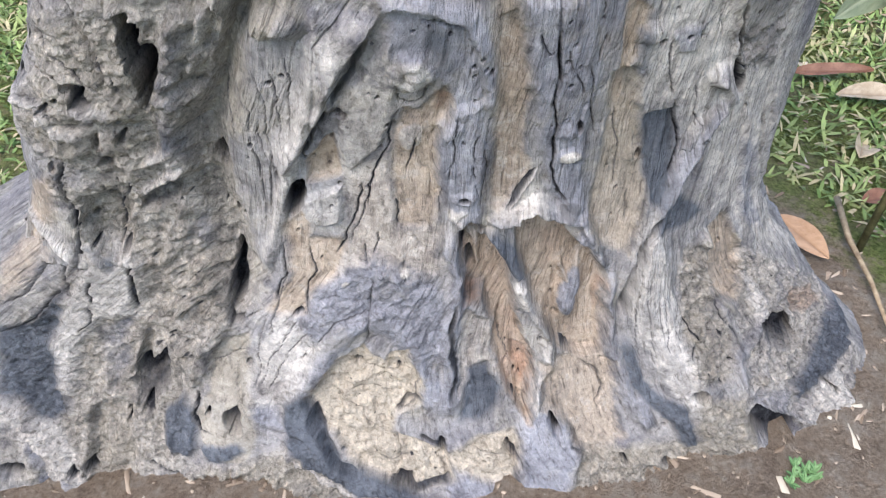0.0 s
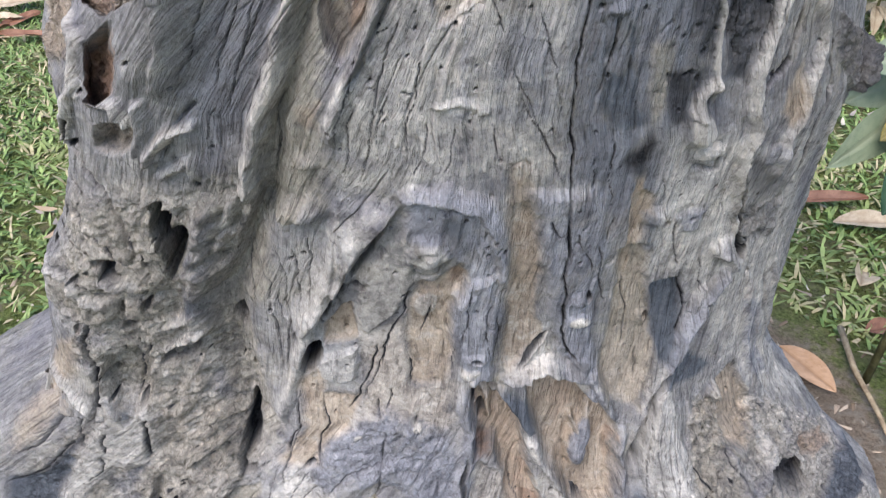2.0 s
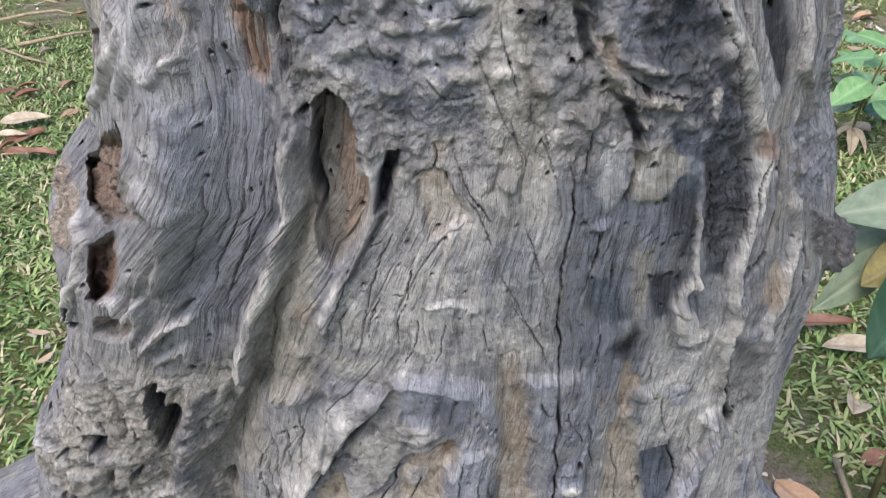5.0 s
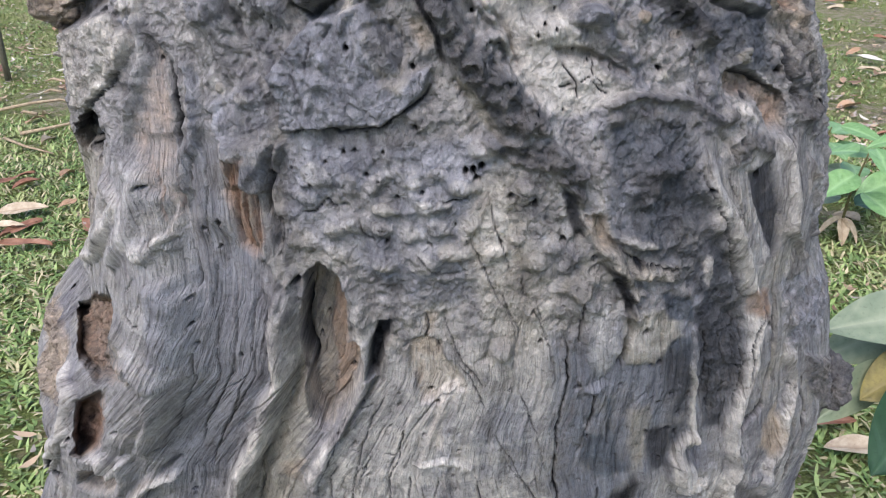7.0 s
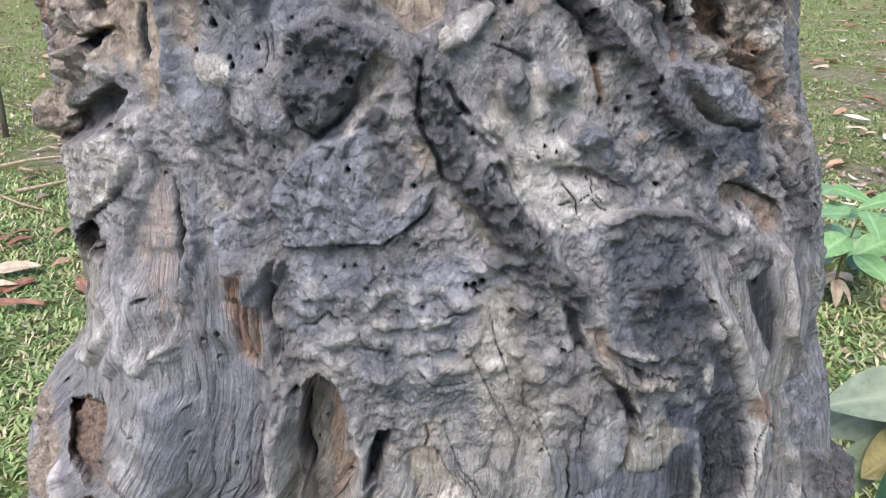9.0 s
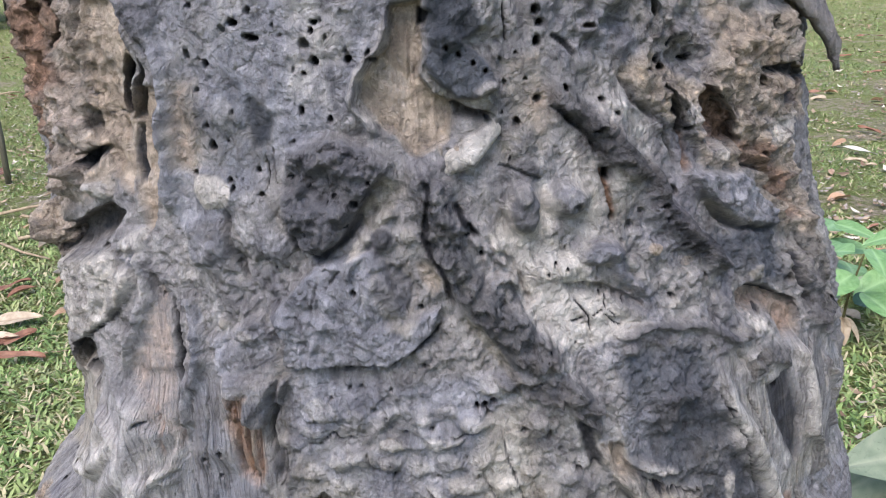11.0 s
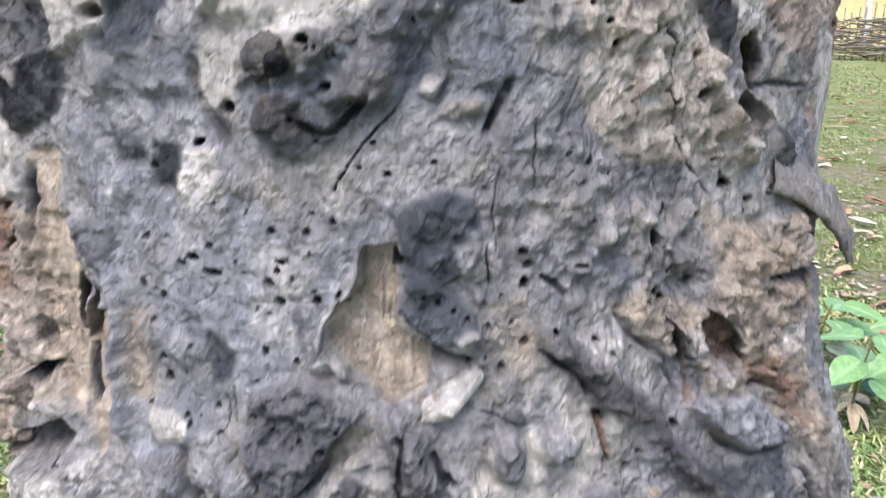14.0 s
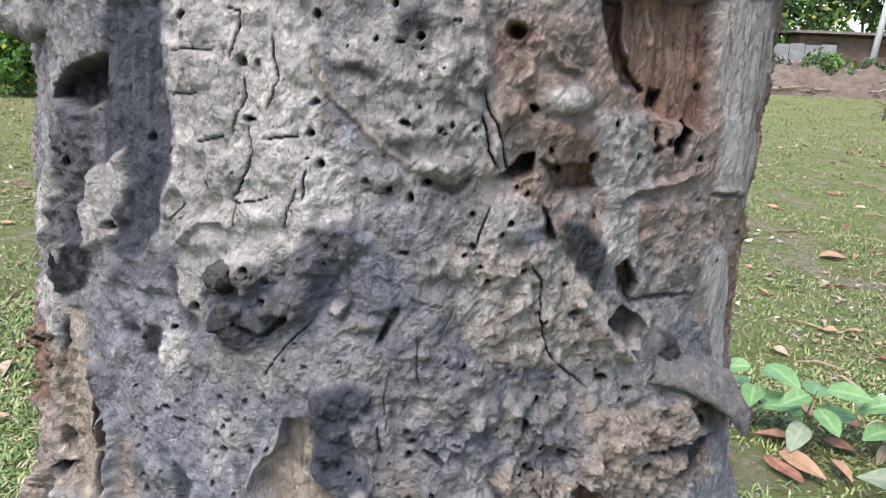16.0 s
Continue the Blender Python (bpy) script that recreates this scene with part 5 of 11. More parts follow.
    f.hole(-0.234, 1.083, 0.0014, 0.0015, 0.006, 0, dark=0.7)
    f.hole(-0.235, 1.106, 0.0010, 0.0013, 0.0075, 0, dark=0.85)
    f.hole(-0.203, 1.160, 0.0010, 0.0012, 0.0075, 0, dark=0.85)
    f.hole(-0.211, 1.140, 0.0010, 0.0012, 0.0075, 0, dark=0.85)
    f.hole(-0.218, 1.156, 0.0010, 0.0012, 0.0075, 0, dark=0.85)
    f.hole(-0.230, 1.185, 0.0009, 0.0011, 0.0075, 0, dark=0.85)
    f.crack([(-0.213, 1.088), (-0.218, 1.043), (-0.213, 0.983)], 0.0007, 0.0039, dark=0.6)
    f.crack([(-0.197, 1.115), (-0.194, 1.064), (-0.204, 1.015), (-0.198, 0.955)], 0.0007, 0.0039, dark=0.6)
    f.crack([(-0.177, 1.103), (-0.176, 1.055), (-0.177, 0.998), (-0.182, 0.927)], 0.0007, 0.0039, dark=0.6)
    f.crack([(-0.161, 1.106), (-0.166, 1.055)], 0.0007, 0.0039, dark=0.6)
    f.crack([(-0.233, 1.06), (-0.235, 1.017), (-0.224, 0.959)], 0.0007, 0.0039, dark=0.6)
    f.crack([(-0.216, 1.128), (-0.219, 1.089)], 0.0007, 0.0039, dark=0.6)
    f.crack([(-0.213, 1.215), (-0.222, 1.187)], 0.0007, 0.0039, dark=0.6)
    f.crack([(-0.204, 1.211), (-0.21, 1.175), (-0.218, 1.144)], 0.0007, 0.0039, dark=0.6)
    f.crack([(-0.234, 1.14), (-0.232, 1.105)], 0.0007, 0.0039, dark=0.6)
    f.crack([(-0.204, 1.042), (-0.201, 0.996), (-0.199, 0.936)], 0.0007, 0.0039, dark=0.6)
    f.crack([(-0.187, 1.034), (-0.177, 0.971), (-0.188, 0.903)], 0.0007, 0.0039, dark=0.6)
    f.crack([(-0.157, 0.963), (-0.166, 0.907)], 0.0007, 0.0039, dark=0.6)
    f.crack([(-0.197, 0.92), (-0.217, 0.878)], 0.0007, 0.0039, dark=0.6)
    f.line([(-0.161, 1.125), (-0.145, 1.089), (-0.146, 1.047), (-0.143, 0.999), (-0.14, 0.951), (-0.155, 0.898), (-0.175, 0.859), (-0.204, 0.741), (-0.214, 0.655)], 0.0078, 0.0255, side=-0.4, pale=0.5, fibre=0.9)
    f.line([(-0.139, 1.104), (-0.139, 1.046), (-0.134, 0.954), (-0.152, 0.886), (-0.18, 0.761)], 0.0117, -0.0132, clay=0.4)
    f.patch([(-0.147, 1.042), (-0.129, 1.034), (-0.103, 0.982), (-0.108, 0.923), (-0.112, 0.802), (-0.18, 0.761), (-0.169, 0.849), (-0.136, 0.966)], 0, 0.0076, clay=0.65, calm=0.6)
    f.patch([(-0.123, 0.922), (-0.104, 0.931), (-0.106, 0.899), (-0.123, 0.904)], 0, 0.0039, tan=0.65)
    f.bump(-0.126, 0.860, 0.0087, 0.0084, 0.0075, 0, 1.5)
    f.crack([(-0.136, 0.941), (-0.151, 0.874), (-0.163, 0.831)], 0.0009, 0.0055, dark=0.4)
    f.line([(-0.268, 0.873), (-0.243, 0.895), (-0.221, 0.901), (-0.215, 0.906)], 0.0045, 0.009, pale=0.4)
    f.line([(-0.27, 0.84), (-0.236, 0.859), (-0.236, 0.832)], 0.0053, 0.009, pale=0.4)
    # slots, with shade painted dark inside them, and torn flakes
    f.patch([(-0.126, 1.124), (-0.117, 1.128), (-0.103, 1.123), (-0.096, 1.114), (-0.089, 1.062), (-0.076, 1.066), (-0.075, 1.046), (-0.083, 0.992), (-0.091, 0.971), (-0.105, 0.983), (-0.129, 1.034), (-0.133, 1.079)], -0.0345, 0.0022, into=1, tan=0.3, clay=0.4, fibre=1)
    f.hole(-0.121, 1.119, 0.0050, 0.0051, 0.0225, 0, dark=0.92)
    f.patch([(-0.107, 1.108), (-0.096, 1.114), (-0.087, 1.062), (-0.074, 1.053), (-0.089, 0.982), (-0.106, 1.038)], 0.0075, 0.0026, red=0.35, tan=0.55)
    f.line([(-0.129, 1.099), (-0.132, 1.061), (-0.121, 1.015)], 0.0022, -0.0072, dark=0.6)
    f.hole(-0.118, 1.045, 0.0011, 0.0015, 0.0075, 0, dark=0.85)
    f.hole(-0.109, 1.069, 0.0011, 0.0014, 0.0075, 0, dark=0.85)
    f.hole(-0.096, 1.012, 0.0012, 0.0016, 0.0075, 0, dark=0.85)
    f.line([(-0.103, 1.127), (-0.082, 1.097), (-0.071, 1.056), (-0.075, 1.024), (-0.076, 0.98), (-0.084, 0.95), (-0.098, 0.88)], 0.0059, 0.012, pale=0.25)
    f.line([(-0.144, 1.122), (-0.139, 1.077), (-0.139, 1.052)], 0.0032, 0.009)
    f.patch([(-0.063, 1.083), (-0.054, 1.084), (-0.054, 1.071), (-0.058, 1.055), (-0.065, 1.034), (-0.072, 1.035), (-0.068, 1.051)], -0.0165, 0.0017, into=1, dark=0.93)
    f.line([(-0.065, 1.035), (-0.072, 1.006), (-0.075, 0.967), (-0.082, 0.948)], 0.0031, -0.009, dark=0.35)
    f.patch([(-0.037, 1.065), (-0.021, 1.071), (-0.011, 1.068), (-0.005, 1.047), (0.004, 1.025), (-0.01, 1.008), (-0.02, 1.004), (-0.036, 1.037)], -0.0067, 0.0021, tan=0.65, fibre=1)
    f.crack([(-0.026, 1.093), (-0.021, 1.08), (-0.023, 1.069), (-0.035, 1.066), (-0.042, 1.059)], 0.0009, 0.0066, dark=0.5, tan=0.4)
    f.crack([(-0.023, 1.069), (-0.013, 1.067), (-0.01, 1.056)], 0.0009, 0.0055, dark=0.6)
    f.patch([(-0.023, 1.093), (-0.018, 1.09), (-0.018, 1.079), (-0.023, 1.077)], 0, 0.0032, tan=0.8)
    f.line([(-0.021, 1.034), (-0.005, 1.006), (0.005, 0.941)], 0.0044, 0, tan=0.45)
    f.line([(-0.012, 0.926), (0.012, 0.933), (0.038, 0.922)], 0.0033, 0.0037, pale=0.65)
    f.line([(-0.004, 1.049), (0.005, 1.026), (0.009, 1.018)], 0.0034, -0.0036, tan=0.5)
    f.patch([(-0.11, 0.823), (-0.08, 0.946), (-0.073, 1.034), (-0.044, 1.049), (0.017, 1.071), (0.07, 1.06), (0.096, 0.964), (0.101, 0.825), (0.039, 0.846), (-0.004, 0.842)], 0, 0.0110, fibre=1, calm=0.9, pale=0.32, tan=0.1)
    f.patch([(-0.11, 0.823), (-0.072, 0.942), (-0.034, 0.942), (-0.043, 0.848)], 0, 0.0099, pale=0.3)
    f.patch([(-0.011, 1.005), (0.015, 0.996), (0.024, 0.913), (0.005, 0.914)], 0, 0.0082, slate=0.5)
    f.patch([(0.031, 1.006), (0.071, 1.017), (0.099, 0.905), (0.061, 0.91)], 0, 0.0082, slate=0.55)
    f.patch([(0.031, 0.97), (0.042, 0.981), (0.056, 0.912), (0.038, 0.912)], 0, 0.0065, slate=0.6)
    f.crack([(-0.079, 1.014), (-0.08, 0.946), (-0.096, 0.871)], 0.0007, 0.0033, dark=0.55)
    f.crack([(-0.054, 1.023), (-0.056, 0.969), (-0.059, 0.912), (-0.078, 0.837)], 0.0007, 0.0033, dark=0.55)
    f.crack([(-0.029, 0.994), (-0.025, 0.941), (-0.038, 0.865)], 0.0007, 0.0033, dark=0.55)
    f.crack([(0.003, 1.051), (0.018, 1.023), (0.034, 0.995)], 0.0007, 0.0033, dark=0.55)
    f.crack([(0.042, 0.981), (0.069, 0.926), (0.088, 0.857), (0.101, 0.825)], 0.0007, 0.0033, dark=0.55)
    f.crack([(0.058, 0.941), (0.079, 0.892), (0.091, 0.842)], 0.0007, 0.0033, dark=0.55)
    f.crack([(0.057, 1.017), (0.083, 0.966), (0.097, 0.907)], 0.0007, 0.0033, dark=0.55)
    f.crack([(0.01, 0.914), (-0.005, 0.85)], 0.0007, 0.0033, dark=0.55)
    f.crack([(-0.048, 0.942), (-0.06, 0.882)], 0.0007, 0.0033, dark=0.55)
    f.crack([(0.038, 0.912), (0.039, 0.864)], 0.0007, 0.0033, dark=0.55)
    f.crack([(-0.009, 1.091), (0.008, 1.05), (0.028, 1.019)], 0.0007, 0.0033, dark=0.55)
    f.crack([(-0.075, 0.927), (-0.093, 0.844)], 0.0007, 0.0033, dark=0.55)
    f.crack([(-0.013, 0.913), (-0.024, 0.866)], 0.0007, 0.0033, dark=0.55)
    f.crack([(-0.039, 0.944), (-0.028, 0.941)], 0.0008, 0.0039, dark=0.8)
    f.crack([(-0.065, 0.949), (-0.058, 0.947)], 0.0008, 0.0039, dark=0.8)
    f.crack([(-0.07, 0.999), (-0.061, 1.001)], 0.0007, 0.0039, dark=0.8)
    f.crack([(-0.031, 0.849), (-0.024, 0.866)], 0.0008, 0.0039, dark=0.8)
    f.crack([(-0.054, 0.924), (-0.05, 0.918)], 0.0008, 0.0039, dark=0.8)
    f.hole(-0.070, 1.005, 0.0009, 0.0012, 0.0067, 0, dark=0.85)
    f.hole(-0.038, 1.002, 0.0009, 0.0012, 0.0067, 0, dark=0.85)
    f.hole(-0.080, 0.946, 0.0009, 0.0014, 0.0067, 0, dark=0.85)
    f.hole(-0.050, 0.912, 0.0010, 0.0015, 0.0067, 0, dark=0.85)
    f.hole(-0.064, 0.956, 0.0009, 0.0014, 0.0067, 0, dark=0.85)
    f.hole(-0.038, 0.978, 0.0009, 0.0013, 0.0067, 0, dark=0.85)
    f.hole(0.020, 0.969, 0.0009, 0.0013, 0.0067, 0, dark=0.85)
    f.hole(0.022, 0.913, 0.0010, 0.0015, 0.0067, 0, dark=0.85)
    f.hole(-0.079, 0.976, 0.0009, 0.0013, 0.0067, 0, dark=0.85)
    f.hole(-0.091, 0.879, 0.0010, 0.0016, 0.0067, 0, dark=0.85)
    f.hole(-0.042, 1.017, 0.0009, 0.0012, 0.0067, 0, dark=0.85)
    f.hole(-0.009, 0.968, 0.0009, 0.0013, 0.0067, 0, dark=0.85)
    f.patch([(0.048, 0.865), (0.063, 0.864), (0.073, 0.826), (0.086, 0.762), (0.058, 0.769)], 0, 0.0075, tan=0.7)
    f.line([(0.05, 0.86), (0.06, 0.865), (0.068, 0.856)], 0.0020, -0.003, tan=0.6)
    # warty plate
    f.patch([(-0.136, 1.218), (0.042, 1.221), (0.03, 1.2), (0.015, 1.187), (0.069, 1.149), (0.08, 1.117), (0.034, 1.111), (0.01, 1.124), (-0.058, 1.12), (-0.085, 1.135), (-0.137, 1.165)], 0.0015, 0.0050, slate=0.85, calm=0.6)
    # pale tone on each wart paints its highlight into the colour
    f.bump(0.009, 1.192, 0.0083, 0.0061, 0.012, 0, 1.5, pale=0.22)
    f.bump(-0.105, 1.197, 0.0105, 0.0088, 0.006, 0, 1.5, pale=0.22)
    f.bump(-0.080, 1.194, 0.0063, 0.0073, 0.0067, 0, 1.5, pale=0.22)
    f.bump(-0.020, 1.179, 0.0088, 0.0067, 0.0075, 0, 1.5, pale=0.22)
    f.bump(-0.057, 1.162, 0.0065, 0.0062, 0.0075, 0, 1.5, pale=0.22)
    f.bump(-0.036, 1.158, 0.0065, 0.0054, 0.006, 0, 1.5, pale=0.22)
    f.bump(-0.013, 1.162, 0.0072, 0.0061, 0.0067, 0, 1.5, pale=0.22)
    f.bump(-0.059, 1.137, 0.0081, 0.0064, 0.0075, 0, 1.5, pale=0.22)
    f.bump(-0.029, 1.137, 0.0096, 0.0080, 0.0083, 0, 1.5, pale=0.22)
    f.bump(-0.079, 1.164, 0.0087, 0.0061, 0.0075, 0, 1.5, pale=0.22)
    f.bump(-0.097, 1.160, 0.0066, 0.0054, 0.006, 0, 1.5, pale=0.22)
    f.bump(-0.030, 1.197, 0.0076, 0.0065, 0.0053, 0, 1.5, pale=0.22)
    f.bump(-0.009, 1.200, 0.0062, 0.0050, 0.0053, 0, 1.5, pale=0.22)
    f.bump(0.026, 1.215, 0.0088, 0.0070, 0.006, 0, 1.5, pale=0.22)
    f.bump(-0.050, 1.211, 0.0083, 0.0071, 0.0045, 0, 1.5, pale=0.22)
    f.bump(-0.128, 1.150, 0.0098, 0.0072, 0.0045, 0, 1.5, pale=0.22)
    f.bump(0.030, 1.145, 0.0073, 0.0063, 0.0053, 0, 1.5, pale=0.22)
    f.bump(0.012, 1.166, 0.0057, 0.0053, 0.0053, 0, 1.5, pale=0.22)
    f.bump(0.060, 1.135, 0.0067, 0.0056, 0.0067, 0, 1.5, pale=0.22)
    f.bump(-0.098, 1.142, 0.0067, 0.0057, 0.0045, 0, 1.5, pale=0.22)
    f.bump(-0.121, 1.182, 0.0086, 0.0038, 0.006, 0, 1.5, pale=0.22)
    f.bump(-0.007, 1.181, 0.0049, 0.0037, 0.006, 0, 1.5, pale=0.22)
    f.bump(-0.054, 1.176, 0.0067, 0.0045, 0.0083, -10, 1.6, pale=0.85)
    f.bump(-0.003, 1.144, 0.0102, 0.0055, 0.006, 0, 1.5, tan=0.3, pale=0.5)
    f.bump(-0.060, 1.135, 0.0059, 0.0036, 0.0045, 0, 1.5, pale=0.4)
    f.bump(0.046, 1.152, 0.0044, 0.0031, 0.0045, 0, 1.5, tan=0.2)
    f.crack([(-0.125, 1.168), (-0.112, 1.172), (-0.101, 1.181), (-0.096, 1.175), (-0.078, 1.179)], 0.0010, 0.0066, dark=0.6)
    f.crack([(-0.152, 1.16), (-0.143, 1.164), (-0.151, 1.132)], 0.0010, 0.0055, dark=0.5)
    f.crack([(-0.036, 1.145), (-0.017, 1.126), (0.01, 1.129)], 0.0008, 0.0055, dark=0.4)
    f.crack([(-0.011, 1.184), (0.006, 1.181), (0.014, 1.184)], 0.0008, 0.0055, dark=0.7)
    f.crack([(-0.074, 1.169), (-0.073, 1.154), (-0.059, 1.152)], 0.0007, 0.0044, dark=0.4)
    f.line([(-0.066, 1.187), (-0.047, 1.2), (-0.033, 1.204)], 0.0042, 0.006, pale=0.3)
    f.hole(0.020, 1.203, 0.0015, 0.0018, 0.012, 0, dark=0.85)
    f.hole(0.026, 1.205, 0.0015, 0.0018, 0.012, 0, dark=0.85)
    f.hole(0.022, 1.198, 0.0015, 0.0018, 0.012, 0, dark=0.85)
    f.hole(0.014, 1.202, 0.0015, 0.0018, 0.012, 0, dark=0.85)
    f.hole(-0.096, 1.206, 0.0009, 0.0011, 0.0075, 0, dark=0.85)
    f.hole(-0.110, 1.191, 0.0009, 0.0011, 0.0075, 0, dark=0.85)
    f.hole(-0.049, 1.215, 0.0009, 0.0010, 0.0075, 0, dark=0.85)
    f.hole(-0.055, 1.152, 0.0009, 0.0012, 0.0075, 0, dark=0.85)
    f.hole(-0.023, 1.189, 0.0009, 0.0011, 0.0075, 0, dark=0.85)
    f.hole(0.034, 1.152, 0.0009, 0.0012, 0.0075, 0, dark=0.85)
    f.hole(0.060, 1.179, 0.0009, 0.0011, 0.0075, 0, dark=0.85)
    f.hole(-0.072, 1.213, 0.0009, 0.0011, 0.0075, 0, dark=0.85)
    f.hole(-0.127, 1.200, 0.0009, 0.0011, 0.0075, 0, dark=0.85)
    f.hole(-0.081, 1.213, 0.0009, 0.0011, 0.0075, 0, dark=0.85)
    f.hole(-0.020, 1.150, 0.0009, 0.0012, 0.0075, 0, dark=0.85)
    f.hole(-0.041, 1.183, 0.0009, 0.0011, 0.0075, 0, dark=0.85)
    f.scatter([(-0.127, 1.212), (0.03, 1.215), (0.015, 1.187), (0.06, 1.149), (0.024, 1.129), (-0.056, 1.131), (-0.084, 1.14), (-0.132, 1.165)], 90, 0.0014, 0.0036, 0.0034, 401)
    f.scatter([(-0.127, 1.212), (0.03, 1.215), (0.015, 1.187), (0.06, 1.149), (0.024, 1.117), (-0.058, 1.12), (-0.084, 1.14), (-0.132, 1.165)], 15, 0.0004, 0.0007, -0.0045, 402, dark=0.8)
    f.patch([(-0.044, 1.118), (-0.012, 1.122), (0.033, 1.116), (0.03, 1.106), (-0.01, 1.1), (-0.039, 1.106)], 0, 0.0046, slate=0.95, dark=0.2)
    f.patch([(0.02, 1.194), (0.051, 1.2), (0.057, 1.156), (0.075, 1.122), (0.079, 1.06), (0.04, 1.067), (0.018, 1.106), (0.003, 1.151)], 0, 0.0067, clay=0.6, pale=0.25, calm=0.6)
    f.crack([(0.029, 1.19), (0.032, 1.161), (0.037, 1.137), (0.043, 1.124)], 0.0007, 0.0028, dark=0.35)
    f.crack([(0.01, 1.164), (0.017, 1.137), (0.03, 1.111), (0.042, 1.097), (0.057, 1.059)], 0.0007, 0.0028, dark=0.35)
    f.crack([(0.05, 1.136), (0.055, 1.111), (0.068, 1.089), (0.082, 1.059), (0.083, 1.039)], 0.0007, 0.0028, dark=0.35)
    f.crack([(-0.008, 1.077), (0.008, 1.05), (0.027, 1.02)], 0.0007, 0.0028, dark=0.35)
    f.crack([(0.036, 1.112), (0.047, 1.088), (0.057, 1.069)], 0.0007, 0.0028, dark=0.35)
    f.crack([(0.065, 1.106), (0.072, 1.084)], 0.0007, 0.0028, dark=0.35)
    f.bump(0.098, 1.114, 0.0107, 0.0097, 0.0135, 0, 1.5, dark=0.2, clay=0.3)
    f.bump(0.077, 1.147, 0.0051, 0.0055, 0.0075, 0, 1.5)
    f.bump(0.090, 1.139, 0.0059, 0.0064, 0.0075, 0, 1.5)
    f.bump(0.084, 1.129, 0.0053, 0.0049, 0.006, 0, 1.5)
    f.hole(0.085, 1.151, 0.0016, 0.0017, 0.009, 0, dark=0.8)
    f.bump(0.043, 1.060, 0.0060, 0.0079, 0.0097, 0, 1.5)
    f.bump(0.057, 1.186, 0.0056, 0.0059, 0.0075, 0, 1.5)
    f.hole(0.064, 1.178, 0.0012, 0.0026, 0.0075, 0, dark=0.8)
    # long cracks and blue-grey stain
    f.patch([(0.088, 1.069), (0.15, 1.087), (0.22, 1.081), (0.246, 0.873), (0.206, 0.879), (0.189, 0.79), (0.156, 0.768), (0.107, 0.82)], 0, 0.0143, slate=0.7, blue=0.3, fibre=0.8)
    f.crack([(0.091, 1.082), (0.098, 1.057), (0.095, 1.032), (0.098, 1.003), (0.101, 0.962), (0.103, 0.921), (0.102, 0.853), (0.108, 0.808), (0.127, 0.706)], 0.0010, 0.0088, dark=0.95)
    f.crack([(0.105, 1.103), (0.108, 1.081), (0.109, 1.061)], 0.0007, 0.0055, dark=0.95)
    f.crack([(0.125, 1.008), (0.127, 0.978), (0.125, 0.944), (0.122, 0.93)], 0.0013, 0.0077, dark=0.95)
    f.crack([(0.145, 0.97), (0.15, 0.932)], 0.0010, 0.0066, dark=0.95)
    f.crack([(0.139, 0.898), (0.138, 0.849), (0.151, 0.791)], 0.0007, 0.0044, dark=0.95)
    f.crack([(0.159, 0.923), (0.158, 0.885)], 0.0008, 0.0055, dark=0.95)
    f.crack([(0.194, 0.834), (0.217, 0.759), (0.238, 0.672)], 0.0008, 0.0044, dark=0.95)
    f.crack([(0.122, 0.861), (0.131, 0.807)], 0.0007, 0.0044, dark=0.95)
    f.bump(0.124, 1.014, 0.0069, 0.0041, 0.006, 0, 1.5)
    f.patch([(0.123, 0.959), (0.156, 0.946), (0.17, 0.892), (0.138, 0.89), (0.123, 0.925)], 0, 0.0048, blue=0.75)
    f.patch([(0.133, 1.004), (0.146, 0.995), (0.155, 0.931), (0.148, 0.939)], 0, 0.0037, blue=0.8)
    f.hole(0.148, 1.011, 0.0011, 0.0015, 0.006, 0, dark=0.85)
    f.hole(0.183, 0.947, 0.0012, 0.0018, 0.006, 0, dark=0.85)
    f.hole(0.198, 0.908, 0.0013, 0.0019, 0.006, 0, dark=0.85)
    f.hole(0.214, 0.968, 0.0012, 0.0017, 0.006, 0, dark=0.85)
    f.hole(0.200, 0.944, 0.0012, 0.0018, 0.006, 0, dark=0.85)
    f.hole(0.149, 0.846, 0.0013, 0.0021, 0.006, 0, dark=0.85)
    f.hole(0.123, 0.891, 0.0013, 0.0019, 0.006, 0, dark=0.85)
    f.hole(0.129, 0.951, 0.0012, 0.0017, 0.006, 0, dark=0.85)
    f.scatter([(0.16, 1.005), (0.217, 1.001), (0.222, 0.898), (0.18, 0.89)], 15, 0.0011, 0.0029, -0.003, 403, dark=0.7)
    f.patch([(0.11, 1.097), (0.137, 1.097), (0.147, 1.05), (0.129, 1.026), (0.113, 1.046)], 0.0023, 0.0041, pale=0.35, slate=0.4)
    f.patch([(0.028, 1.221), (0.065, 1.22), (0.085, 1.219), (0.108, 1.199), (0.104, 1.172), (0.081, 1.2), (0.052, 1.205), (0.039, 1.211)], 0.012, 0.0027, rough=1, dark=0.3)
    f.scatter([(0.031, 1.221), (0.084, 1.219), (0.107, 1.199), (0.097, 1.181), (0.08, 1.2), (0.051, 1.207)], 20, 0.0017, 0.0041, 0.0075, 404)
    f.line([(0.091, 1.186), (0.097, 1.169), (0.1, 1.149)], 0.0033, -0.0048, dark=0.55)
    f.line([(0.103, 1.169), (0.111, 1.153), (0.118, 1.141), (0.131, 1.124), (0.144, 1.103), (0.155, 1.076)], 0.0056, 0.0165, rough=0.7, clay=0.3)
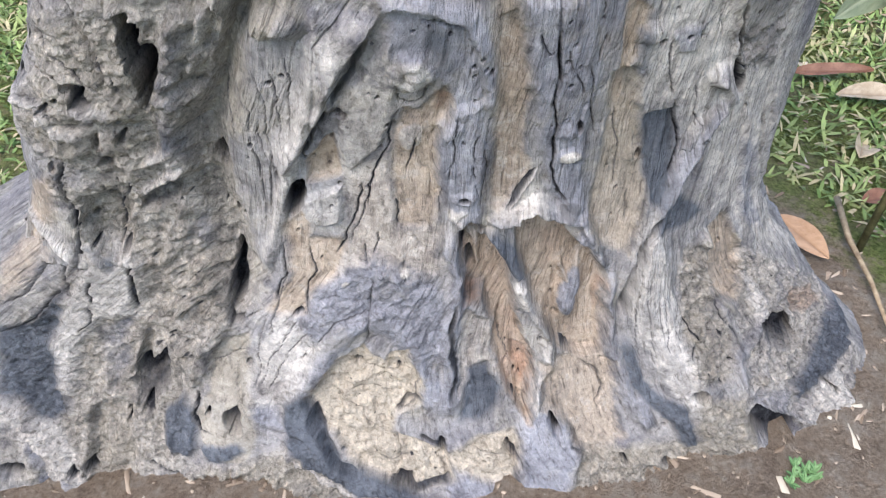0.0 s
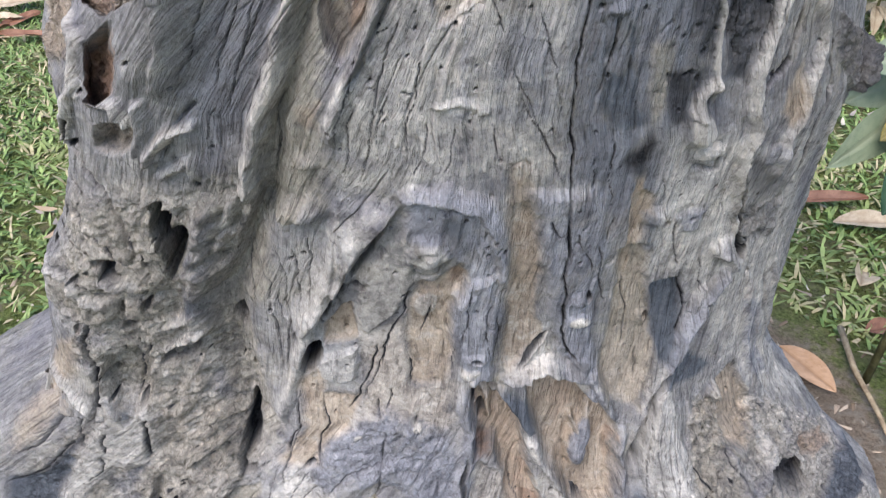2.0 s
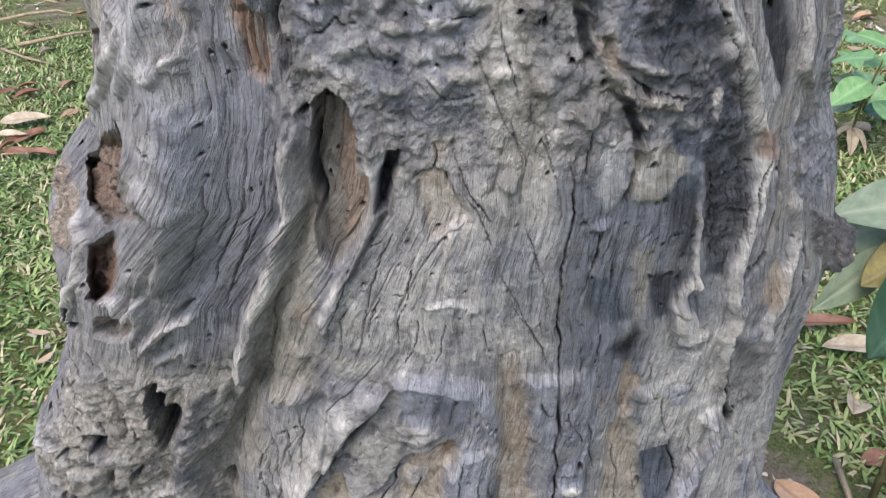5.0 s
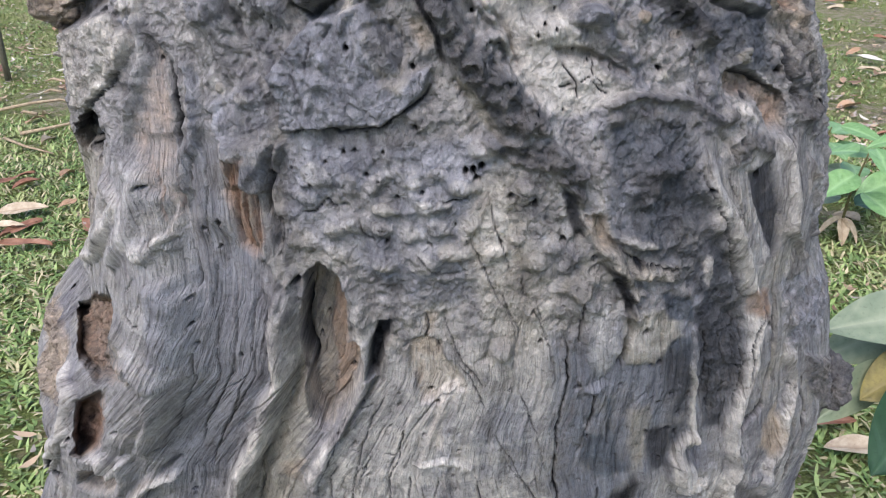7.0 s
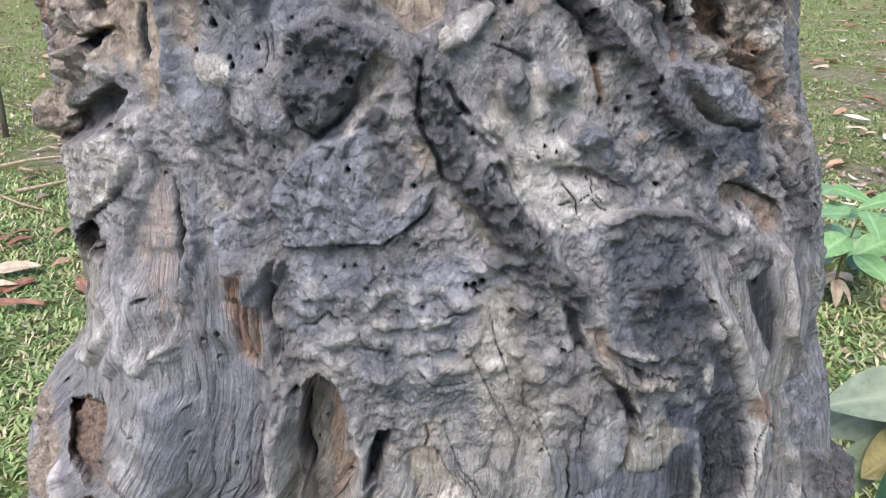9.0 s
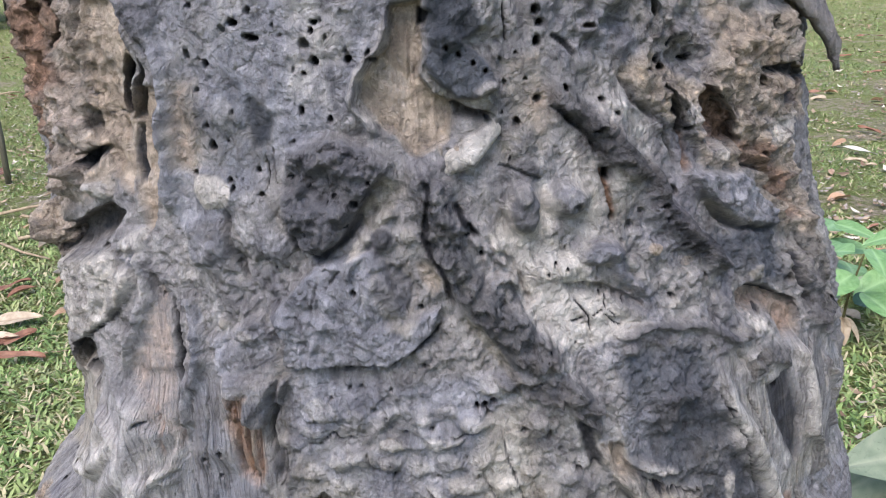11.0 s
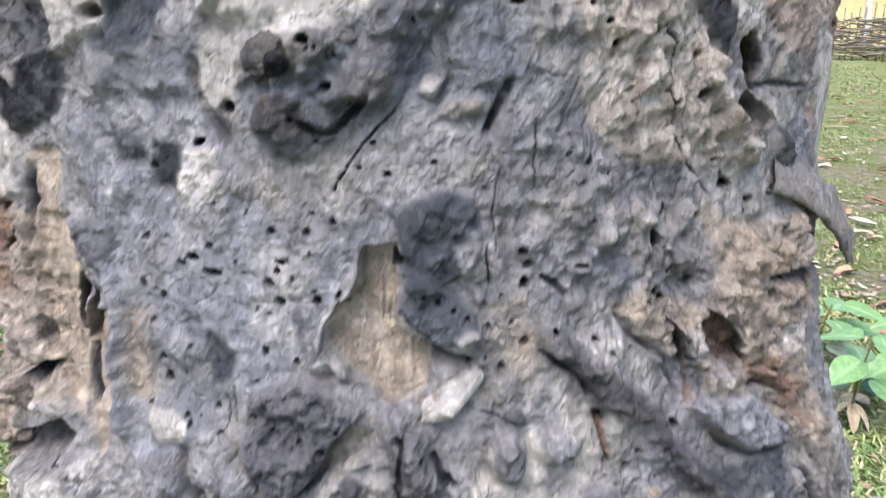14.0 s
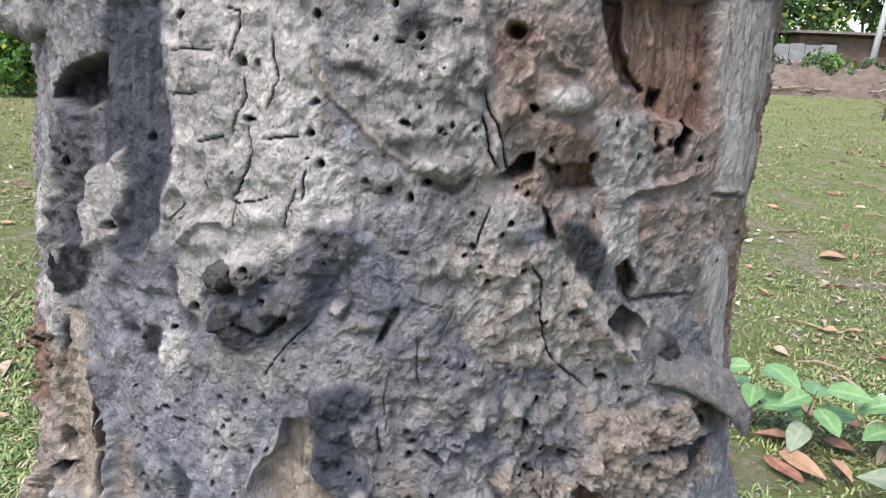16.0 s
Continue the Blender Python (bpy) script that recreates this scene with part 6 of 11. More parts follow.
    f.patch([(0.105, 1.167), (0.121, 1.164), (0.124, 1.152), (0.131, 1.14), (0.115, 1.143), (0.107, 1.155)], -0.0097, 0.0023, tan=0.6, clay=0.5)
    f.line([(0.115, 1.13), (0.129, 1.122), (0.145, 1.096), (0.156, 1.068), (0.15, 1.05), (0.142, 1.029)], 0.0032, -0.0096, dark=0.75)
    f.patch([(0.132, 1.196), (0.194, 1.206), (0.215, 1.182), (0.238, 1.131), (0.265, 1.102), (0.286, 1.037), (0.278, 0.988), (0.252, 0.942), (0.229, 0.989), (0.227, 1.072), (0.205, 1.1), (0.17, 1.122), (0.131, 1.152)], -0.003, 0.0049, blue=0.5, dark=0.2, rough=0.5, zone="char")
    f.patch([(0.125, 1.186), (0.147, 1.188), (0.147, 1.15), (0.131, 1.155)], 0, 0.0037, slate=0.8)
    f.bump(0.150, 1.143, 0.0135, 0.0040, 0.012, -20, 1.5, pale=0.5)
    f.bump(0.228, 1.107, 0.0041, 0.0134, 0.0045, 8, 1.4, pale=0.65)
    f.bump(0.188, 1.191, 0.0095, 0.0060, 0.009, 0, 1.4, rough=0.6)
    f.bump(0.164, 1.184, 0.0094, 0.0136, 0.0075, 0, 1.3, dark=0.4)
    f.bump(0.232, 1.145, 0.0055, 0.0083, 0.0075, 0, 1.4, pale=0.4)
    f.bump(0.152, 1.119, 0.0108, 0.0076, 0.0105, 0, 1.4, rough=0.9, clay=0.4)
    f.bump(0.179, 1.116, 0.0102, 0.0068, 0.0105, 0, 1.4, rough=0.9, clay=0.4)
    f.bump(0.150, 1.104, 0.0063, 0.0061, 0.009, 0, 1.5, rough=0.8)
    f.crack([(0.132, 1.137), (0.161, 1.123), (0.198, 1.116)], 0.0009, 0.0066, dark=0.7)
    f.patch([(0.148, 1.088), (0.197, 1.083), (0.207, 1.053), (0.176, 1.031), (0.15, 1.034)], 0.003, 0.0037, clay=0.75, pale=0.2)
    f.patch([(0.18, 1.097), (0.209, 1.088), (0.222, 1.064), (0.192, 1.071)], 0, 0.0029, blue=0.95)
    f.patch([(0.194, 1.051), (0.219, 1.051), (0.218, 1.02), (0.194, 1.021)], 0, 0.0030, blue=0.7)
    f.patch([(0.182, 1.036), (0.219, 1.039), (0.232, 0.885), (0.209, 0.892), (0.201, 0.972)], 0, 0.0057, dark=0.45, blue=0.5)
    f.patch([(0.221, 1.074), (0.284, 1.07), (0.283, 0.993), (0.265, 0.926), (0.243, 0.933)], -0.0023, 0.0038, dark=0.4, blue=0.4, fibre=0.8)
    f.crack([(0.237, 1.054), (0.242, 0.971)], 0.0008, 0.0044, dark=0.85)
    f.crack([(0.255, 1.057), (0.264, 0.997)], 0.0008, 0.0044, dark=0.85)
    f.crack([(0.278, 1.057), (0.271, 1.002)], 0.0008, 0.0044, dark=0.85)
    f.crack([(0.244, 1.019), (0.252, 0.943)], 0.0008, 0.0044, dark=0.85)
    f.patch([(0.161, 0.979), (0.181, 0.983), (0.192, 0.917), (0.175, 0.89)], 0, 0.0038, clay=0.6)
    f.patch([(0.183, 0.947), (0.21, 0.951), (0.209, 0.893), (0.192, 0.888)], 0, 0.0030, dark=0.55, blue=0.4)
    f.patch([(0.205, 0.963), (0.224, 0.96), (0.22, 0.929)], 0, 0.0038, pale=0.4)
    f.line([(0.218, 1.029), (0.227, 0.969), (0.234, 0.905)], 0.0028, 0.006, pale=0.6)
    f.bump(0.220, 0.885, 0.0126, 0.0194, 0.021, 0, 1.5, pale=0.75)
    f.line([(0.234, 0.939), (0.219, 0.919), (0.214, 0.898)], 0.0065, 0.0105, pale=0.6)
    f.line([(0.226, 0.83), (0.252, 0.826), (0.255, 0.843)], 0.0033, -0.0072, dark=0.5)
    f.hole(0.260, 0.798, 0.0029, 0.0027, 0.009, 0, dark=0.8)
    f.patch([(0.15, 0.853), (0.175, 0.889), (0.181, 0.871), (0.172, 0.828)], 0, 0.0052, dark=0.75)
    f.line([(0.17, 0.84), (0.181, 0.773), (0.203, 0.65)], 0.0063, -0.0036, tan=0.75)
    f.patch([(0.189, 0.787), (0.204, 0.793), (0.208, 0.757), (0.198, 0.758)], 0, 0.0057, blue=0.8)
    f.patch([(0.175, 0.89), (0.434, 0.814), (0.483, 0.57), (0.245, 0.652)], 0, 0.0143, pale=0.35, fibre=0.9)
    f.patch([(0.197, 0.777), (0.303, 0.766), (0.35, 0.645), (0.245, 0.652)], 0, 0.0122, pale=0.4, fibre=0.9)
    f.bump(0.316, 0.692, 0.0125, 0.0148, 0.009, 0, 1.5, pale=0.3)
    # twisted cords of the right-hand flank
    f.patch([(0.208, 1.212), (0.439, 1.186), (0.463, 0.967), (0.519, 0.71), (0.344, 0.685), (0.273, 0.935), (0.29, 1.016)], 0, 0.0048, fibre=0.95, calm=0.6)
    f.line([(0.22, 1.211), (0.23, 1.171), (0.274, 1.105), (0.301, 1.059), (0.294, 1.012), (0.276, 0.933), (0.287, 0.814), (0.344, 0.685)], 0.0078, 0.0128, pale=0.5)
    f.line([(0.335, 1.091), (0.337, 1.049), (0.332, 0.999), (0.321, 0.933), (0.284, 0.9), (0.293, 0.815), (0.324, 0.724)], 0.0040, -0.0162, dark=0.9)
    f.patch([(0.279, 1.175), (0.319, 1.178), (0.332, 1.137), (0.332, 1.091), (0.303, 1.119), (0.282, 1.15)], -0.006, 0.0033, dark=0.55, blue=0.3)
    f.bump(0.268, 1.194, 0.0114, 0.0087, 0.0135, 0, 1.5, dark=0.4, rough=0.6)
    f.patch([(0.244, 1.209), (0.261, 1.185), (0.26, 1.196)], -0.006, 0.0031, clay=0.4)
    f.line([(0.334, 1.199), (0.343, 1.158), (0.348, 1.117), (0.39, 1.084)], 0.0055, 0.0135, pale=0.5)
    f.line([(0.369, 1.196), (0.352, 1.157), (0.358, 1.111), (0.394, 1.082)], 0.0026, -0.0132, dark=0.85)
    f.line([(0.396, 1.167), (0.422, 1.121), (0.45, 1.078)], 0.0036, 0.0105, rough=0.5)
    f.line([(0.355, 1.004), (0.37, 0.951), (0.353, 0.898), (0.338, 0.843), (0.352, 0.78)], 0.0074, 0.0112, pale=0.5)
    f.patch([(0.343, 0.93), (0.353, 0.884), (0.336, 0.858), (0.318, 0.879)], 0, 0.0043, tan=0.75)
    f.line([(0.399, 0.971), (0.403, 0.89), (0.393, 0.847), (0.406, 0.79), (0.411, 0.729)], 0.0034, -0.0114, dark=0.8)
    f.line([(0.443, 0.86), (0.478, 0.777), (0.577, 0.641)], 0.0064, 0.009, pale=0.35)
    f.patch([(0.286, 1.08), (0.327, 1.063), (0.326, 1.034), (0.289, 1.053)], 0, 0.0026, red=0.5)
    f.bump(0.383, 1.073, 0.0121, 0.0112, 0.0105, 0, 1.4, dark=0.25, rough=0.5)
    f.patch([(0.355, 1.065), (0.53, 1.011), (0.462, 0.966), (0.37, 0.988), (0.35, 1.028)], 0.0015, 0.0040, rough=0.5, slate=0.4)
    f.patch([(0.41, 0.961), (0.511, 0.907), (0.476, 0.884), (0.487, 0.846), (0.417, 0.914)], 0.009, 0.0040, dark=0.35, rough=0.8)
    f.patch([(0.291, 0.835), (0.403, 0.763), (0.395, 0.715), (0.362, 0.694)], 0, 0.0055, dark=0.35)
    f.bump(0.331, 0.824, 0.0158, 0.0121, 0.006, 0, 1.5, slate=0.5)
    f.crack([(0.226, 1.167), (0.252, 1.118), (0.284, 1.063)], 0.0007, 0.0044, dark=0.6)
    f.crack([(0.248, 1.186), (0.267, 1.14), (0.28, 1.1)], 0.0007, 0.0044, dark=0.6)
    f.crack([(0.285, 1.048), (0.281, 1), (0.272, 0.946)], 0.0007, 0.0044, dark=0.6)
    f.crack([(0.309, 1.073), (0.292, 1.029), (0.284, 0.974)], 0.0007, 0.0044, dark=0.6)
    f.crack([(0.378, 1.055), (0.358, 1.017), (0.355, 1.005)], 0.0007, 0.0044, dark=0.6)
    f.crack([(0.383, 0.744), (0.442, 0.643)], 0.0009, 0.0044, dark=0.6)
    f.crack([(0.216, 1.19), (0.227, 1.163)], 0.0007, 0.0044, dark=0.6)


def carve_shoulder(f):
    """The upper waist: rotten edge, bored field, plate, torn opening, basin and cords."""
    # rotten edge and tan strip
    f.patch([(-0.47, 1.434), (-0.325, 1.437), (-0.342, 1.41), (-0.321, 1.388), (-0.402, 1.363), (-0.381, 1.334), (-0.43, 1.36), (-0.475, 1.38)], 0, 0.0060, red=0.7, tan=0.35, rough=1)
    f.patch([(-0.335, 1.437), (-0.316, 1.437), (-0.32, 1.418), (-0.34, 1.409), (-0.315, 1.424)], -0.018, 0.0021, into=1, dark=0.7)
    f.patch([(-0.316, 1.437), (-0.28, 1.438), (-0.294, 1.371), (-0.297, 1.337), (-0.365, 1.289), (-0.402, 1.254), (-0.365, 1.329), (-0.406, 1.362), (-0.323, 1.404)], 0.0012, 0.0035, tan=0.65, red=0.15, pale=0.25, rough=0.8)
    f.scatter([(-0.376, 1.415), (-0.674, 1.415), (-0.294, 1.371), (-0.299, 1.338), (-0.365, 1.289), (-0.363, 1.271), (-0.402, 1.363)], 34, 0.0028, 0.0064, 0.0096, 501)
    f.scatter([(-0.395, 1.429), (-0.674, 1.415), (-0.294, 1.371), (-0.299, 1.338), (-0.365, 1.289), (-0.363, 1.271), (-0.402, 1.363)], 12, 0.0011, 0.0024, -0.0084, 502, dark=0.7, red=0.3)
    f.patch([(-0.291, 1.376), (-0.29, 1.364), (-0.285, 1.355), (-0.293, 1.363)], -0.0156, 0.0018, into=1, dark=0.75)
    f.patch([(-0.31, 1.345), (-0.275, 1.352), (-0.286, 1.341), (-0.3, 1.337)], -0.0156, 0.0017, into=1, dark=0.75)
    f.bump(-0.285, 1.327, 0.0080, 0.0051, 0.0096, 0, 1.6, pale=0.55)
    f.bump(-0.338, 1.331, 0.0109, 0.0121, 0.0096, 0, 1.4)
    f.bump(-0.329, 1.356, 0.0093, 0.0073, 0.0072, 0, 1.5, pale=0.4)
    f.patch([(-0.387, 1.283), (-0.324, 1.302), (-0.278, 1.318), (-0.26, 1.315), (-0.272, 1.302), (-0.317, 1.286), (-0.381, 1.271)], -0.0192, 0.0027, into=1, dark=0.5, tan=0.3)
    f.patch([(-0.391, 1.264), (-0.377, 1.286), (-0.383, 1.27), (-0.401, 1.253)], 0.0108, 0.0033, tan=0.85)
    f.patch([(-0.282, 1.438), (-0.236, 1.438), (-0.233, 1.42), (-0.227, 1.404), (-0.248, 1.373), (-0.246, 1.347), (-0.245, 1.327), (-0.275, 1.339), (-0.291, 1.36), (-0.292, 1.388)], -0.0048, 0.0024, tan=0.8, clay=0.3, calm=0.9)
    f.patch([(-0.228, 1.39), (-0.198, 1.39), (-0.213, 1.35), (-0.229, 1.308), (-0.235, 1.302), (-0.243, 1.34)], -0.006, 0.0017, tan=0.75, clay=0.3, calm=0.9)
    f.patch([(-0.235, 1.407), (-0.226, 1.404), (-0.237, 1.376), (-0.25, 1.372), (-0.249, 1.39)], -0.0156, 0.0013, into=1, dark=0.8)
    f.patch([(-0.216, 1.406), (-0.215, 1.396), (-0.228, 1.373), (-0.236, 1.372)], -0.0132, 0.0017, into=1, dark=0.5, tan=0.4)
    f.line([(-0.235, 1.37), (-0.241, 1.35), (-0.239, 1.33)], 0.0017, -0.0067, dark=0.6)
    f.crack([(-0.292, 1.388), (-0.282, 1.373), (-0.248, 1.373)], 0.0007, 0.0036, dark=0.4)
    f.line([(-0.196, 1.42), (-0.192, 1.399), (-0.198, 1.376), (-0.202, 1.344), (-0.211, 1.316)], 0.0049, 0.012, slate=0.6, calm=0.6)
    f.patch([(-0.237, 1.438), (-0.192, 1.438), (-0.196, 1.414), (-0.22, 1.419)], 0.0084, 0.0028, slate=0.6, dark=0.3, rough=0.6)
    f.bump(-0.204, 1.423, 0.0068, 0.0068, 0.006, 0, 1.5, rough=0.6)
    f.patch([(-0.402, 1.253), (-0.361, 1.274), (-0.247, 1.297), (-0.251, 1.275), (-0.27, 1.259), (-0.326, 1.229), (-0.377, 1.22), (-0.372, 1.254)], 0.0084, 0.0025, pale=0.5, clay=0.45, rough=0.35)
    f.patch([(-0.263, 1.291), (-0.24, 1.296), (-0.244, 1.282), (-0.258, 1.283)], -0.0036, 0.0021, slate=0.7)
    f.patch([(-0.31, 1.269), (-0.279, 1.276), (-0.289, 1.268), (-0.313, 1.263)], 0, 0.0021, slate=0.6)
    f.crack([(-0.378, 1.22), (-0.394, 1.195), (-0.289, 1.248), (-0.261, 1.264)], 0.0009, 0.0072, dark=0.65)
    f.crack([(-0.346, 1.276), (-0.315, 1.261), (-0.299, 1.255)], 0.0007, 0.0045, dark=0.4)
    f.hole(-0.279, 1.294, 0.0042, 0.0020, 0.012, -30, dark=0.6)
    f.line([(-0.263, 1.295), (-0.237, 1.303), (-0.246, 1.285)], 0.0031, 0.0084, pale=0.4)
    f.patch([(-0.379, 1.207), (-0.327, 1.228), (-0.312, 1.224), (-0.312, 1.212), (-0.338, 1.207), (-0.38, 1.186)], -0.0252, 0.0015, into=1, dark=0.93)
    f.patch([(-0.443, 1.162), (-0.33, 1.204), (-0.443, 1.104), (-0.446, 1.075), (-0.658, 0.971)], -0.0072, 0.0033, clay=0.7)
    f.patch([(-0.242, 1.268), (-0.232, 1.279), (-0.223, 1.268), (-0.229, 1.225), (-0.238, 1.178), (-0.256, 1.185), (-0.274, 1.216), (-0.253, 1.245)], -0.0042, 0.0042, red=0.26, pale=0.2, fibre=1, calm=0.8)
    f.line([(-0.219, 1.268), (-0.221, 1.239), (-0.227, 1.203), (-0.239, 1.162)], 0.0025, -0.0096, dark=0.75)
    f.line([(-0.207, 1.269), (-0.2, 1.243), (-0.215, 1.203)], 0.0034, 0.0084, slate=0.6)
    f.line([(-0.237, 1.296), (-0.245, 1.263), (-0.27, 1.232), (-0.285, 1.207)], 0.0031, 0.0084, slate=0.4, pale=0.3)
    # bored blue-grey field, shade painted dark in its holes
    f.patch([(-0.19, 1.438), (-0.029, 1.437), (-0.032, 1.393), (-0.071, 1.364), (-0.114, 1.347), (-0.158, 1.312), (-0.207, 1.309), (-0.193, 1.378)], 0, 0.0063, slate=0.75, calm=0.75)
    f.patch([(-0.142, 1.4), (-0.102, 1.394), (-0.114, 1.347), (-0.15, 1.337), (-0.168, 1.364)], 0, 0.0063, blue=0.35)
    f.patch([(-0.086, 1.438), (-0.037, 1.437), (-0.051, 1.373), (-0.086, 1.388)], 0, 0.0048, pale=0.25)
    f.patch([(-0.067, 1.405), (-0.032, 1.406), (-0.037, 1.379), (-0.058, 1.379)], 0, 0.0042, slate=0.4)
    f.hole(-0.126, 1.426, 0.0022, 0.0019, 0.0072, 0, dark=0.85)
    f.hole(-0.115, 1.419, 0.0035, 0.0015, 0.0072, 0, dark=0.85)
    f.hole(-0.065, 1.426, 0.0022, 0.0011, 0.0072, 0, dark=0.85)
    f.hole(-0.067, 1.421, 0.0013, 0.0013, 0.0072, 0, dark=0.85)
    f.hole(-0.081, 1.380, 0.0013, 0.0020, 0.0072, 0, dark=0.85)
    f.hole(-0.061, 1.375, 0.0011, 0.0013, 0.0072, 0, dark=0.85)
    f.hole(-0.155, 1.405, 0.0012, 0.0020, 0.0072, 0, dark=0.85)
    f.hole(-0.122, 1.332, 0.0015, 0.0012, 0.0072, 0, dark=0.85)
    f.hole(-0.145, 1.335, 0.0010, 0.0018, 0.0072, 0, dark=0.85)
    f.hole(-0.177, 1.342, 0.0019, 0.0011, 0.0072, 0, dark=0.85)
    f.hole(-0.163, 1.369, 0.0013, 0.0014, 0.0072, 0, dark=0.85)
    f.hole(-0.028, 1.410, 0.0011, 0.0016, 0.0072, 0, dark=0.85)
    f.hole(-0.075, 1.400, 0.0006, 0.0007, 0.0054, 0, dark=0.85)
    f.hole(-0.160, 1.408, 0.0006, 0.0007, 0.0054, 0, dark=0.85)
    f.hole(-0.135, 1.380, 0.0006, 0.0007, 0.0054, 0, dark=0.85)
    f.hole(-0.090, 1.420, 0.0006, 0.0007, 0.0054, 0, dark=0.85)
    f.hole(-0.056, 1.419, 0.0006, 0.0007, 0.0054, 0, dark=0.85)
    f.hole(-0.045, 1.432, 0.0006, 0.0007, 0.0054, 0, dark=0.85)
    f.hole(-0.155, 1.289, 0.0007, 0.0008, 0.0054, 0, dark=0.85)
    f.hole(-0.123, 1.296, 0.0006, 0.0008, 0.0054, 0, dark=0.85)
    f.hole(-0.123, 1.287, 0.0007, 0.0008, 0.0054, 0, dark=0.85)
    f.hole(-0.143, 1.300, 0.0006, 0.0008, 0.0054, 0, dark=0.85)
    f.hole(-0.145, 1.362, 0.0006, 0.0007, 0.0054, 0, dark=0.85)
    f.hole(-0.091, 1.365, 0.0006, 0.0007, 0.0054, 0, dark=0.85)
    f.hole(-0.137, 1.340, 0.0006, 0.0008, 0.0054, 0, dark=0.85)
    f.bump(-0.058, 1.418, 0.0077, 0.0071, 0.0036, 0, 1.4, pale=0.3)
    f.bump(-0.077, 1.409, 0.0060, 0.0030, 0.003, 0, 1.5)
    f.patch([(-0.122, 1.389), (-0.105, 1.379), (-0.109, 1.362), (-0.125, 1.356), (-0.127, 1.372)], -0.0018, 0.0019, blue=0.7, dark=0.35)
    f.crack([(-0.115, 1.356), (-0.118, 1.334)], 0.0007, 0.0036, dark=0.7)
    f.crack([(-0.109, 1.36), (-0.112, 1.338)], 0.0007, 0.0036, dark=0.5)
    f.patch([(-0.185, 1.393), (-0.165, 1.396), (-0.169, 1.364), (-0.178, 1.341), (-0.195, 1.346), (-0.193, 1.371)], 0, 0.0039, clay=0.55, red=0.18)
    f.bump(-0.164, 1.333, 0.0117, 0.0102, 0.0096, 0, 1.4, pale=0.85)
    f.bump(-0.173, 1.381, 0.0063, 0.0097, 0.0048, 0, 1.5)
    f.bump(-0.145, 1.378, 0.0081, 0.0096, 0.006, 0, 1.5, pale=0.2)
    f.bump(-0.175, 1.302, 0.0132, 0.0163, 0.0132, 0, 1.5, slate=0.5, dark=0.22)
    f.bump(-0.131, 1.315, 0.0123, 0.0193, 0.0108, 0, 1.4, slate=0.5, pale=0.2)
    f.bump(-0.116, 1.302, 0.0084, 0.0118, 0.0072, 0, 1.5, slate=0.4)
    f.line([(-0.156, 1.319), (-0.156, 1.299), (-0.15, 1.277)], 0.0030, -0.0067, dark=0.35)
    f.patch([(-0.096, 1.357), (-0.063, 1.368), (-0.035, 1.361), (-0.02, 1.352), (-0.036, 1.335), (-0.057, 1.315), (-0.084, 1.297), (-0.102, 1.302), (-0.107, 1.322), (-0.104, 1.341)], 0.0084, 0.0031, slate=0.6, dark=0.35, rough=0.9)
    f.bump(-0.076, 1.320, 0.0124, 0.0132, 0.0096, 0, 1.5)
    f.bump(-0.054, 1.354, 0.0108, 0.0087, 0.0072, 0, 1.4)
    f.bump(-0.027, 1.350, 0.0067, 0.0094, 0.0072, 0, 1.4)
    f.bump(-0.084, 1.343, 0.0081, 0.0072, 0.006, 0, 1.5)
    f.scatter([(-0.096, 1.357), (-0.035, 1.361), (-0.021, 1.352), (-0.057, 1.315), (-0.082, 1.298), (-0.103, 1.323)], 30, 0.0013, 0.0028, 0.0042, 503)
    f.scatter([(-0.096, 1.357), (-0.035, 1.361), (-0.021, 1.352), (-0.057, 1.315), (-0.082, 1.298), (-0.103, 1.323)], 10, 0.0007, 0.0014, -0.006, 504, dark=0.9)
    # shadow round the rough burl, painted as a dark groove
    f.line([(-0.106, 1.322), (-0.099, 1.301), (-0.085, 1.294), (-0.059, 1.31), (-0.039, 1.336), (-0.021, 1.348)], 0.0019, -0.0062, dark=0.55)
    f.crack([(-0.07, 1.359), (-0.055, 1.361), (-0.04, 1.353)], 0.0007, 0.0045, dark=0.6)
    f.line([(-0.021, 1.325), (-0.043, 1.315), (-0.048, 1.306), (-0.057, 1.296), (-0.065, 1.285)], 0.0029, 0.0084, pale=0.55, clay=0.2)
    f.line([(-0.018, 1.345), (-0.04, 1.321), (-0.048, 1.31)], 0.0071, -0.0058, clay=0.5)
    f.bump(-0.034, 1.308, 0.0057, 0.0061, 0.0096, 0, 1.6, dark=0.5, slate=0.3)
    f.bump(-0.014, 1.310, 0.0044, 0.0047, 0.0072, 0, 1.5, clay=0.3)
    # stepped plate
    f.patch([(-0.134, 1.226), (-0.125, 1.243), (-0.132, 1.258), (-0.087, 1.292), (-0.039, 1.304), (-0.025, 1.262), (0.001, 1.267), (-0.011, 1.251), (-0.031, 1.238), (-0.046, 1.231), (-0.087, 1.228)], 0.0102, 0.0011, slate=0.85, calm=0.4)
    f.crack([(-0.136, 1.222), (-0.103, 1.228), (-0.079, 1.224), (-0.047, 1.229), (-0.028, 1.239), (-0.009, 1.249), (0.002, 1.262)], 0.0012, 0.0063, dark=0.7)
    f.patch([(-0.043, 1.291), (-0.018, 1.292), (-0.014, 1.275), (-0.025, 1.259), (-0.042, 1.257), (-0.044, 1.275)], -0.0072, 0.0026, clay=0.5, slate=0.4)
    f.bump(-0.031, 1.278, 0.0096, 0.0142, 0.006, 0, 1.5, slate=0.6, dark=0.3)
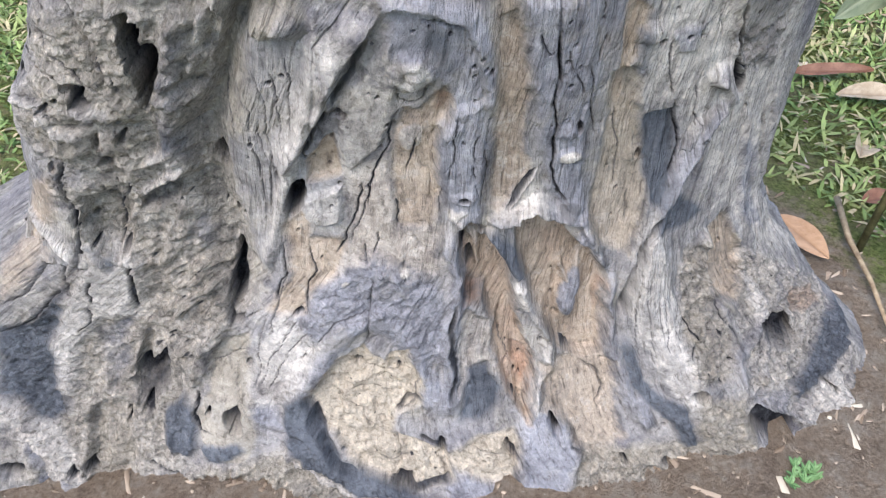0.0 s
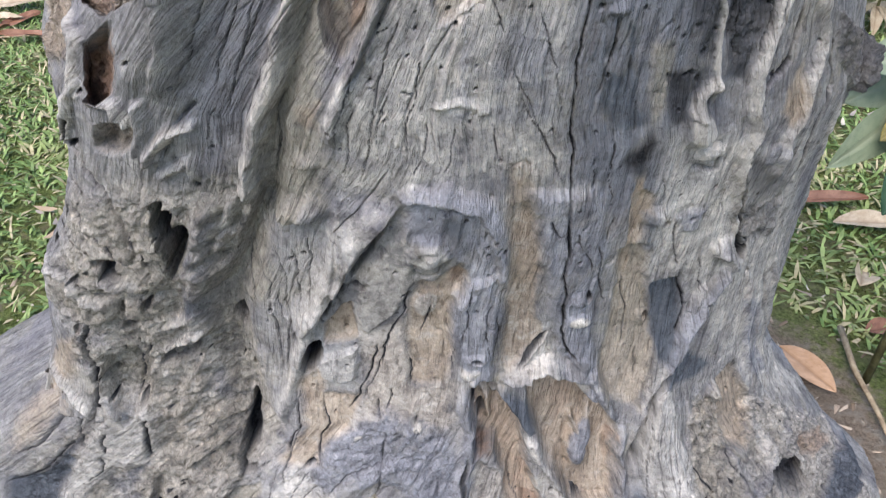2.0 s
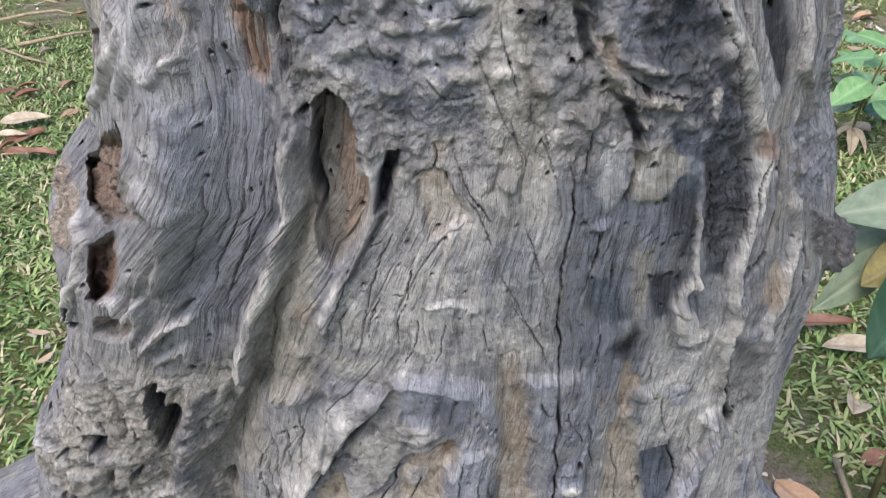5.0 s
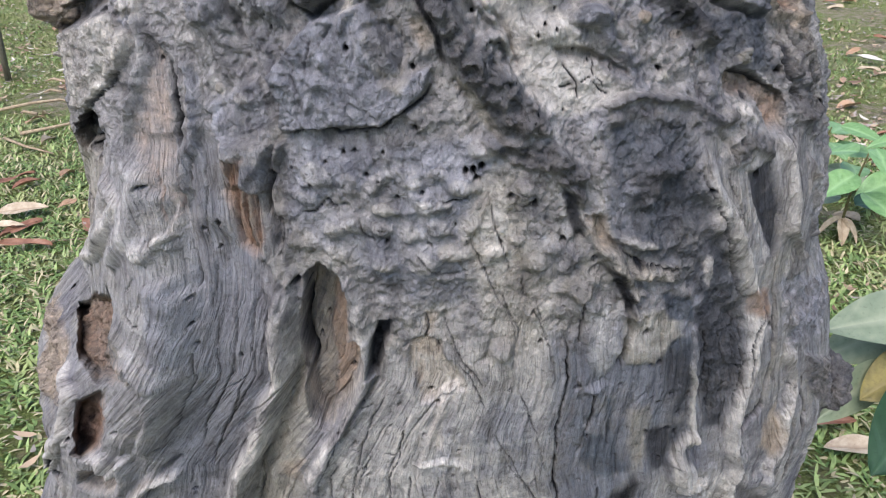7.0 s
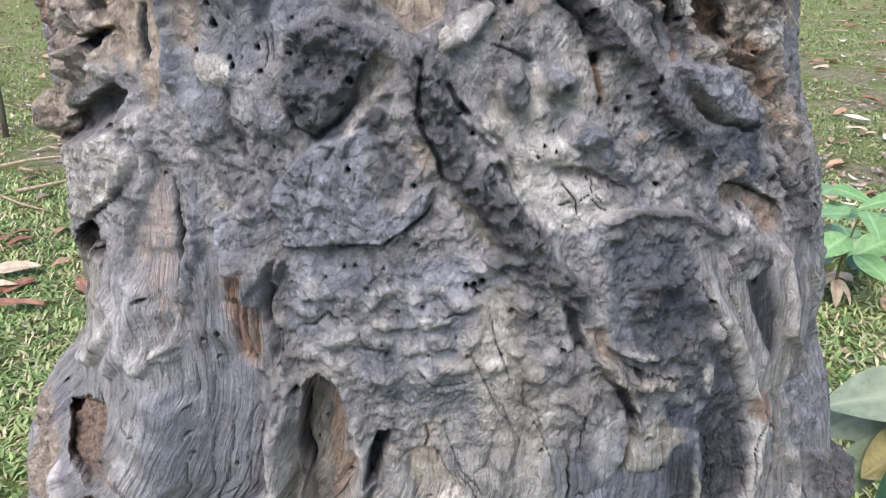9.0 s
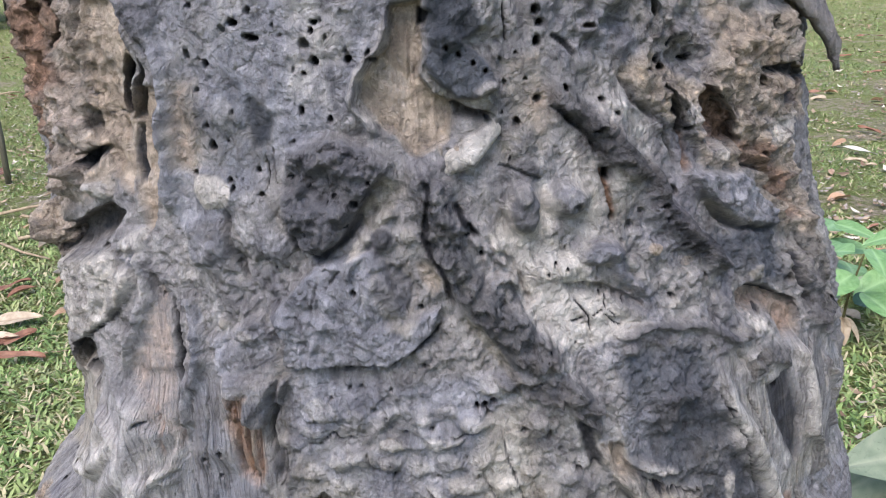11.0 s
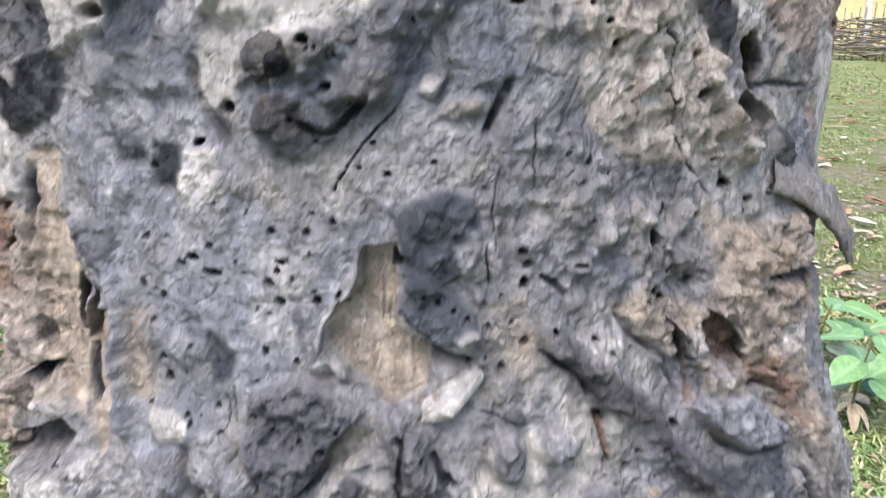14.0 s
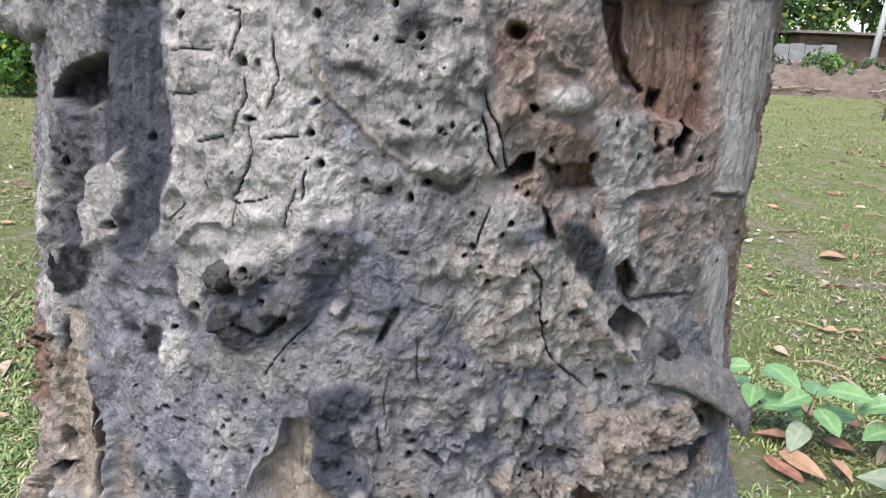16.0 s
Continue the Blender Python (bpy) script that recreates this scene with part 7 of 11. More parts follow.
    f.patch([(-0.01, 1.292), (0.009, 1.301), (0.009, 1.282), (-0.002, 1.275), (-0.011, 1.281)], 0, 0.0026, tan=0.55)
    f.patch([(-0.039, 1.259), (-0.017, 1.263), (-0.028, 1.251), (-0.04, 1.254)], 0, 0.0026, clay=0.5)
    f.scatter([(-0.126, 1.278), (-0.071, 1.295), (-0.081, 1.242), (-0.125, 1.234)], 46, 0.0016, 0.0040, 0.0042, 505)
    f.bump(-0.157, 1.244, 0.0044, 0.0039, 0.0048, 0, 1.5, pale=0.85)
    f.bump(-0.064, 1.238, 0.0040, 0.0038, 0.0042, 0, 1.5)
    f.bump(-0.080, 1.232, 0.0034, 0.0039, 0.0042, 0, 1.5)
    f.bump(-0.102, 1.231, 0.0041, 0.0035, 0.0036, 0, 1.5)
    f.bump(-0.177, 1.250, 0.0035, 0.0039, 0.0048, 0, 1.5, clay=0.4)
    f.crack([(-0.121, 1.275), (-0.098, 1.273), (-0.097, 1.26)], 0.0007, 0.0036, dark=0.35)
    f.crack([(-0.109, 1.263), (-0.103, 1.249)], 0.0007, 0.0036, dark=0.35)
    f.crack([(-0.087, 1.283), (-0.098, 1.266)], 0.0007, 0.0036, dark=0.35)
    f.crack([(-0.142, 1.243), (-0.118, 1.256)], 0.0007, 0.0036, dark=0.35)
    f.crack([(-0.068, 1.291), (-0.084, 1.278)], 0.0007, 0.0036, dark=0.35)
    f.bump(-0.184, 1.206, 0.0018, 0.0125, 0.006, 0, 1.5, pale=0.9)
    f.patch([(-0.187, 1.241), (-0.139, 1.257), (-0.138, 1.223), (-0.145, 1.205), (-0.163, 1.189), (-0.185, 1.184), (-0.191, 1.207)], 0.0072, 0.0028, slate=0.5)
    f.line([(-0.138, 1.22), (-0.149, 1.193), (-0.157, 1.165)], 0.0022, -0.0096, dark=0.6)
    # torn opening, its lip and the cord below
    f.patch([(-0.01, 1.434), (0.01, 1.436), (0.011, 1.419), (0.008, 1.399), (0.013, 1.389), (0.029, 1.383), (0.022, 1.364), (-0.001, 1.352), (-0.016, 1.366), (-0.028, 1.372), (-0.041, 1.385), (-0.036, 1.396), (-0.024, 1.407), (-0.014, 1.423)], -0.012, 0.0011, tan=0.6, clay=0.6, calm=0.9, fibre=0.15)
    f.patch([(0.009, 1.432), (0.016, 1.431), (0.014, 1.424), (0.009, 1.425)], -0.012, 0.0012, into=1, dark=0.9)
    f.line([(-0.011, 1.433), (-0.019, 1.414), (-0.035, 1.4), (-0.042, 1.387), (-0.033, 1.375), (-0.029, 1.365)], 0.0025, 0.0084, pale=0.35, slate=0.4)
    f.hole(-0.026, 1.406, 0.0016, 0.0016, 0.0072, 0, dark=0.6)
    f.line([(0.003, 1.407), (0.001, 1.377), (-0, 1.354)], 0.0008, 0.0024, tan=0.4)
    f.line([(-0.01, 1.401), (-0.013, 1.368)], 0.0008, 0.0024, tan=0.4)
    f.line([(0.014, 1.393), (0.014, 1.368), (0.016, 1.353)], 0.0008, 0.0024, tan=0.4)
    f.line([(-0, 1.419), (-0.002, 1.395)], 0.0008, 0.0024, tan=0.4)
    f.patch([(0.015, 1.419), (0.032, 1.42), (0.056, 1.404), (0.061, 1.392), (0.047, 1.387), (0.032, 1.385), (0.021, 1.393), (0.011, 1.405)], 0.0108, 0.0015, blue=0.75, dark=0.25)
    f.hole(0.035, 1.408, 0.0009, 0.0010, 0.006, 0, dark=0.85)
    f.hole(0.044, 1.404, 0.0009, 0.0010, 0.006, 0, dark=0.85)
    f.hole(0.052, 1.400, 0.0009, 0.0010, 0.006, 0, dark=0.85)
    f.hole(0.067, 1.394, 0.0009, 0.0011, 0.006, 0, dark=0.85)
    f.hole(0.027, 1.411, 0.0009, 0.0010, 0.006, 0, dark=0.85)
    f.line([(0.044, 1.388), (0.053, 1.393), (0.063, 1.393)], 0.0023, 0.0072, pale=0.55)
    f.patch([(0.029, 1.383), (0.045, 1.379), (0.057, 1.376), (0.048, 1.372), (0.028, 1.376)], -0.0132, 0.0016, into=1, dark=0.5, tan=0.4)
    f.hole(0.053, 1.372, 0.0019, 0.0017, 0.0084, 0, dark=0.6)
    f.patch([(0.034, 1.363), (0.045, 1.366), (0.057, 1.373), (0.06, 1.369), (0.056, 1.362), (0.044, 1.354), (0.036, 1.351)], 0.0072, 0.0011, pale=1)
    f.bump(0.028, 1.358, 0.0028, 0.0028, 0.006, 0, 1.5, tan=0.6)
    f.patch([(0.046, 1.436), (0.068, 1.435), (0.07, 1.418), (0.063, 1.404), (0.053, 1.418)], 0.0048, 0.0020, slate=0.5, pale=0.35)
    f.crack([(0.069, 1.435), (0.07, 1.414)], 0.0007, 0.0063, dark=0.85)
    f.hole(0.094, 1.413, 0.0019, 0.0030, 0.012, 0, dark=0.95)
    f.hole(0.094, 1.430, 0.0018, 0.0021, 0.0096, 0, dark=0.8)
    f.hole(0.075, 1.371, 0.0016, 0.0022, 0.012, 0, dark=0.92)
    f.hole(0.091, 1.383, 0.0021, 0.0014, 0.0096, 0, dark=0.85)
    f.hole(0.065, 1.406, 0.0006, 0.0007, 0.0054, 0, dark=0.85)
    f.hole(0.077, 1.408, 0.0006, 0.0007, 0.0054, 0, dark=0.85)
    f.hole(0.083, 1.394, 0.0006, 0.0007, 0.0054, 0, dark=0.85)
    f.hole(0.061, 1.364, 0.0006, 0.0007, 0.0054, 0, dark=0.85)
    f.hole(0.067, 1.350, 0.0006, 0.0007, 0.0054, 0, dark=0.85)
    f.hole(0.064, 1.377, 0.0006, 0.0007, 0.0054, 0, dark=0.85)
    f.patch([(0.067, 1.406), (0.098, 1.408), (0.103, 1.375), (0.092, 1.356), (0.074, 1.361), (0.064, 1.377)], 0, 0.0043, red=0.14, clay=0.45)
    f.bump(0.076, 1.361, 0.0068, 0.0095, 0.006, 0, 1.5, pale=0.3)
    f.bump(0.080, 1.345, 0.0062, 0.0052, 0.0072, 0, 1.5, dark=0.4)
    f.crack([(0.056, 1.347), (0.073, 1.344), (0.092, 1.337)], 0.0008, 0.0054, dark=0.5)
    f.line([(0, 1.355), (0.006, 1.34), (0.008, 1.319), (0.013, 1.3), (0.024, 1.278), (0.035, 1.267), (0.044, 1.251), (0.057, 1.235), (0.077, 1.218)], 0.0114, 0.018, rough=1, dark=0.3, blue=0.3)
    f.scatter([(0.002, 1.352), (0.021, 1.329), (0.06, 1.296), (0.063, 1.26), (0.083, 1.221), (0.064, 1.211), (0.036, 1.249), (0.009, 1.283), (-0.002, 1.317)], 70, 0.0016, 0.0039, 0.0108, 506)
    f.scatter([(0.002, 1.352), (0.021, 1.329), (0.06, 1.296), (0.063, 1.26), (0.083, 1.221), (0.064, 1.211), (0.036, 1.249), (0.009, 1.283), (-0.002, 1.317)], 15, 0.0007, 0.0014, -0.006, 507, dark=0.9)
    f.bump(0.014, 1.335, 0.0055, 0.0054, 0.0084, 0, 1.6, pale=0.3)
    f.bump(0.064, 1.236, 0.0137, 0.0098, 0.0072, 0, 1.4, dark=0.25)
    f.bump(0.012, 1.312, 0.0092, 0.0086, 0.006, 0, 1.4, dark=0.3)
    # creases beside the cord, with their shade painted dark
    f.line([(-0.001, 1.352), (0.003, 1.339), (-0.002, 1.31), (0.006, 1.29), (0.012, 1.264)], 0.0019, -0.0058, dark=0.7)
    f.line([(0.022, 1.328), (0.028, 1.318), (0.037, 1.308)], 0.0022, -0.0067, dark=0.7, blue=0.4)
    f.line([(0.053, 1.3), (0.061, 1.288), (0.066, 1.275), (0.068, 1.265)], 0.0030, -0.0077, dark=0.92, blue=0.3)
    f.line([(0.014, 1.261), (0.029, 1.245), (0.038, 1.228), (0.051, 1.211)], 0.0027, -0.0048, clay=0.5)
    f.patch([(0.031, 1.347), (0.056, 1.343), (0.049, 1.314), (0.033, 1.321)], 0, 0.0038, slate=0.6, clay=0.3)
    # pale basin between knobs
    f.patch([(0.048, 1.308), (0.062, 1.327), (0.091, 1.334), (0.102, 1.323), (0.088, 1.304), (0.106, 1.296), (0.118, 1.273), (0.139, 1.251), (0.158, 1.244), (0.126, 1.237), (0.107, 1.232), (0.092, 1.232), (0.071, 1.249), (0.068, 1.268)], -0.0024, 0.0030, pale=0.95, calm=0.6)
    f.line([(0.046, 1.314), (0.056, 1.296), (0.066, 1.266), (0.071, 1.249)], 0.0029, 0.0036, pale=0.9)
    f.bump(0.074, 1.322, 0.0075, 0.0132, 0.024, 0, 1.8, slate=0.7, dark=0.35)
    f.bump(0.072, 1.332, 0.0043, 0.0052, 0.0036, 0, 1.5, pale=0.3)
    f.bump(0.109, 1.326, 0.0107, 0.0083, 0.0204, 0, 1.8, slate=0.6, pale=0.2)
    f.hole(0.111, 1.322, 0.0029, 0.0020, 0.0048, 0, dark=0.4)
    f.bump(0.094, 1.284, 0.0131, 0.0064, 0.0072, 0, 1.4, pale=0.6)
    f.bump(0.129, 1.293, 0.0091, 0.0056, 0.0156, 15, 1.7, slate=0.8, dark=0.25)
    f.line([(0.139, 1.298), (0.147, 1.277), (0.169, 1.26)], 0.0044, 0.009, slate=0.9)
    f.line([(0.146, 1.295), (0.161, 1.278), (0.17, 1.267)], 0.0027, 0.006, pale=0.6)
    f.patch([(0.163, 1.289), (0.174, 1.287), (0.17, 1.279), (0.156, 1.284)], 0, 0.0021, red=0.35)
    f.crack([(0.1, 1.267), (0.111, 1.252), (0.111, 1.241)], 0.0007, 0.0036, dark=0.75)
    f.crack([(0.111, 1.252), (0.127, 1.257), (0.135, 1.25)], 0.0007, 0.0036, dark=0.75)
    f.crack([(0.123, 1.254), (0.138, 1.245)], 0.0007, 0.0036, dark=0.75)
    f.crack([(0.128, 1.265), (0.126, 1.256)], 0.0007, 0.0036, dark=0.75)
    f.crack([(0.097, 1.251), (0.107, 1.252)], 0.0007, 0.0036, dark=0.75)
    f.hole(0.093, 1.288, 0.0006, 0.0008, 0.0048, 0, dark=0.85)
    f.hole(0.101, 1.284, 0.0006, 0.0008, 0.0048, 0, dark=0.85)
    f.hole(0.113, 1.271, 0.0006, 0.0008, 0.0048, 0, dark=0.85)
    f.hole(0.124, 1.265, 0.0006, 0.0008, 0.0048, 0, dark=0.85)
    f.hole(0.098, 1.236, 0.0006, 0.0008, 0.0048, 0, dark=0.85)
    f.hole(0.087, 1.282, 0.0006, 0.0008, 0.0048, 0, dark=0.85)
    f.hole(0.105, 1.296, 0.0006, 0.0008, 0.0048, 0, dark=0.85)
    f.hole(0.142, 1.260, 0.0006, 0.0008, 0.0048, 0, dark=0.85)
    f.patch([(0.099, 1.274), (0.127, 1.272), (0.157, 1.259), (0.159, 1.254), (0.134, 1.264), (0.101, 1.268)], -0.0072, 0.0021, into=1, dark=0.25, tan=0.3)
    f.bump(0.120, 1.253, 0.0068, 0.0053, 0.003, 0, 1.5)
    f.bump(0.136, 1.255, 0.0055, 0.0038, 0.003, 0, 1.5)
    f.line([(0.138, 1.343), (0.144, 1.329), (0.149, 1.309)], 0.0016, -0.0067, red=0.85)
    f.hole(0.144, 1.336, 0.0015, 0.0026, 0.0096, 0, dark=0.7)
    f.hole(0.147, 1.312, 0.0015, 0.0019, 0.0084, 0, dark=0.7)
    f.hole(0.174, 1.313, 0.0015, 0.0016, 0.0072, 0, dark=0.6)
    f.hole(0.162, 1.306, 0.0025, 0.0024, 0.0048, 0, dark=0.4)
    f.bump(0.159, 1.330, 0.0098, 0.0137, 0.006, 0, 1.3, pale=0.25)
    f.patch([(0.112, 1.362), (0.138, 1.351), (0.133, 1.302), (0.12, 1.296), (0.114, 1.343)], 0, 0.0032, pale=0.35, clay=0.3)
    # second cord and crumbling shoulder
    f.line([(0.107, 1.396), (0.113, 1.378), (0.133, 1.367), (0.153, 1.351), (0.183, 1.334), (0.193, 1.313), (0.224, 1.291), (0.264, 1.261)], 0.0095, 0.0168, dark=0.45, rough=0.85)
    f.scatter([(0.108, 1.399), (0.137, 1.374), (0.189, 1.34), (0.197, 1.314), (0.255, 1.268), (0.228, 1.276), (0.179, 1.321), (0.134, 1.357)], 44, 0.0016, 0.0036, 0.006, 508)
    f.line([(0.1, 1.381), (0.114, 1.37), (0.131, 1.36), (0.138, 1.35)], 0.0019, -0.0058, dark=0.65)
    f.line([(0.163, 1.396), (0.177, 1.376), (0.204, 1.361), (0.223, 1.332)], 0.0020, -0.0058, dark=0.4)
    f.bump(0.150, 1.372, 0.0114, 0.0091, 0.0096, 0, 1.4, pale=0.35)
    f.hole(0.134, 1.364, 0.0028, 0.0014, 0.0084, 30, dark=0.6)
    f.hole(0.112, 1.388, 0.0012, 0.0014, 0.0072, 0, dark=0.9)
    f.hole(0.154, 1.371, 0.0012, 0.0012, 0.006, 0, dark=0.6)
    f.line([(0.182, 1.324), (0.202, 1.302), (0.226, 1.28)], 0.0017, -0.0048, dark=0.55)
    f.patch([(0.175, 1.328), (0.194, 1.302), (0.206, 1.274), (0.228, 1.244), (0.167, 1.247), (0.158, 1.277), (0.156, 1.305)], 0, 0.0048, slate=0.65, clay=0.2)
    f.bump(0.181, 1.289, 0.0054, 0.0044, 0.0048, 0, 1.5, tan=0.6)
    f.bump(0.215, 1.277, 0.0050, 0.0031, 0.0036, 0, 1.5, tan=0.4)
    f.patch([(0.184, 1.249), (0.193, 1.255), (0.197, 1.248)], 0.0036, 0.0014, pale=0.8)
    f.hole(0.189, 1.257, 0.0013, 0.0015, 0.0084, 0, dark=0.9)
    f.bump(0.220, 1.262, 0.0107, 0.0094, 0.0072, 0, 1.4)
    f.bump(0.237, 1.242, 0.0051, 0.0081, 0.0072, 0, 1.5)
    f.patch([(0.098, 1.434), (0.161, 1.433), (0.191, 1.404), (0.16, 1.396), (0.115, 1.402)], 0, 0.0043, slate=0.7, rough=0.5)
    f.bump(0.136, 1.419, 0.0061, 0.0037, 0.006, 0, 1.5)
    f.hole(0.137, 1.419, 0.0027, 0.0014, 0.0072, 0, dark=0.6, red=0.2)
    f.line([(0.106, 1.417), (0.119, 1.41), (0.125, 1.404)], 0.0019, -0.0048, dark=0.7)
    f.patch([(0.16, 1.396), (0.191, 1.404), (0.258, 1.38), (0.264, 1.398), (0.332, 1.421), (0.512, 1.42), (0.414, 1.389), (0.424, 1.348), (0.44, 1.292), (0.423, 1.254), (0.369, 1.274), (0.334, 1.319), (0.255, 1.332), (0.228, 1.357), (0.196, 1.368)], 0.0036, 0.0036, tan=0.45, clay=0.5, rough=0.9)
    f.patch([(0.173, 1.432), (0.27, 1.43), (0.258, 1.384), (0.19, 1.408)], 0, 0.0046, clay=0.3, slate=0.4, rough=0.9)
    f.scatter([(0.168, 1.426), (0.332, 1.421), (0.521, 1.411), (0.414, 1.389), (0.447, 1.295), (0.344, 1.318), (0.253, 1.337), (0.192, 1.372)], 60, 0.0029, 0.0079, 0.0072, 509)
    f.scatter([(0.168, 1.426), (0.332, 1.421), (0.521, 1.411), (0.414, 1.389), (0.447, 1.295), (0.344, 1.318), (0.253, 1.337), (0.192, 1.372)], 17, 0.0011, 0.0024, -0.0084, 510, dark=0.8)
    f.bump(0.308, 1.398, 0.0169, 0.0134, 0.0096, 0, 1.6, tan=0.3)
    f.bump(0.422, 1.390, 0.0156, 0.0134, 0.0108, 0, 1.6, pale=0.2)
    f.bump(0.344, 1.367, 0.0148, 0.0105, 0.0084, 0, 1.5)
    f.bump(0.408, 1.414, 0.0152, 0.0091, 0.0072, 0, 1.5)
    f.bump(0.275, 1.403, 0.0089, 0.0138, 0.0072, 0, 1.5)
    f.bump(0.183, 1.393, 0.0077, 0.0058, 0.0072, 0, 1.5, tan=0.4)
    # pits in the shoulder, shadow put into their colour by the dark tone
    f.patch([(0.258, 1.38), (0.282, 1.367), (0.309, 1.341), (0.256, 1.342), (0.248, 1.364)], -0.0192, 0.0024, into=1, red=0.5, dark=0.5)
    f.patch([(0.348, 1.384), (0.446, 1.38), (0.509, 1.365), (0.436, 1.368)], -0.0156, 0.0020, into=1, dark=0.6)
    f.patch([(0.207, 1.385), (0.219, 1.356), (0.228, 1.352), (0.219, 1.369)], -0.0156, 0.0017, into=1, dark=0.75)
    f.patch([(0.453, 1.37), (0.475, 1.366), (0.433, 1.35), (0.386, 1.364)], -0.012, 0.0020, into=1, dark=0.6)
    f.hole(0.206, 1.395, 0.0030, 0.0018, 0.0108, 0, dark=0.8)
    f.hole(0.246, 1.398, 0.0047, 0.0016, 0.0096, 0, dark=0.7)
    f.patch([(0.302, 1.343), (0.366, 1.335), (0.404, 1.304), (0.411, 1.275), (0.378, 1.281), (0.345, 1.318), (0.299, 1.327)], -0.0072, 0.0027, red=0.5, tan=0.5)
    f.line([(0.301, 1.328), (0.344, 1.318), (0.378, 1.295), (0.379, 1.28)], 0.0020, -0.0058, dark=0.6)
    f.line([(0.289, 1.338), (0.333, 1.328), (0.391, 1.303)], 0.0031, 0.0072, tan=0.6, red=0.25)
    f.patch([(0.213, 1.377), (0.255, 1.368), (0.239, 1.352), (0.23, 1.354)], 0.0048, 0.0020, pale=0.55)
    f.hole(0.230, 1.357, 0.0021, 0.0016, 0.0072, 0, dark=0.7)
    f.patch([(0.228, 1.352), (0.239, 1.334), (0.229, 1.331), (0.228, 1.338)], -0.006, 0.0018, red=0.65)
    f.patch([(0.248, 1.355), (0.275, 1.341), (0.284, 1.33), (0.259, 1.336)], 0.0036, 0.0021, pale=0.5)
    f.patch([(0.35, 1.352), (0.425, 1.347), (0.417, 1.324), (0.37, 1.334)], 0.0024, 0.0023, pale=0.5)
    f.patch([(0.231, 1.329), (0.294, 1.325), (0.357, 1.29), (0.348, 1.279), (0.283, 1.294), (0.241, 1.316)], 0.0108, 0.0029, slate=0.55, rough=0.4)
    f.line([(0.247, 1.312), (0.285, 1.291)], 0.0036, -0.0048, clay=0.6)
    f.line([(0.347, 1.278), (0.29, 1.289), (0.255, 1.307)], 0.0022, -0.0058, dark=0.4)
    f.patch([(0.224, 1.291), (0.348, 1.286), (0.354, 1.235), (0.291, 1.248), (0.255, 1.263)], 0, 0.0052, blue=0.6, dark=0.2)
    f.bump(0.294, 1.273, 0.0135, 0.0121, 0.0072, 0, 1.3)
    f.bump(0.295, 1.255, 0.0090, 0.0058, 0.0048, 0, 1.5, clay=0.6)
    f.patch([(0.266, 1.248), (0.31, 1.24), (0.352, 1.222), (0.342, 1.197), (0.317, 1.202), (0.294, 1.228), (0.26, 1.235)], -0.012, 0.0024, into=1, red=0.35, clay=0.5)
    f.line([(0.269, 1.248), (0.309, 1.242), (0.346, 1.223)], 0.0024, -0.0067, dark=0.65)
    f.patch([(0.268, 1.232), (0.287, 1.225), (0.302, 1.208), (0.263, 1.222)], 0.0024, 0.0023, pale=0.75)
    f.hole(0.287, 1.228, 0.0029, 0.0020, 0.006, 0, dark=0.6)
    f.patch([(0.3, 1.22), (0.335, 1.206), (0.327, 1.201)], 0, 0.0024, red=0.5)
    f.patch([(0.385, 1.272), (0.437, 1.252), (0.431, 1.166), (0.36, 1.207), (0.366, 1.241)], 0.006, 0.0032, rough=0.85, dark=0.3)
    f.bump(0.372, 1.248, 0.0072, 0.0113, 0.0096, 0, 1.5)
    f.line([(0.369, 1.263), (0.362, 1.238), (0.377, 1.212)], 0.0024, -0.0077, dark=0.7)
    f.bump(0.380, 1.203, 0.0067, 0.0140, 0.0072, 0, 1.5)
    f.line([(0.13, 1.237), (0.157, 1.243), (0.204, 1.235), (0.256, 1.215)], 0.0028, 0.0078, dark=0.35)
    f.bump(0.258, 1.220, 0.0045, 0.0051, 0.0084, 0, 1.5, dark=0.4)
    f.patch([(0.131, 1.229), (0.206, 1.225), (0.212, 1.182), (0.175, 1.15), (0.127, 1.179)], 0, 0.0035, blue=0.55, dark=0.12)
    f.bump(0.143, 1.228, 0.0055, 0.0040, 0.0048, 0, 1.5)
    f.bump(0.194, 1.223, 0.0071, 0.0041, 0.006, 0, 1.5, rough=0.5)
    f.patch([(0.275, 1.207), (0.322, 1.195), (0.316, 1.18), (0.275, 1.196)], 0.0036, 0.0023, dark=0.4, rough=0.5)
    f.patch([(0.091, 1.232), (0.129, 1.237), (0.135, 1.216), (0.112, 1.224)], 0, 0.0041, slate=0.7, pale=0.2)


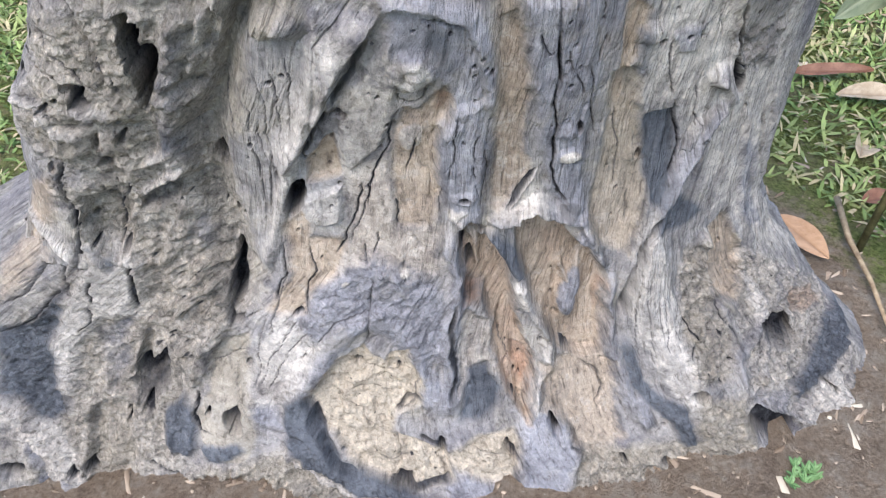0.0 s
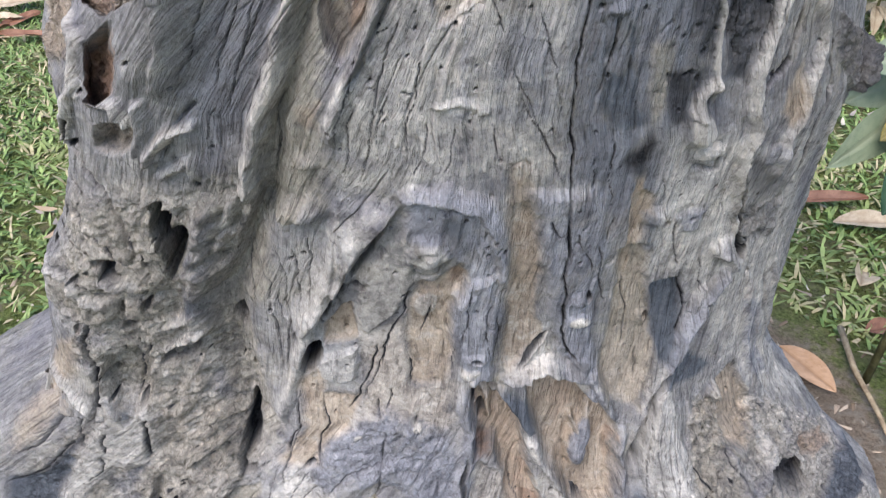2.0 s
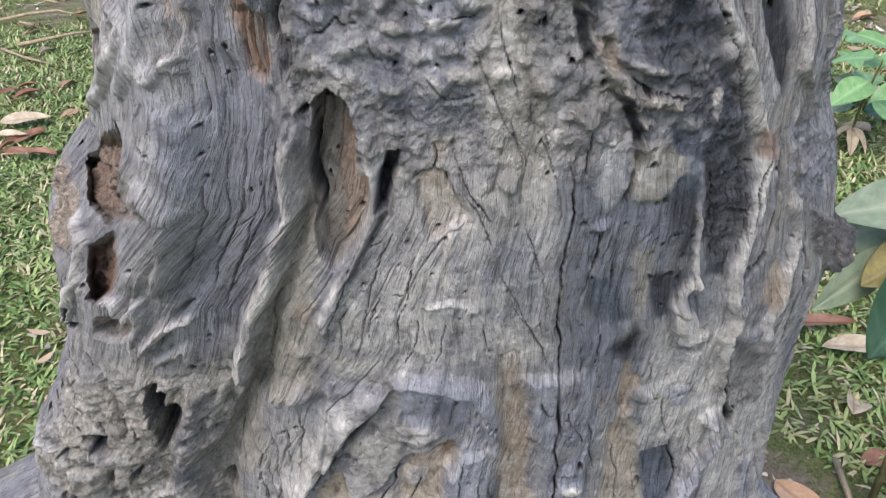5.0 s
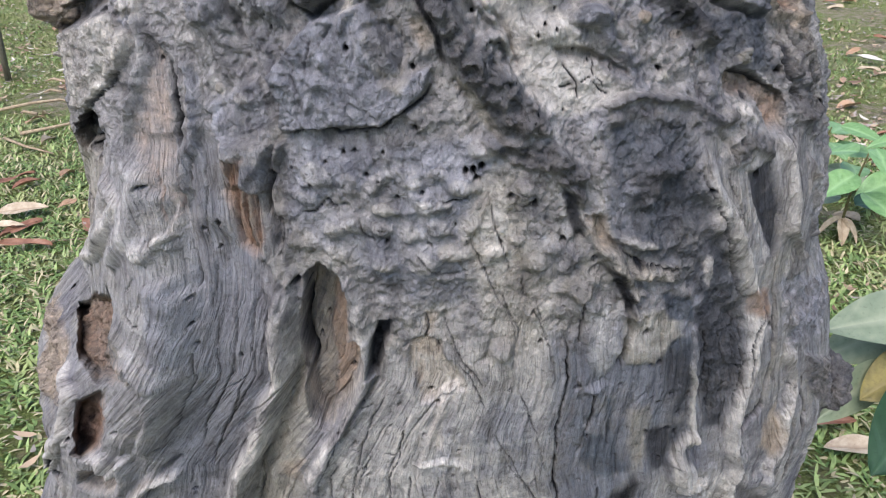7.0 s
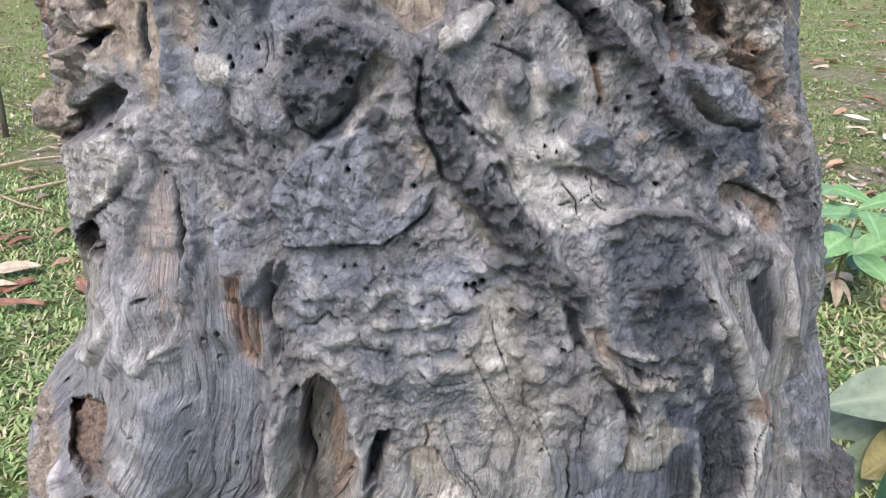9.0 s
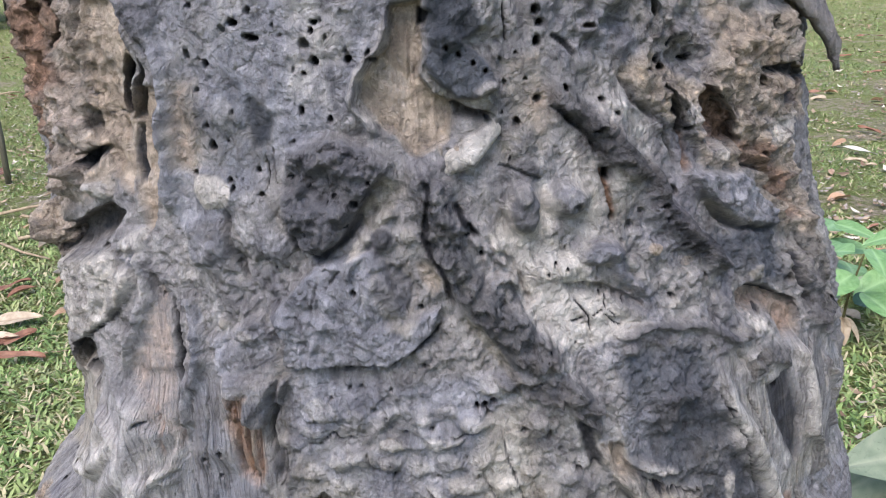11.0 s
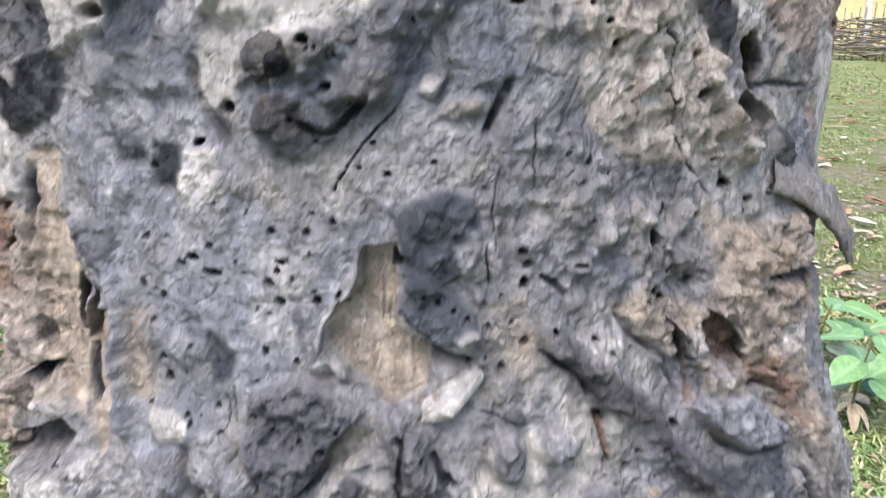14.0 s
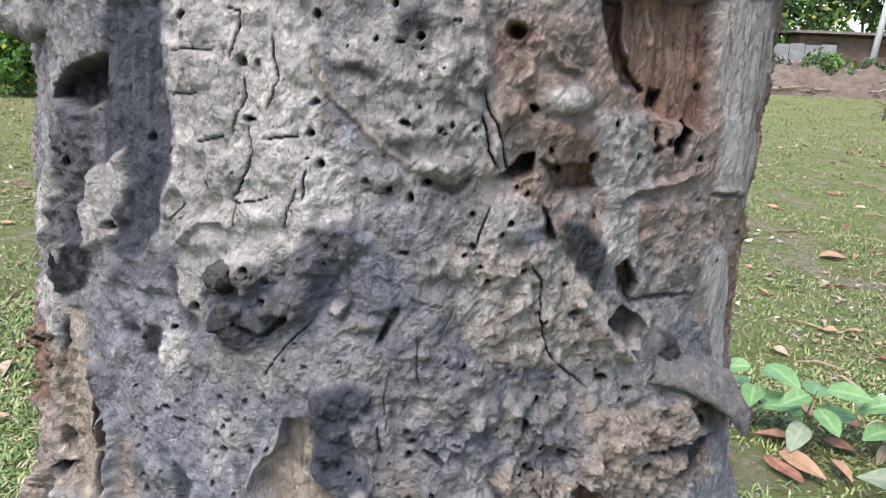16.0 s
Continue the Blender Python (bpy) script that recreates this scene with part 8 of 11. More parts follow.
def carve_crown(f):
    """The top: rotten edges, pale wall, ledge, brown pocket and crumbling field."""
    f.patch([(-0.389, 1.681), (0.529, 1.704), (0.551, 1.302), (-0.363, 1.303)], 0, 0.0098, calm=0.6)
    # rotten left edge, dark strip and pale blocks
    # black shadow below the burl, painted into this hollow
    f.patch([(-0.317, 1.625), (-0.218, 1.647), (-0.214, 1.619), (-0.258, 1.612), (-0.32, 1.617)], -0.018, 0.0031, into=1, dark=0.85)
    f.patch([(-0.203, 1.68), (-0.143, 1.681), (-0.137, 1.633), (-0.132, 1.583), (-0.146, 1.547), (-0.162, 1.526), (-0.2, 1.522), (-0.212, 1.566), (-0.228, 1.612)], -0.0048, 0.0035, blue=0.95, dark=0.3, calm=0.5, fibre=0.35)
    f.line([(-0.19, 1.677), (-0.188, 1.641), (-0.197, 1.603)], 0.0021, 0.0036, slate=0.3)
    f.line([(-0.169, 1.674), (-0.174, 1.628), (-0.166, 1.595)], 0.0020, 0.0036, slate=0.3)
    f.line([(-0.152, 1.662), (-0.158, 1.616), (-0.15, 1.575)], 0.0020, 0.0036, slate=0.3)
    f.patch([(-0.315, 1.613), (-0.228, 1.612), (-0.212, 1.567), (-0.246, 1.517), (-0.349, 1.512), (-0.332, 1.565)], 0.0012, 0.0038, slate=0.5, dark=0.4, rough=0.5)
    f.scatter([(-0.305, 1.61), (-0.23, 1.611), (-0.214, 1.567), (-0.244, 1.521), (-0.354, 1.516), (-0.32, 1.567)], 22, 0.0030, 0.0060, 0.006, 601)
    f.patch([(-0.421, 1.536), (-0.32, 1.567), (-0.312, 1.547), (-0.352, 1.505), (-0.42, 1.512)], 0.0048, 0.0028, pale=0.65, rough=0.35)
    f.patch([(-0.229, 1.575), (-0.183, 1.594), (-0.176, 1.566), (-0.196, 1.534), (-0.237, 1.521), (-0.241, 1.552)], 0.0072, 0.0029, pale=0.8, clay=0.2, rough=0.2)
    f.patch([(-0.205, 1.591), (-0.181, 1.592), (-0.183, 1.579)], 0.0024, 0.0021, tan=0.5)
    f.bump(-0.185, 1.551, 0.0064, 0.0051, 0.0048, 0, 1.5, tan=0.3)
    f.hole(-0.276, 1.577, 0.0034, 0.0026, 0.0108, 0, dark=0.7, tan=0.3)
    f.hole(-0.270, 1.544, 0.0026, 0.0035, 0.0108, 0, dark=0.8)
    f.hole(-0.200, 1.541, 0.0038, 0.0028, 0.0072, 0, dark=0.4)
    f.patch([(-0.313, 1.513), (-0.234, 1.526), (-0.243, 1.496), (-0.292, 1.479), (-0.314, 1.489)], 0.006, 0.0027, dark=0.85, blue=0.4)
    f.patch([(-0.376, 1.475), (-0.303, 1.495), (-0.291, 1.449), (-0.355, 1.429)], 0.006, 0.0029, pale=0.75, rough=0.25)
    f.patch([(-0.307, 1.511), (-0.276, 1.52), (-0.28, 1.502)], 0.0036, 0.0023, pale=0.6)
    f.line([(-0.358, 1.507), (-0.312, 1.493), (-0.29, 1.475)], 0.0024, -0.0086, dark=0.85)
    f.bump(-0.196, 1.512, 0.0088, 0.0076, 0.0072, 0, 1.5, clay=0.4)
    f.bump(-0.180, 1.529, 0.0086, 0.0067, 0.0072, 0, 1.5, rough=0.3)
    f.patch([(-0.422, 1.513), (-0.421, 1.512), (-0.373, 1.473), (-0.329, 1.454), (-0.303, 1.425), (-0.373, 1.378), (-0.396, 1.423), (-0.373, 1.473)], 0, 0.0058, red=0.55, tan=0.5, rough=0.5)
    f.scatter([(-0.35, 1.512), (-0.349, 1.512), (-0.329, 1.454), (-0.381, 1.381), (-0.396, 1.423)], 9, 0.0015, 0.0033, -0.0084, 602, dark=0.85, red=0.3)
    f.hole(-0.345, 1.431, 0.0026, 0.0035, 0.0096, 0, dark=0.7)
    f.patch([(-0.38, 1.381), (-0.273, 1.429), (-0.243, 1.374), (-0.269, 1.329), (-0.363, 1.303)], 0.0012, 0.0051, clay=0.5, tan=0.45, rough=0.5)
    f.scatter([(-0.381, 1.381), (-0.281, 1.418), (-0.261, 1.369), (-0.28, 1.331), (-0.363, 1.304)], 26, 0.0030, 0.0063, 0.006, 603)
    f.scatter([(-0.381, 1.381), (-0.281, 1.418), (-0.261, 1.369), (-0.28, 1.331), (-0.363, 1.304)], 7, 0.0013, 0.0025, -0.0072, 604, dark=0.8)
    f.patch([(-0.278, 1.473), (-0.245, 1.475), (-0.249, 1.444), (-0.267, 1.408), (-0.231, 1.386), (-0.207, 1.346), (-0.253, 1.332), (-0.29, 1.363), (-0.297, 1.405)], -0.0036, 0.0029, tan=0.65, clay=0.4, calm=0.8)
    f.line([(-0.281, 1.464), (-0.289, 1.427), (-0.3, 1.397)], 0.0021, -0.0067, dark=0.7)
    # bored blue-grey field under the ledge, its holes darkened with painted shade
    f.patch([(-0.196, 1.519), (-0.11, 1.537), (-0.101, 1.508), (-0.123, 1.476), (-0.194, 1.464)], 0, 0.0086, blue=0.5, dark=0.15)
    f.patch([(-0.233, 1.49), (-0.108, 1.526), (-0.093, 1.46), (-0.042, 1.439), (0.017, 1.456), (-0.005, 1.433), (-0.039, 1.408), (-0.045, 1.377), (-0.213, 1.342), (-0.2, 1.422)], 0, 0.0057, slate=0.8, calm=0.6, pale=0.12)
    f.patch([(-0.068, 1.474), (0.029, 1.497), (0.052, 1.469), (0.016, 1.456), (-0.044, 1.446)], 0, 0.0048, slate=0.5, clay=0.2, calm=0.6)
    f.patch([(-0.136, 1.468), (-0.111, 1.477), (-0.097, 1.447), (-0.118, 1.423), (-0.137, 1.425)], 0.0024, 0.0018, pale=1)
    f.patch([(-0.131, 1.478), (-0.108, 1.481), (-0.111, 1.471)], 0.0018, 0.0018, pale=0.8)
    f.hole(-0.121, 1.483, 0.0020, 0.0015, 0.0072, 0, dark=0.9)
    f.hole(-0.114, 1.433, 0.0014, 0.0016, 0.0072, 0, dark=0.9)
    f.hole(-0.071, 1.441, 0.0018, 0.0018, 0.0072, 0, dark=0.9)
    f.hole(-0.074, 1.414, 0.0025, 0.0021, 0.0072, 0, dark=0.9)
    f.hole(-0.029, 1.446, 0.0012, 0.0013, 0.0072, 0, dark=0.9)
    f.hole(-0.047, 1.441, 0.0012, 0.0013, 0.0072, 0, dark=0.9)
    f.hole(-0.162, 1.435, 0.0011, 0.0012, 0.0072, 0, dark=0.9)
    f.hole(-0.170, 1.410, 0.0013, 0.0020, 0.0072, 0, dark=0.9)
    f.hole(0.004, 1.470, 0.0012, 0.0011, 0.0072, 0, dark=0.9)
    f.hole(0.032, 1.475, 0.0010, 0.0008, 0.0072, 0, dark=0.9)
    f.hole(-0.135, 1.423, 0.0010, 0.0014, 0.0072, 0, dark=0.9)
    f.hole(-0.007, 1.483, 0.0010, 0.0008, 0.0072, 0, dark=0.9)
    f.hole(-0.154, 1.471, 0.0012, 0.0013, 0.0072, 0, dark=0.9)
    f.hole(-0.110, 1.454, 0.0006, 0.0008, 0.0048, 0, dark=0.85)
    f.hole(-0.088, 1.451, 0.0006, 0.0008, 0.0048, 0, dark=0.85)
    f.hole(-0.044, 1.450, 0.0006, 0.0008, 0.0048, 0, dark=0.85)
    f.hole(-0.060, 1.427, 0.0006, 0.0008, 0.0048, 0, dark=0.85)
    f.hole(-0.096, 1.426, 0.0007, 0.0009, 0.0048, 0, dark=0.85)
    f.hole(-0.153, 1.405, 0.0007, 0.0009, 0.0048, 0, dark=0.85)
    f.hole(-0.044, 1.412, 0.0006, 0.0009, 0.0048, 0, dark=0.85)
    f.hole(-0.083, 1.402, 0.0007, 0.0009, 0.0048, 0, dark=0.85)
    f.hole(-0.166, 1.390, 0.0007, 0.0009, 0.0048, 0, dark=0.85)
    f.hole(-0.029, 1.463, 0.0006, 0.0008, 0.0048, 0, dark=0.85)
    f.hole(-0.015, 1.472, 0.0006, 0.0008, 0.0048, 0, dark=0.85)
    f.patch([(-0.201, 1.484), (-0.167, 1.492), (-0.157, 1.47), (-0.184, 1.469)], -0.0024, 0.0026, dark=0.45)
    f.patch([(-0.154, 1.483), (-0.135, 1.481), (-0.134, 1.457), (-0.155, 1.461)], -0.0024, 0.0026, dark=0.6, blue=0.4)
    f.patch([(-0.138, 1.376), (-0.107, 1.386), (-0.111, 1.363), (-0.14, 1.357)], 0, 0.0034, dark=0.5, blue=0.5)
    f.patch([(-0.223, 1.441), (-0.178, 1.451), (-0.182, 1.408), (-0.196, 1.406)], 0, 0.0035, slate=0.6, dark=0.25)
    f.bump(-0.178, 1.460, 0.0089, 0.0073, 0.006, 0, 1.5)
    f.bump(-0.175, 1.483, 0.0081, 0.0063, 0.006, 0, 1.5)
    f.bump(-0.148, 1.512, 0.0106, 0.0074, 0.0072, 0, 1.5)
    f.line([(-0.129, 1.524), (-0.117, 1.499), (-0.1, 1.48)], 0.0025, -0.0058, dark=0.5)
    f.crack([(0.008, 1.501), (-0.013, 1.483), (-0.03, 1.463)], 0.0007, 0.0045, dark=0.7)
    f.patch([(-0.125, 1.519), (-0.11, 1.537), (-0.061, 1.555), (0.006, 1.559), (0.001, 1.545), (-0.03, 1.529), (-0.071, 1.534), (-0.092, 1.521), (-0.099, 1.493), (-0.117, 1.499)], 0.0012, 0.0033, pale=1, calm=0.9)
    # dark knobbly ledge
    f.patch([(-0.092, 1.521), (-0.046, 1.533), (-0.001, 1.55), (0.024, 1.561), (0.066, 1.548), (0.103, 1.507), (0.16, 1.473), (0.13, 1.457), (0.074, 1.478), (0.049, 1.5), (-0.004, 1.495), (-0.051, 1.477), (-0.091, 1.479)], 0, 0.0073, blue=0.42, slate=0.4)
    f.patch([(0.074, 1.478), (0.16, 1.473), (0.25, 1.45), (0.258, 1.4), (0.092, 1.413)], 0, 0.0092, blue=0.15, slate=0.4, clay=0.3)
    f.patch([(-0.17, 1.452), (-0.096, 1.463), (-0.042, 1.439), (-0.052, 1.376), (-0.199, 1.347)], 0, 0.0074, slate=0.6, blue=0.25)
    f.line([(-0.086, 1.482), (-0.047, 1.487), (-0.016, 1.507), (-0.001, 1.52), (0.002, 1.542), (0.008, 1.551), (0.027, 1.556), (0.045, 1.541)], 0.0099, 0.0072, dark=0.3, blue=0.4, rough=0.4)
    f.bump(-0.067, 1.522, 0.0079, 0.0090, 0.0144, 0, 1.6, dark=0.75, rough=0.3)
    f.bump(-0.046, 1.527, 0.0093, 0.0083, 0.012, 0, 1.6, dark=0.35, clay=0.3)
    f.hole(-0.050, 1.530, 0.0025, 0.0021, 0.0072, 0, dark=0.7)
    f.bump(-0.064, 1.497, 0.0115, 0.0102, 0.012, 0, 1.5, dark=0.5, tan=0.25, rough=0.4)
    f.bump(-0.012, 1.511, 0.0124, 0.0070, 0.0084, 0, 1.4, dark=0.35, clay=0.3, rough=0.45)
    f.bump(0.002, 1.541, 0.0071, 0.0067, 0.0084, 0, 1.5, slate=0.6, dark=0.3)
    f.bump(-0.002, 1.538, 0.0029, 0.0030, -0.0048, 0, 1.5)
    f.scatter([(-0.09, 1.517), (-0.046, 1.533), (-0.025, 1.511), (0.002, 1.527), (0.008, 1.551), (0.043, 1.552), (0.044, 1.538), (0.009, 1.537), (-0.002, 1.505), (-0.045, 1.482), (-0.085, 1.479)], 44, 0.0013, 0.0037, 0.006, 605)
    f.scatter([(-0.09, 1.517), (-0.046, 1.533), (-0.025, 1.511), (0.002, 1.527), (0.008, 1.551), (0.043, 1.552), (0.044, 1.538), (0.009, 1.537), (-0.002, 1.505), (-0.045, 1.482), (-0.085, 1.479)], 11, 0.0008, 0.0015, -0.006, 606, dark=0.95)
    # shade under the ledge knobs, painted nearly black
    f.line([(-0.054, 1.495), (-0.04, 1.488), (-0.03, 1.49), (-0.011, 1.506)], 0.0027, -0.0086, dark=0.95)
    f.patch([(0.004, 1.531), (0.025, 1.531), (0.033, 1.512), (0.009, 1.502)], -0.0048, 0.0024, blue=0.7, slate=0.3)
    f.bump(0.028, 1.509, 0.0047, 0.0050, 0.0072, 0, 1.5, pale=0.5)
    f.line([(0.021, 1.536), (0.032, 1.531), (0.039, 1.511), (0.03, 1.5)], 0.0020, -0.0029, dark=0.4)
    f.patch([(0.024, 1.561), (0.051, 1.555), (0.068, 1.535), (0.075, 1.514), (0.053, 1.509), (0.044, 1.538)], 0.0024, 0.0026, slate=0.9, blue=0.4)
    f.line([(0.075, 1.514), (0.071, 1.502), (0.062, 1.487)], 0.0024, -0.0067, dark=0.85)
    f.bump(0.049, 1.500, 0.0094, 0.0043, 0.0072, 0, 1.5, tan=0.3, rough=0.3)
    f.bump(0.065, 1.515, 0.0066, 0.0084, 0.0048, 0, 1.5, blue=0.3)
    f.patch([(0.012, 1.452), (0.036, 1.462), (0.059, 1.458), (0.066, 1.438), (0.056, 1.422), (0.024, 1.407), (0.013, 1.424)], 0.0072, 0.0021, blue=0.95, dark=0.3, rough=0.35)
    f.patch([(0.056, 1.442), (0.079, 1.446), (0.08, 1.421), (0.06, 1.417)], 0.0036, 0.0021, slate=0.5, pale=0.35)
    f.scatter([(0.019, 1.452), (0.059, 1.456), (0.057, 1.429), (0.026, 1.418)], 16, 0.0010, 0.0024, 0.0036, 607)
    f.patch([(0.07, 1.506), (0.104, 1.507), (0.126, 1.49), (0.161, 1.473), (0.163, 1.452), (0.132, 1.44), (0.123, 1.414), (0.093, 1.415), (0.078, 1.455)], 0.0024, 0.0041, slate=0.6, clay=0.2, rough=0.3)
    f.crack([(0.095, 1.493), (0.096, 1.478), (0.102, 1.459)], 0.0007, 0.0036, dark=0.5)
    f.crack([(0.075, 1.474), (0.074, 1.445), (0.077, 1.428)], 0.0007, 0.0036, dark=0.5)
    f.bump(0.162, 1.439, 0.0095, 0.0100, 0.0078, 0, 1.7, pale=0.35)
    f.bump(0.162, 1.439, 0.0050, 0.0052, -0.0048, 0, 1.5)
    f.bump(0.138, 1.443, 0.0063, 0.0063, 0.006, 0, 1.5)
    f.patch([(0.15, 1.455), (0.171, 1.469), (0.189, 1.451), (0.167, 1.451)], 0, 0.0032, dark=0.5)
    f.patch([(0.17, 1.473), (0.25, 1.46), (0.261, 1.401), (0.183, 1.413)], 0, 0.0052, slate=0.55, rough=0.42, clay=0.2)
    f.scatter([(0.077, 1.493), (0.16, 1.469), (0.25, 1.456), (0.261, 1.402), (0.122, 1.414)], 40, 0.0021, 0.0050, 0.006, 608)
    f.scatter([(0.077, 1.493), (0.16, 1.469), (0.25, 1.456), (0.261, 1.402), (0.122, 1.414)], 12, 0.0008, 0.0016, -0.006, 609, dark=0.9)
    f.bump(0.199, 1.439, 0.0094, 0.0098, 0.0072, 0, 1.5)
    f.hole(0.202, 1.427, 0.0028, 0.0044, 0.0084, 0, dark=0.5)
    # pale cracked wall and ochre vein
    f.patch([(-0.133, 1.681), (-0.038, 1.682), (-0.001, 1.666), (0.002, 1.624), (0.017, 1.582), (-0.003, 1.559), (-0.061, 1.554), (-0.11, 1.536), (-0.131, 1.566), (-0.126, 1.618)], 0.0012, 0.0032, pale=0.9, rough=0.15)
    f.crack([(-0.079, 1.679), (-0.064, 1.676), (-0.069, 1.655), (-0.074, 1.648)], 0.0007, 0.0045, dark=0.8)
    f.crack([(-0.128, 1.652), (-0.1, 1.655), (-0.074, 1.655)], 0.0007, 0.0045, dark=0.8)
    f.crack([(-0.062, 1.643), (-0.059, 1.63), (-0.07, 1.607)], 0.0007, 0.0045, dark=0.8)
    f.crack([(-0.055, 1.617), (-0.051, 1.599), (-0.057, 1.585), (-0.069, 1.569)], 0.0007, 0.0045, dark=0.8)
    f.crack([(-0.069, 1.569), (-0.052, 1.57), (-0.034, 1.573)], 0.0007, 0.0045, dark=0.8)
    f.crack([(-0.044, 1.607), (-0.012, 1.61)], 0.0007, 0.0045, dark=0.8)
    f.crack([(-0.106, 1.602), (-0.075, 1.607)], 0.0007, 0.0045, dark=0.8)
    f.crack([(-0.131, 1.551), (-0.113, 1.564)], 0.0007, 0.0045, dark=0.8)
    f.crack([(-0.014, 1.582), (-0.022, 1.554)], 0.0007, 0.0045, dark=0.8)
    f.crack([(-0.065, 1.554), (-0.063, 1.571)], 0.0007, 0.0045, dark=0.8)
    f.crack([(-0.037, 1.665), (-0.032, 1.64), (-0.04, 1.622)], 0.0007, 0.0045, dark=0.8)
    f.crack([(-0.099, 1.632), (-0.131, 1.629)], 0.0007, 0.0045, dark=0.8)
    f.crack([(-0.006, 1.592), (-0.009, 1.572)], 0.0007, 0.0045, dark=0.8)
    f.crack([(-0.1, 1.585), (-0.092, 1.573)], 0.0007, 0.0045, dark=0.8)
    f.bump(-0.125, 1.664, 0.0045, 0.0058, -0.006, 0, 1.5, slate=0.7)
    f.hole(-0.053, 1.618, 0.0029, 0.0012, 0.0084, 0, dark=0.8, tan=0.3)
    f.hole(-0.001, 1.676, 0.0016, 0.0018, 0.0084, 0, dark=0.92)
    f.hole(-0.004, 1.612, 0.0019, 0.0019, 0.0084, 0, dark=0.8)
    f.hole(0.004, 1.595, 0.0022, 0.0020, 0.0084, 0, dark=0.7, tan=0.3)
    f.hole(-0.002, 1.630, 0.0021, 0.0012, 0.0072, 0, dark=0.5)
    f.hole(-0.063, 1.649, 0.0019, 0.0022, 0.0072, 0, tan=0.4, dark=0.3)
    f.hole(-0.050, 1.648, 0.0012, 0.0019, 0.006, 0, dark=0.4)
    f.bump(-0.123, 1.563, 0.0062, 0.0056, -0.0084, 0, 1.4, tan=0.3, dark=0.2)
    f.bump(-0.085, 1.569, 0.0051, 0.0052, -0.0072, 0, 1.4, tan=0.4, dark=0.15)
    f.bump(-0.108, 1.590, 0.0080, 0.0061, -0.006, 0, 1.4, tan=0.25)
    f.bump(-0.087, 1.626, 0.0128, 0.0096, 0.006, 0, 1.3)
    f.bump(-0.101, 1.643, 0.0127, 0.0089, 0.0072, 0, 1.3)
    f.bump(-0.073, 1.588, 0.0123, 0.0092, 0.006, 0, 1.3)
    f.bump(-0.049, 1.562, 0.0147, 0.0067, 0.006, 0, 1.3)
    f.bump(-0.093, 1.545, 0.0134, 0.0076, 0.006, 0, 1.3)
    f.bump(-0.024, 1.591, 0.0115, 0.0129, 0.0048, 0, 1.3)
    f.bump(-0.036, 1.631, 0.0094, 0.0095, 0.0048, 0, 1.3)
    f.bump(-0.017, 1.650, 0.0086, 0.0104, 0.0048, 0, 1.3)
    f.bump(-0.109, 1.668, 0.0095, 0.0076, 0.0048, 0, 1.3)
    f.line([(-0.119, 1.539), (-0.094, 1.556), (-0.074, 1.558), (-0.065, 1.551)], 0.0030, 0.0072, pale=0.5)
    f.scatter([(-0.123, 1.675), (-0.041, 1.676), (-0.004, 1.654), (0.002, 1.592), (-0.013, 1.562), (-0.099, 1.546)], 15, 0.0004, 0.0008, -0.0036, 610, dark=0.8)
    f.scatter([(-0.123, 1.675), (-0.041, 1.676), (-0.004, 1.654), (0.002, 1.592), (-0.013, 1.562), (-0.099, 1.546)], 30, 0.0026, 0.0058, 0.0024, 611)
    f.line([(-0.007, 1.669), (0.001, 1.645), (0.014, 1.633), (0.041, 1.615), (0.056, 1.604), (0.074, 1.598), (0.083, 1.591)], 0.0028, 0.0042, tan=0.6, clay=0.3)
    f.line([(0.04, 1.631), (0.046, 1.613), (0.056, 1.604)], 0.0019, 0.003, tan=0.6)
    f.patch([(0.001, 1.627), (0.014, 1.615), (0.011, 1.608)], 0, 0.0022, tan=0.6)
    f.hole(0.090, 1.585, 0.0020, 0.0017, 0.0108, 0, dark=0.96)
    f.hole(0.077, 1.577, 0.0015, 0.0025, 0.0084, 0, dark=0.85)
    f.hole(0.059, 1.583, 0.0017, 0.0017, 0.0072, 0, dark=0.6)
    f.bump(0.052, 1.589, 0.0107, 0.0070, 0.0072, 0, 1.5, pale=0.3)
    f.hole(0.041, 1.586, 0.0017, 0.0017, 0.006, 0, dark=0.3)
    f.crack([(0.039, 1.58), (0.062, 1.581)], 0.0007, 0.0045, dark=0.4, tan=0.5)
    f.line([(0.085, 1.588), (0.112, 1.583), (0.129, 1.592)], 0.0026, -0.0062, dark=0.5, tan=0.4)
    f.patch([(0.007, 1.66), (0.058, 1.679), (0.117, 1.687), (0.134, 1.627), (0.129, 1.591), (0.092, 1.587), (0.056, 1.607), (0.02, 1.631)], 0.0012, 0.0049, slate=0.2, pale=0.35, clay=0.3, rough=0.3)
    f.bump(0.088, 1.620, 0.0124, 0.0087, 0.0084, 0, 1.4)
    f.bump(0.056, 1.647, 0.0103, 0.0073, 0.006, 0, 1.4)
    f.bump(0.072, 1.632, 0.0092, 0.0062, 0.006, 0, 1.4)
    f.bump(0.039, 1.655, 0.0091, 0.0061, 0.006, 0, 1.4)
    f.bump(0.102, 1.651, 0.0091, 0.0122, 0.006, 0, 1.4)
    f.bump(0.103, 1.599, 0.0113, 0.0057, 0.0072, 0, 1.4)
    f.bump(0.063, 1.614, 0.0092, 0.0056, 0.006, 0, 1.4)
    f.scatter([(0.012, 1.657), (0.058, 1.676), (0.116, 1.684), (0.128, 1.627), (0.122, 1.596), (0.091, 1.592), (0.059, 1.607)], 46, 0.0019, 0.0043, 0.0042, 612)
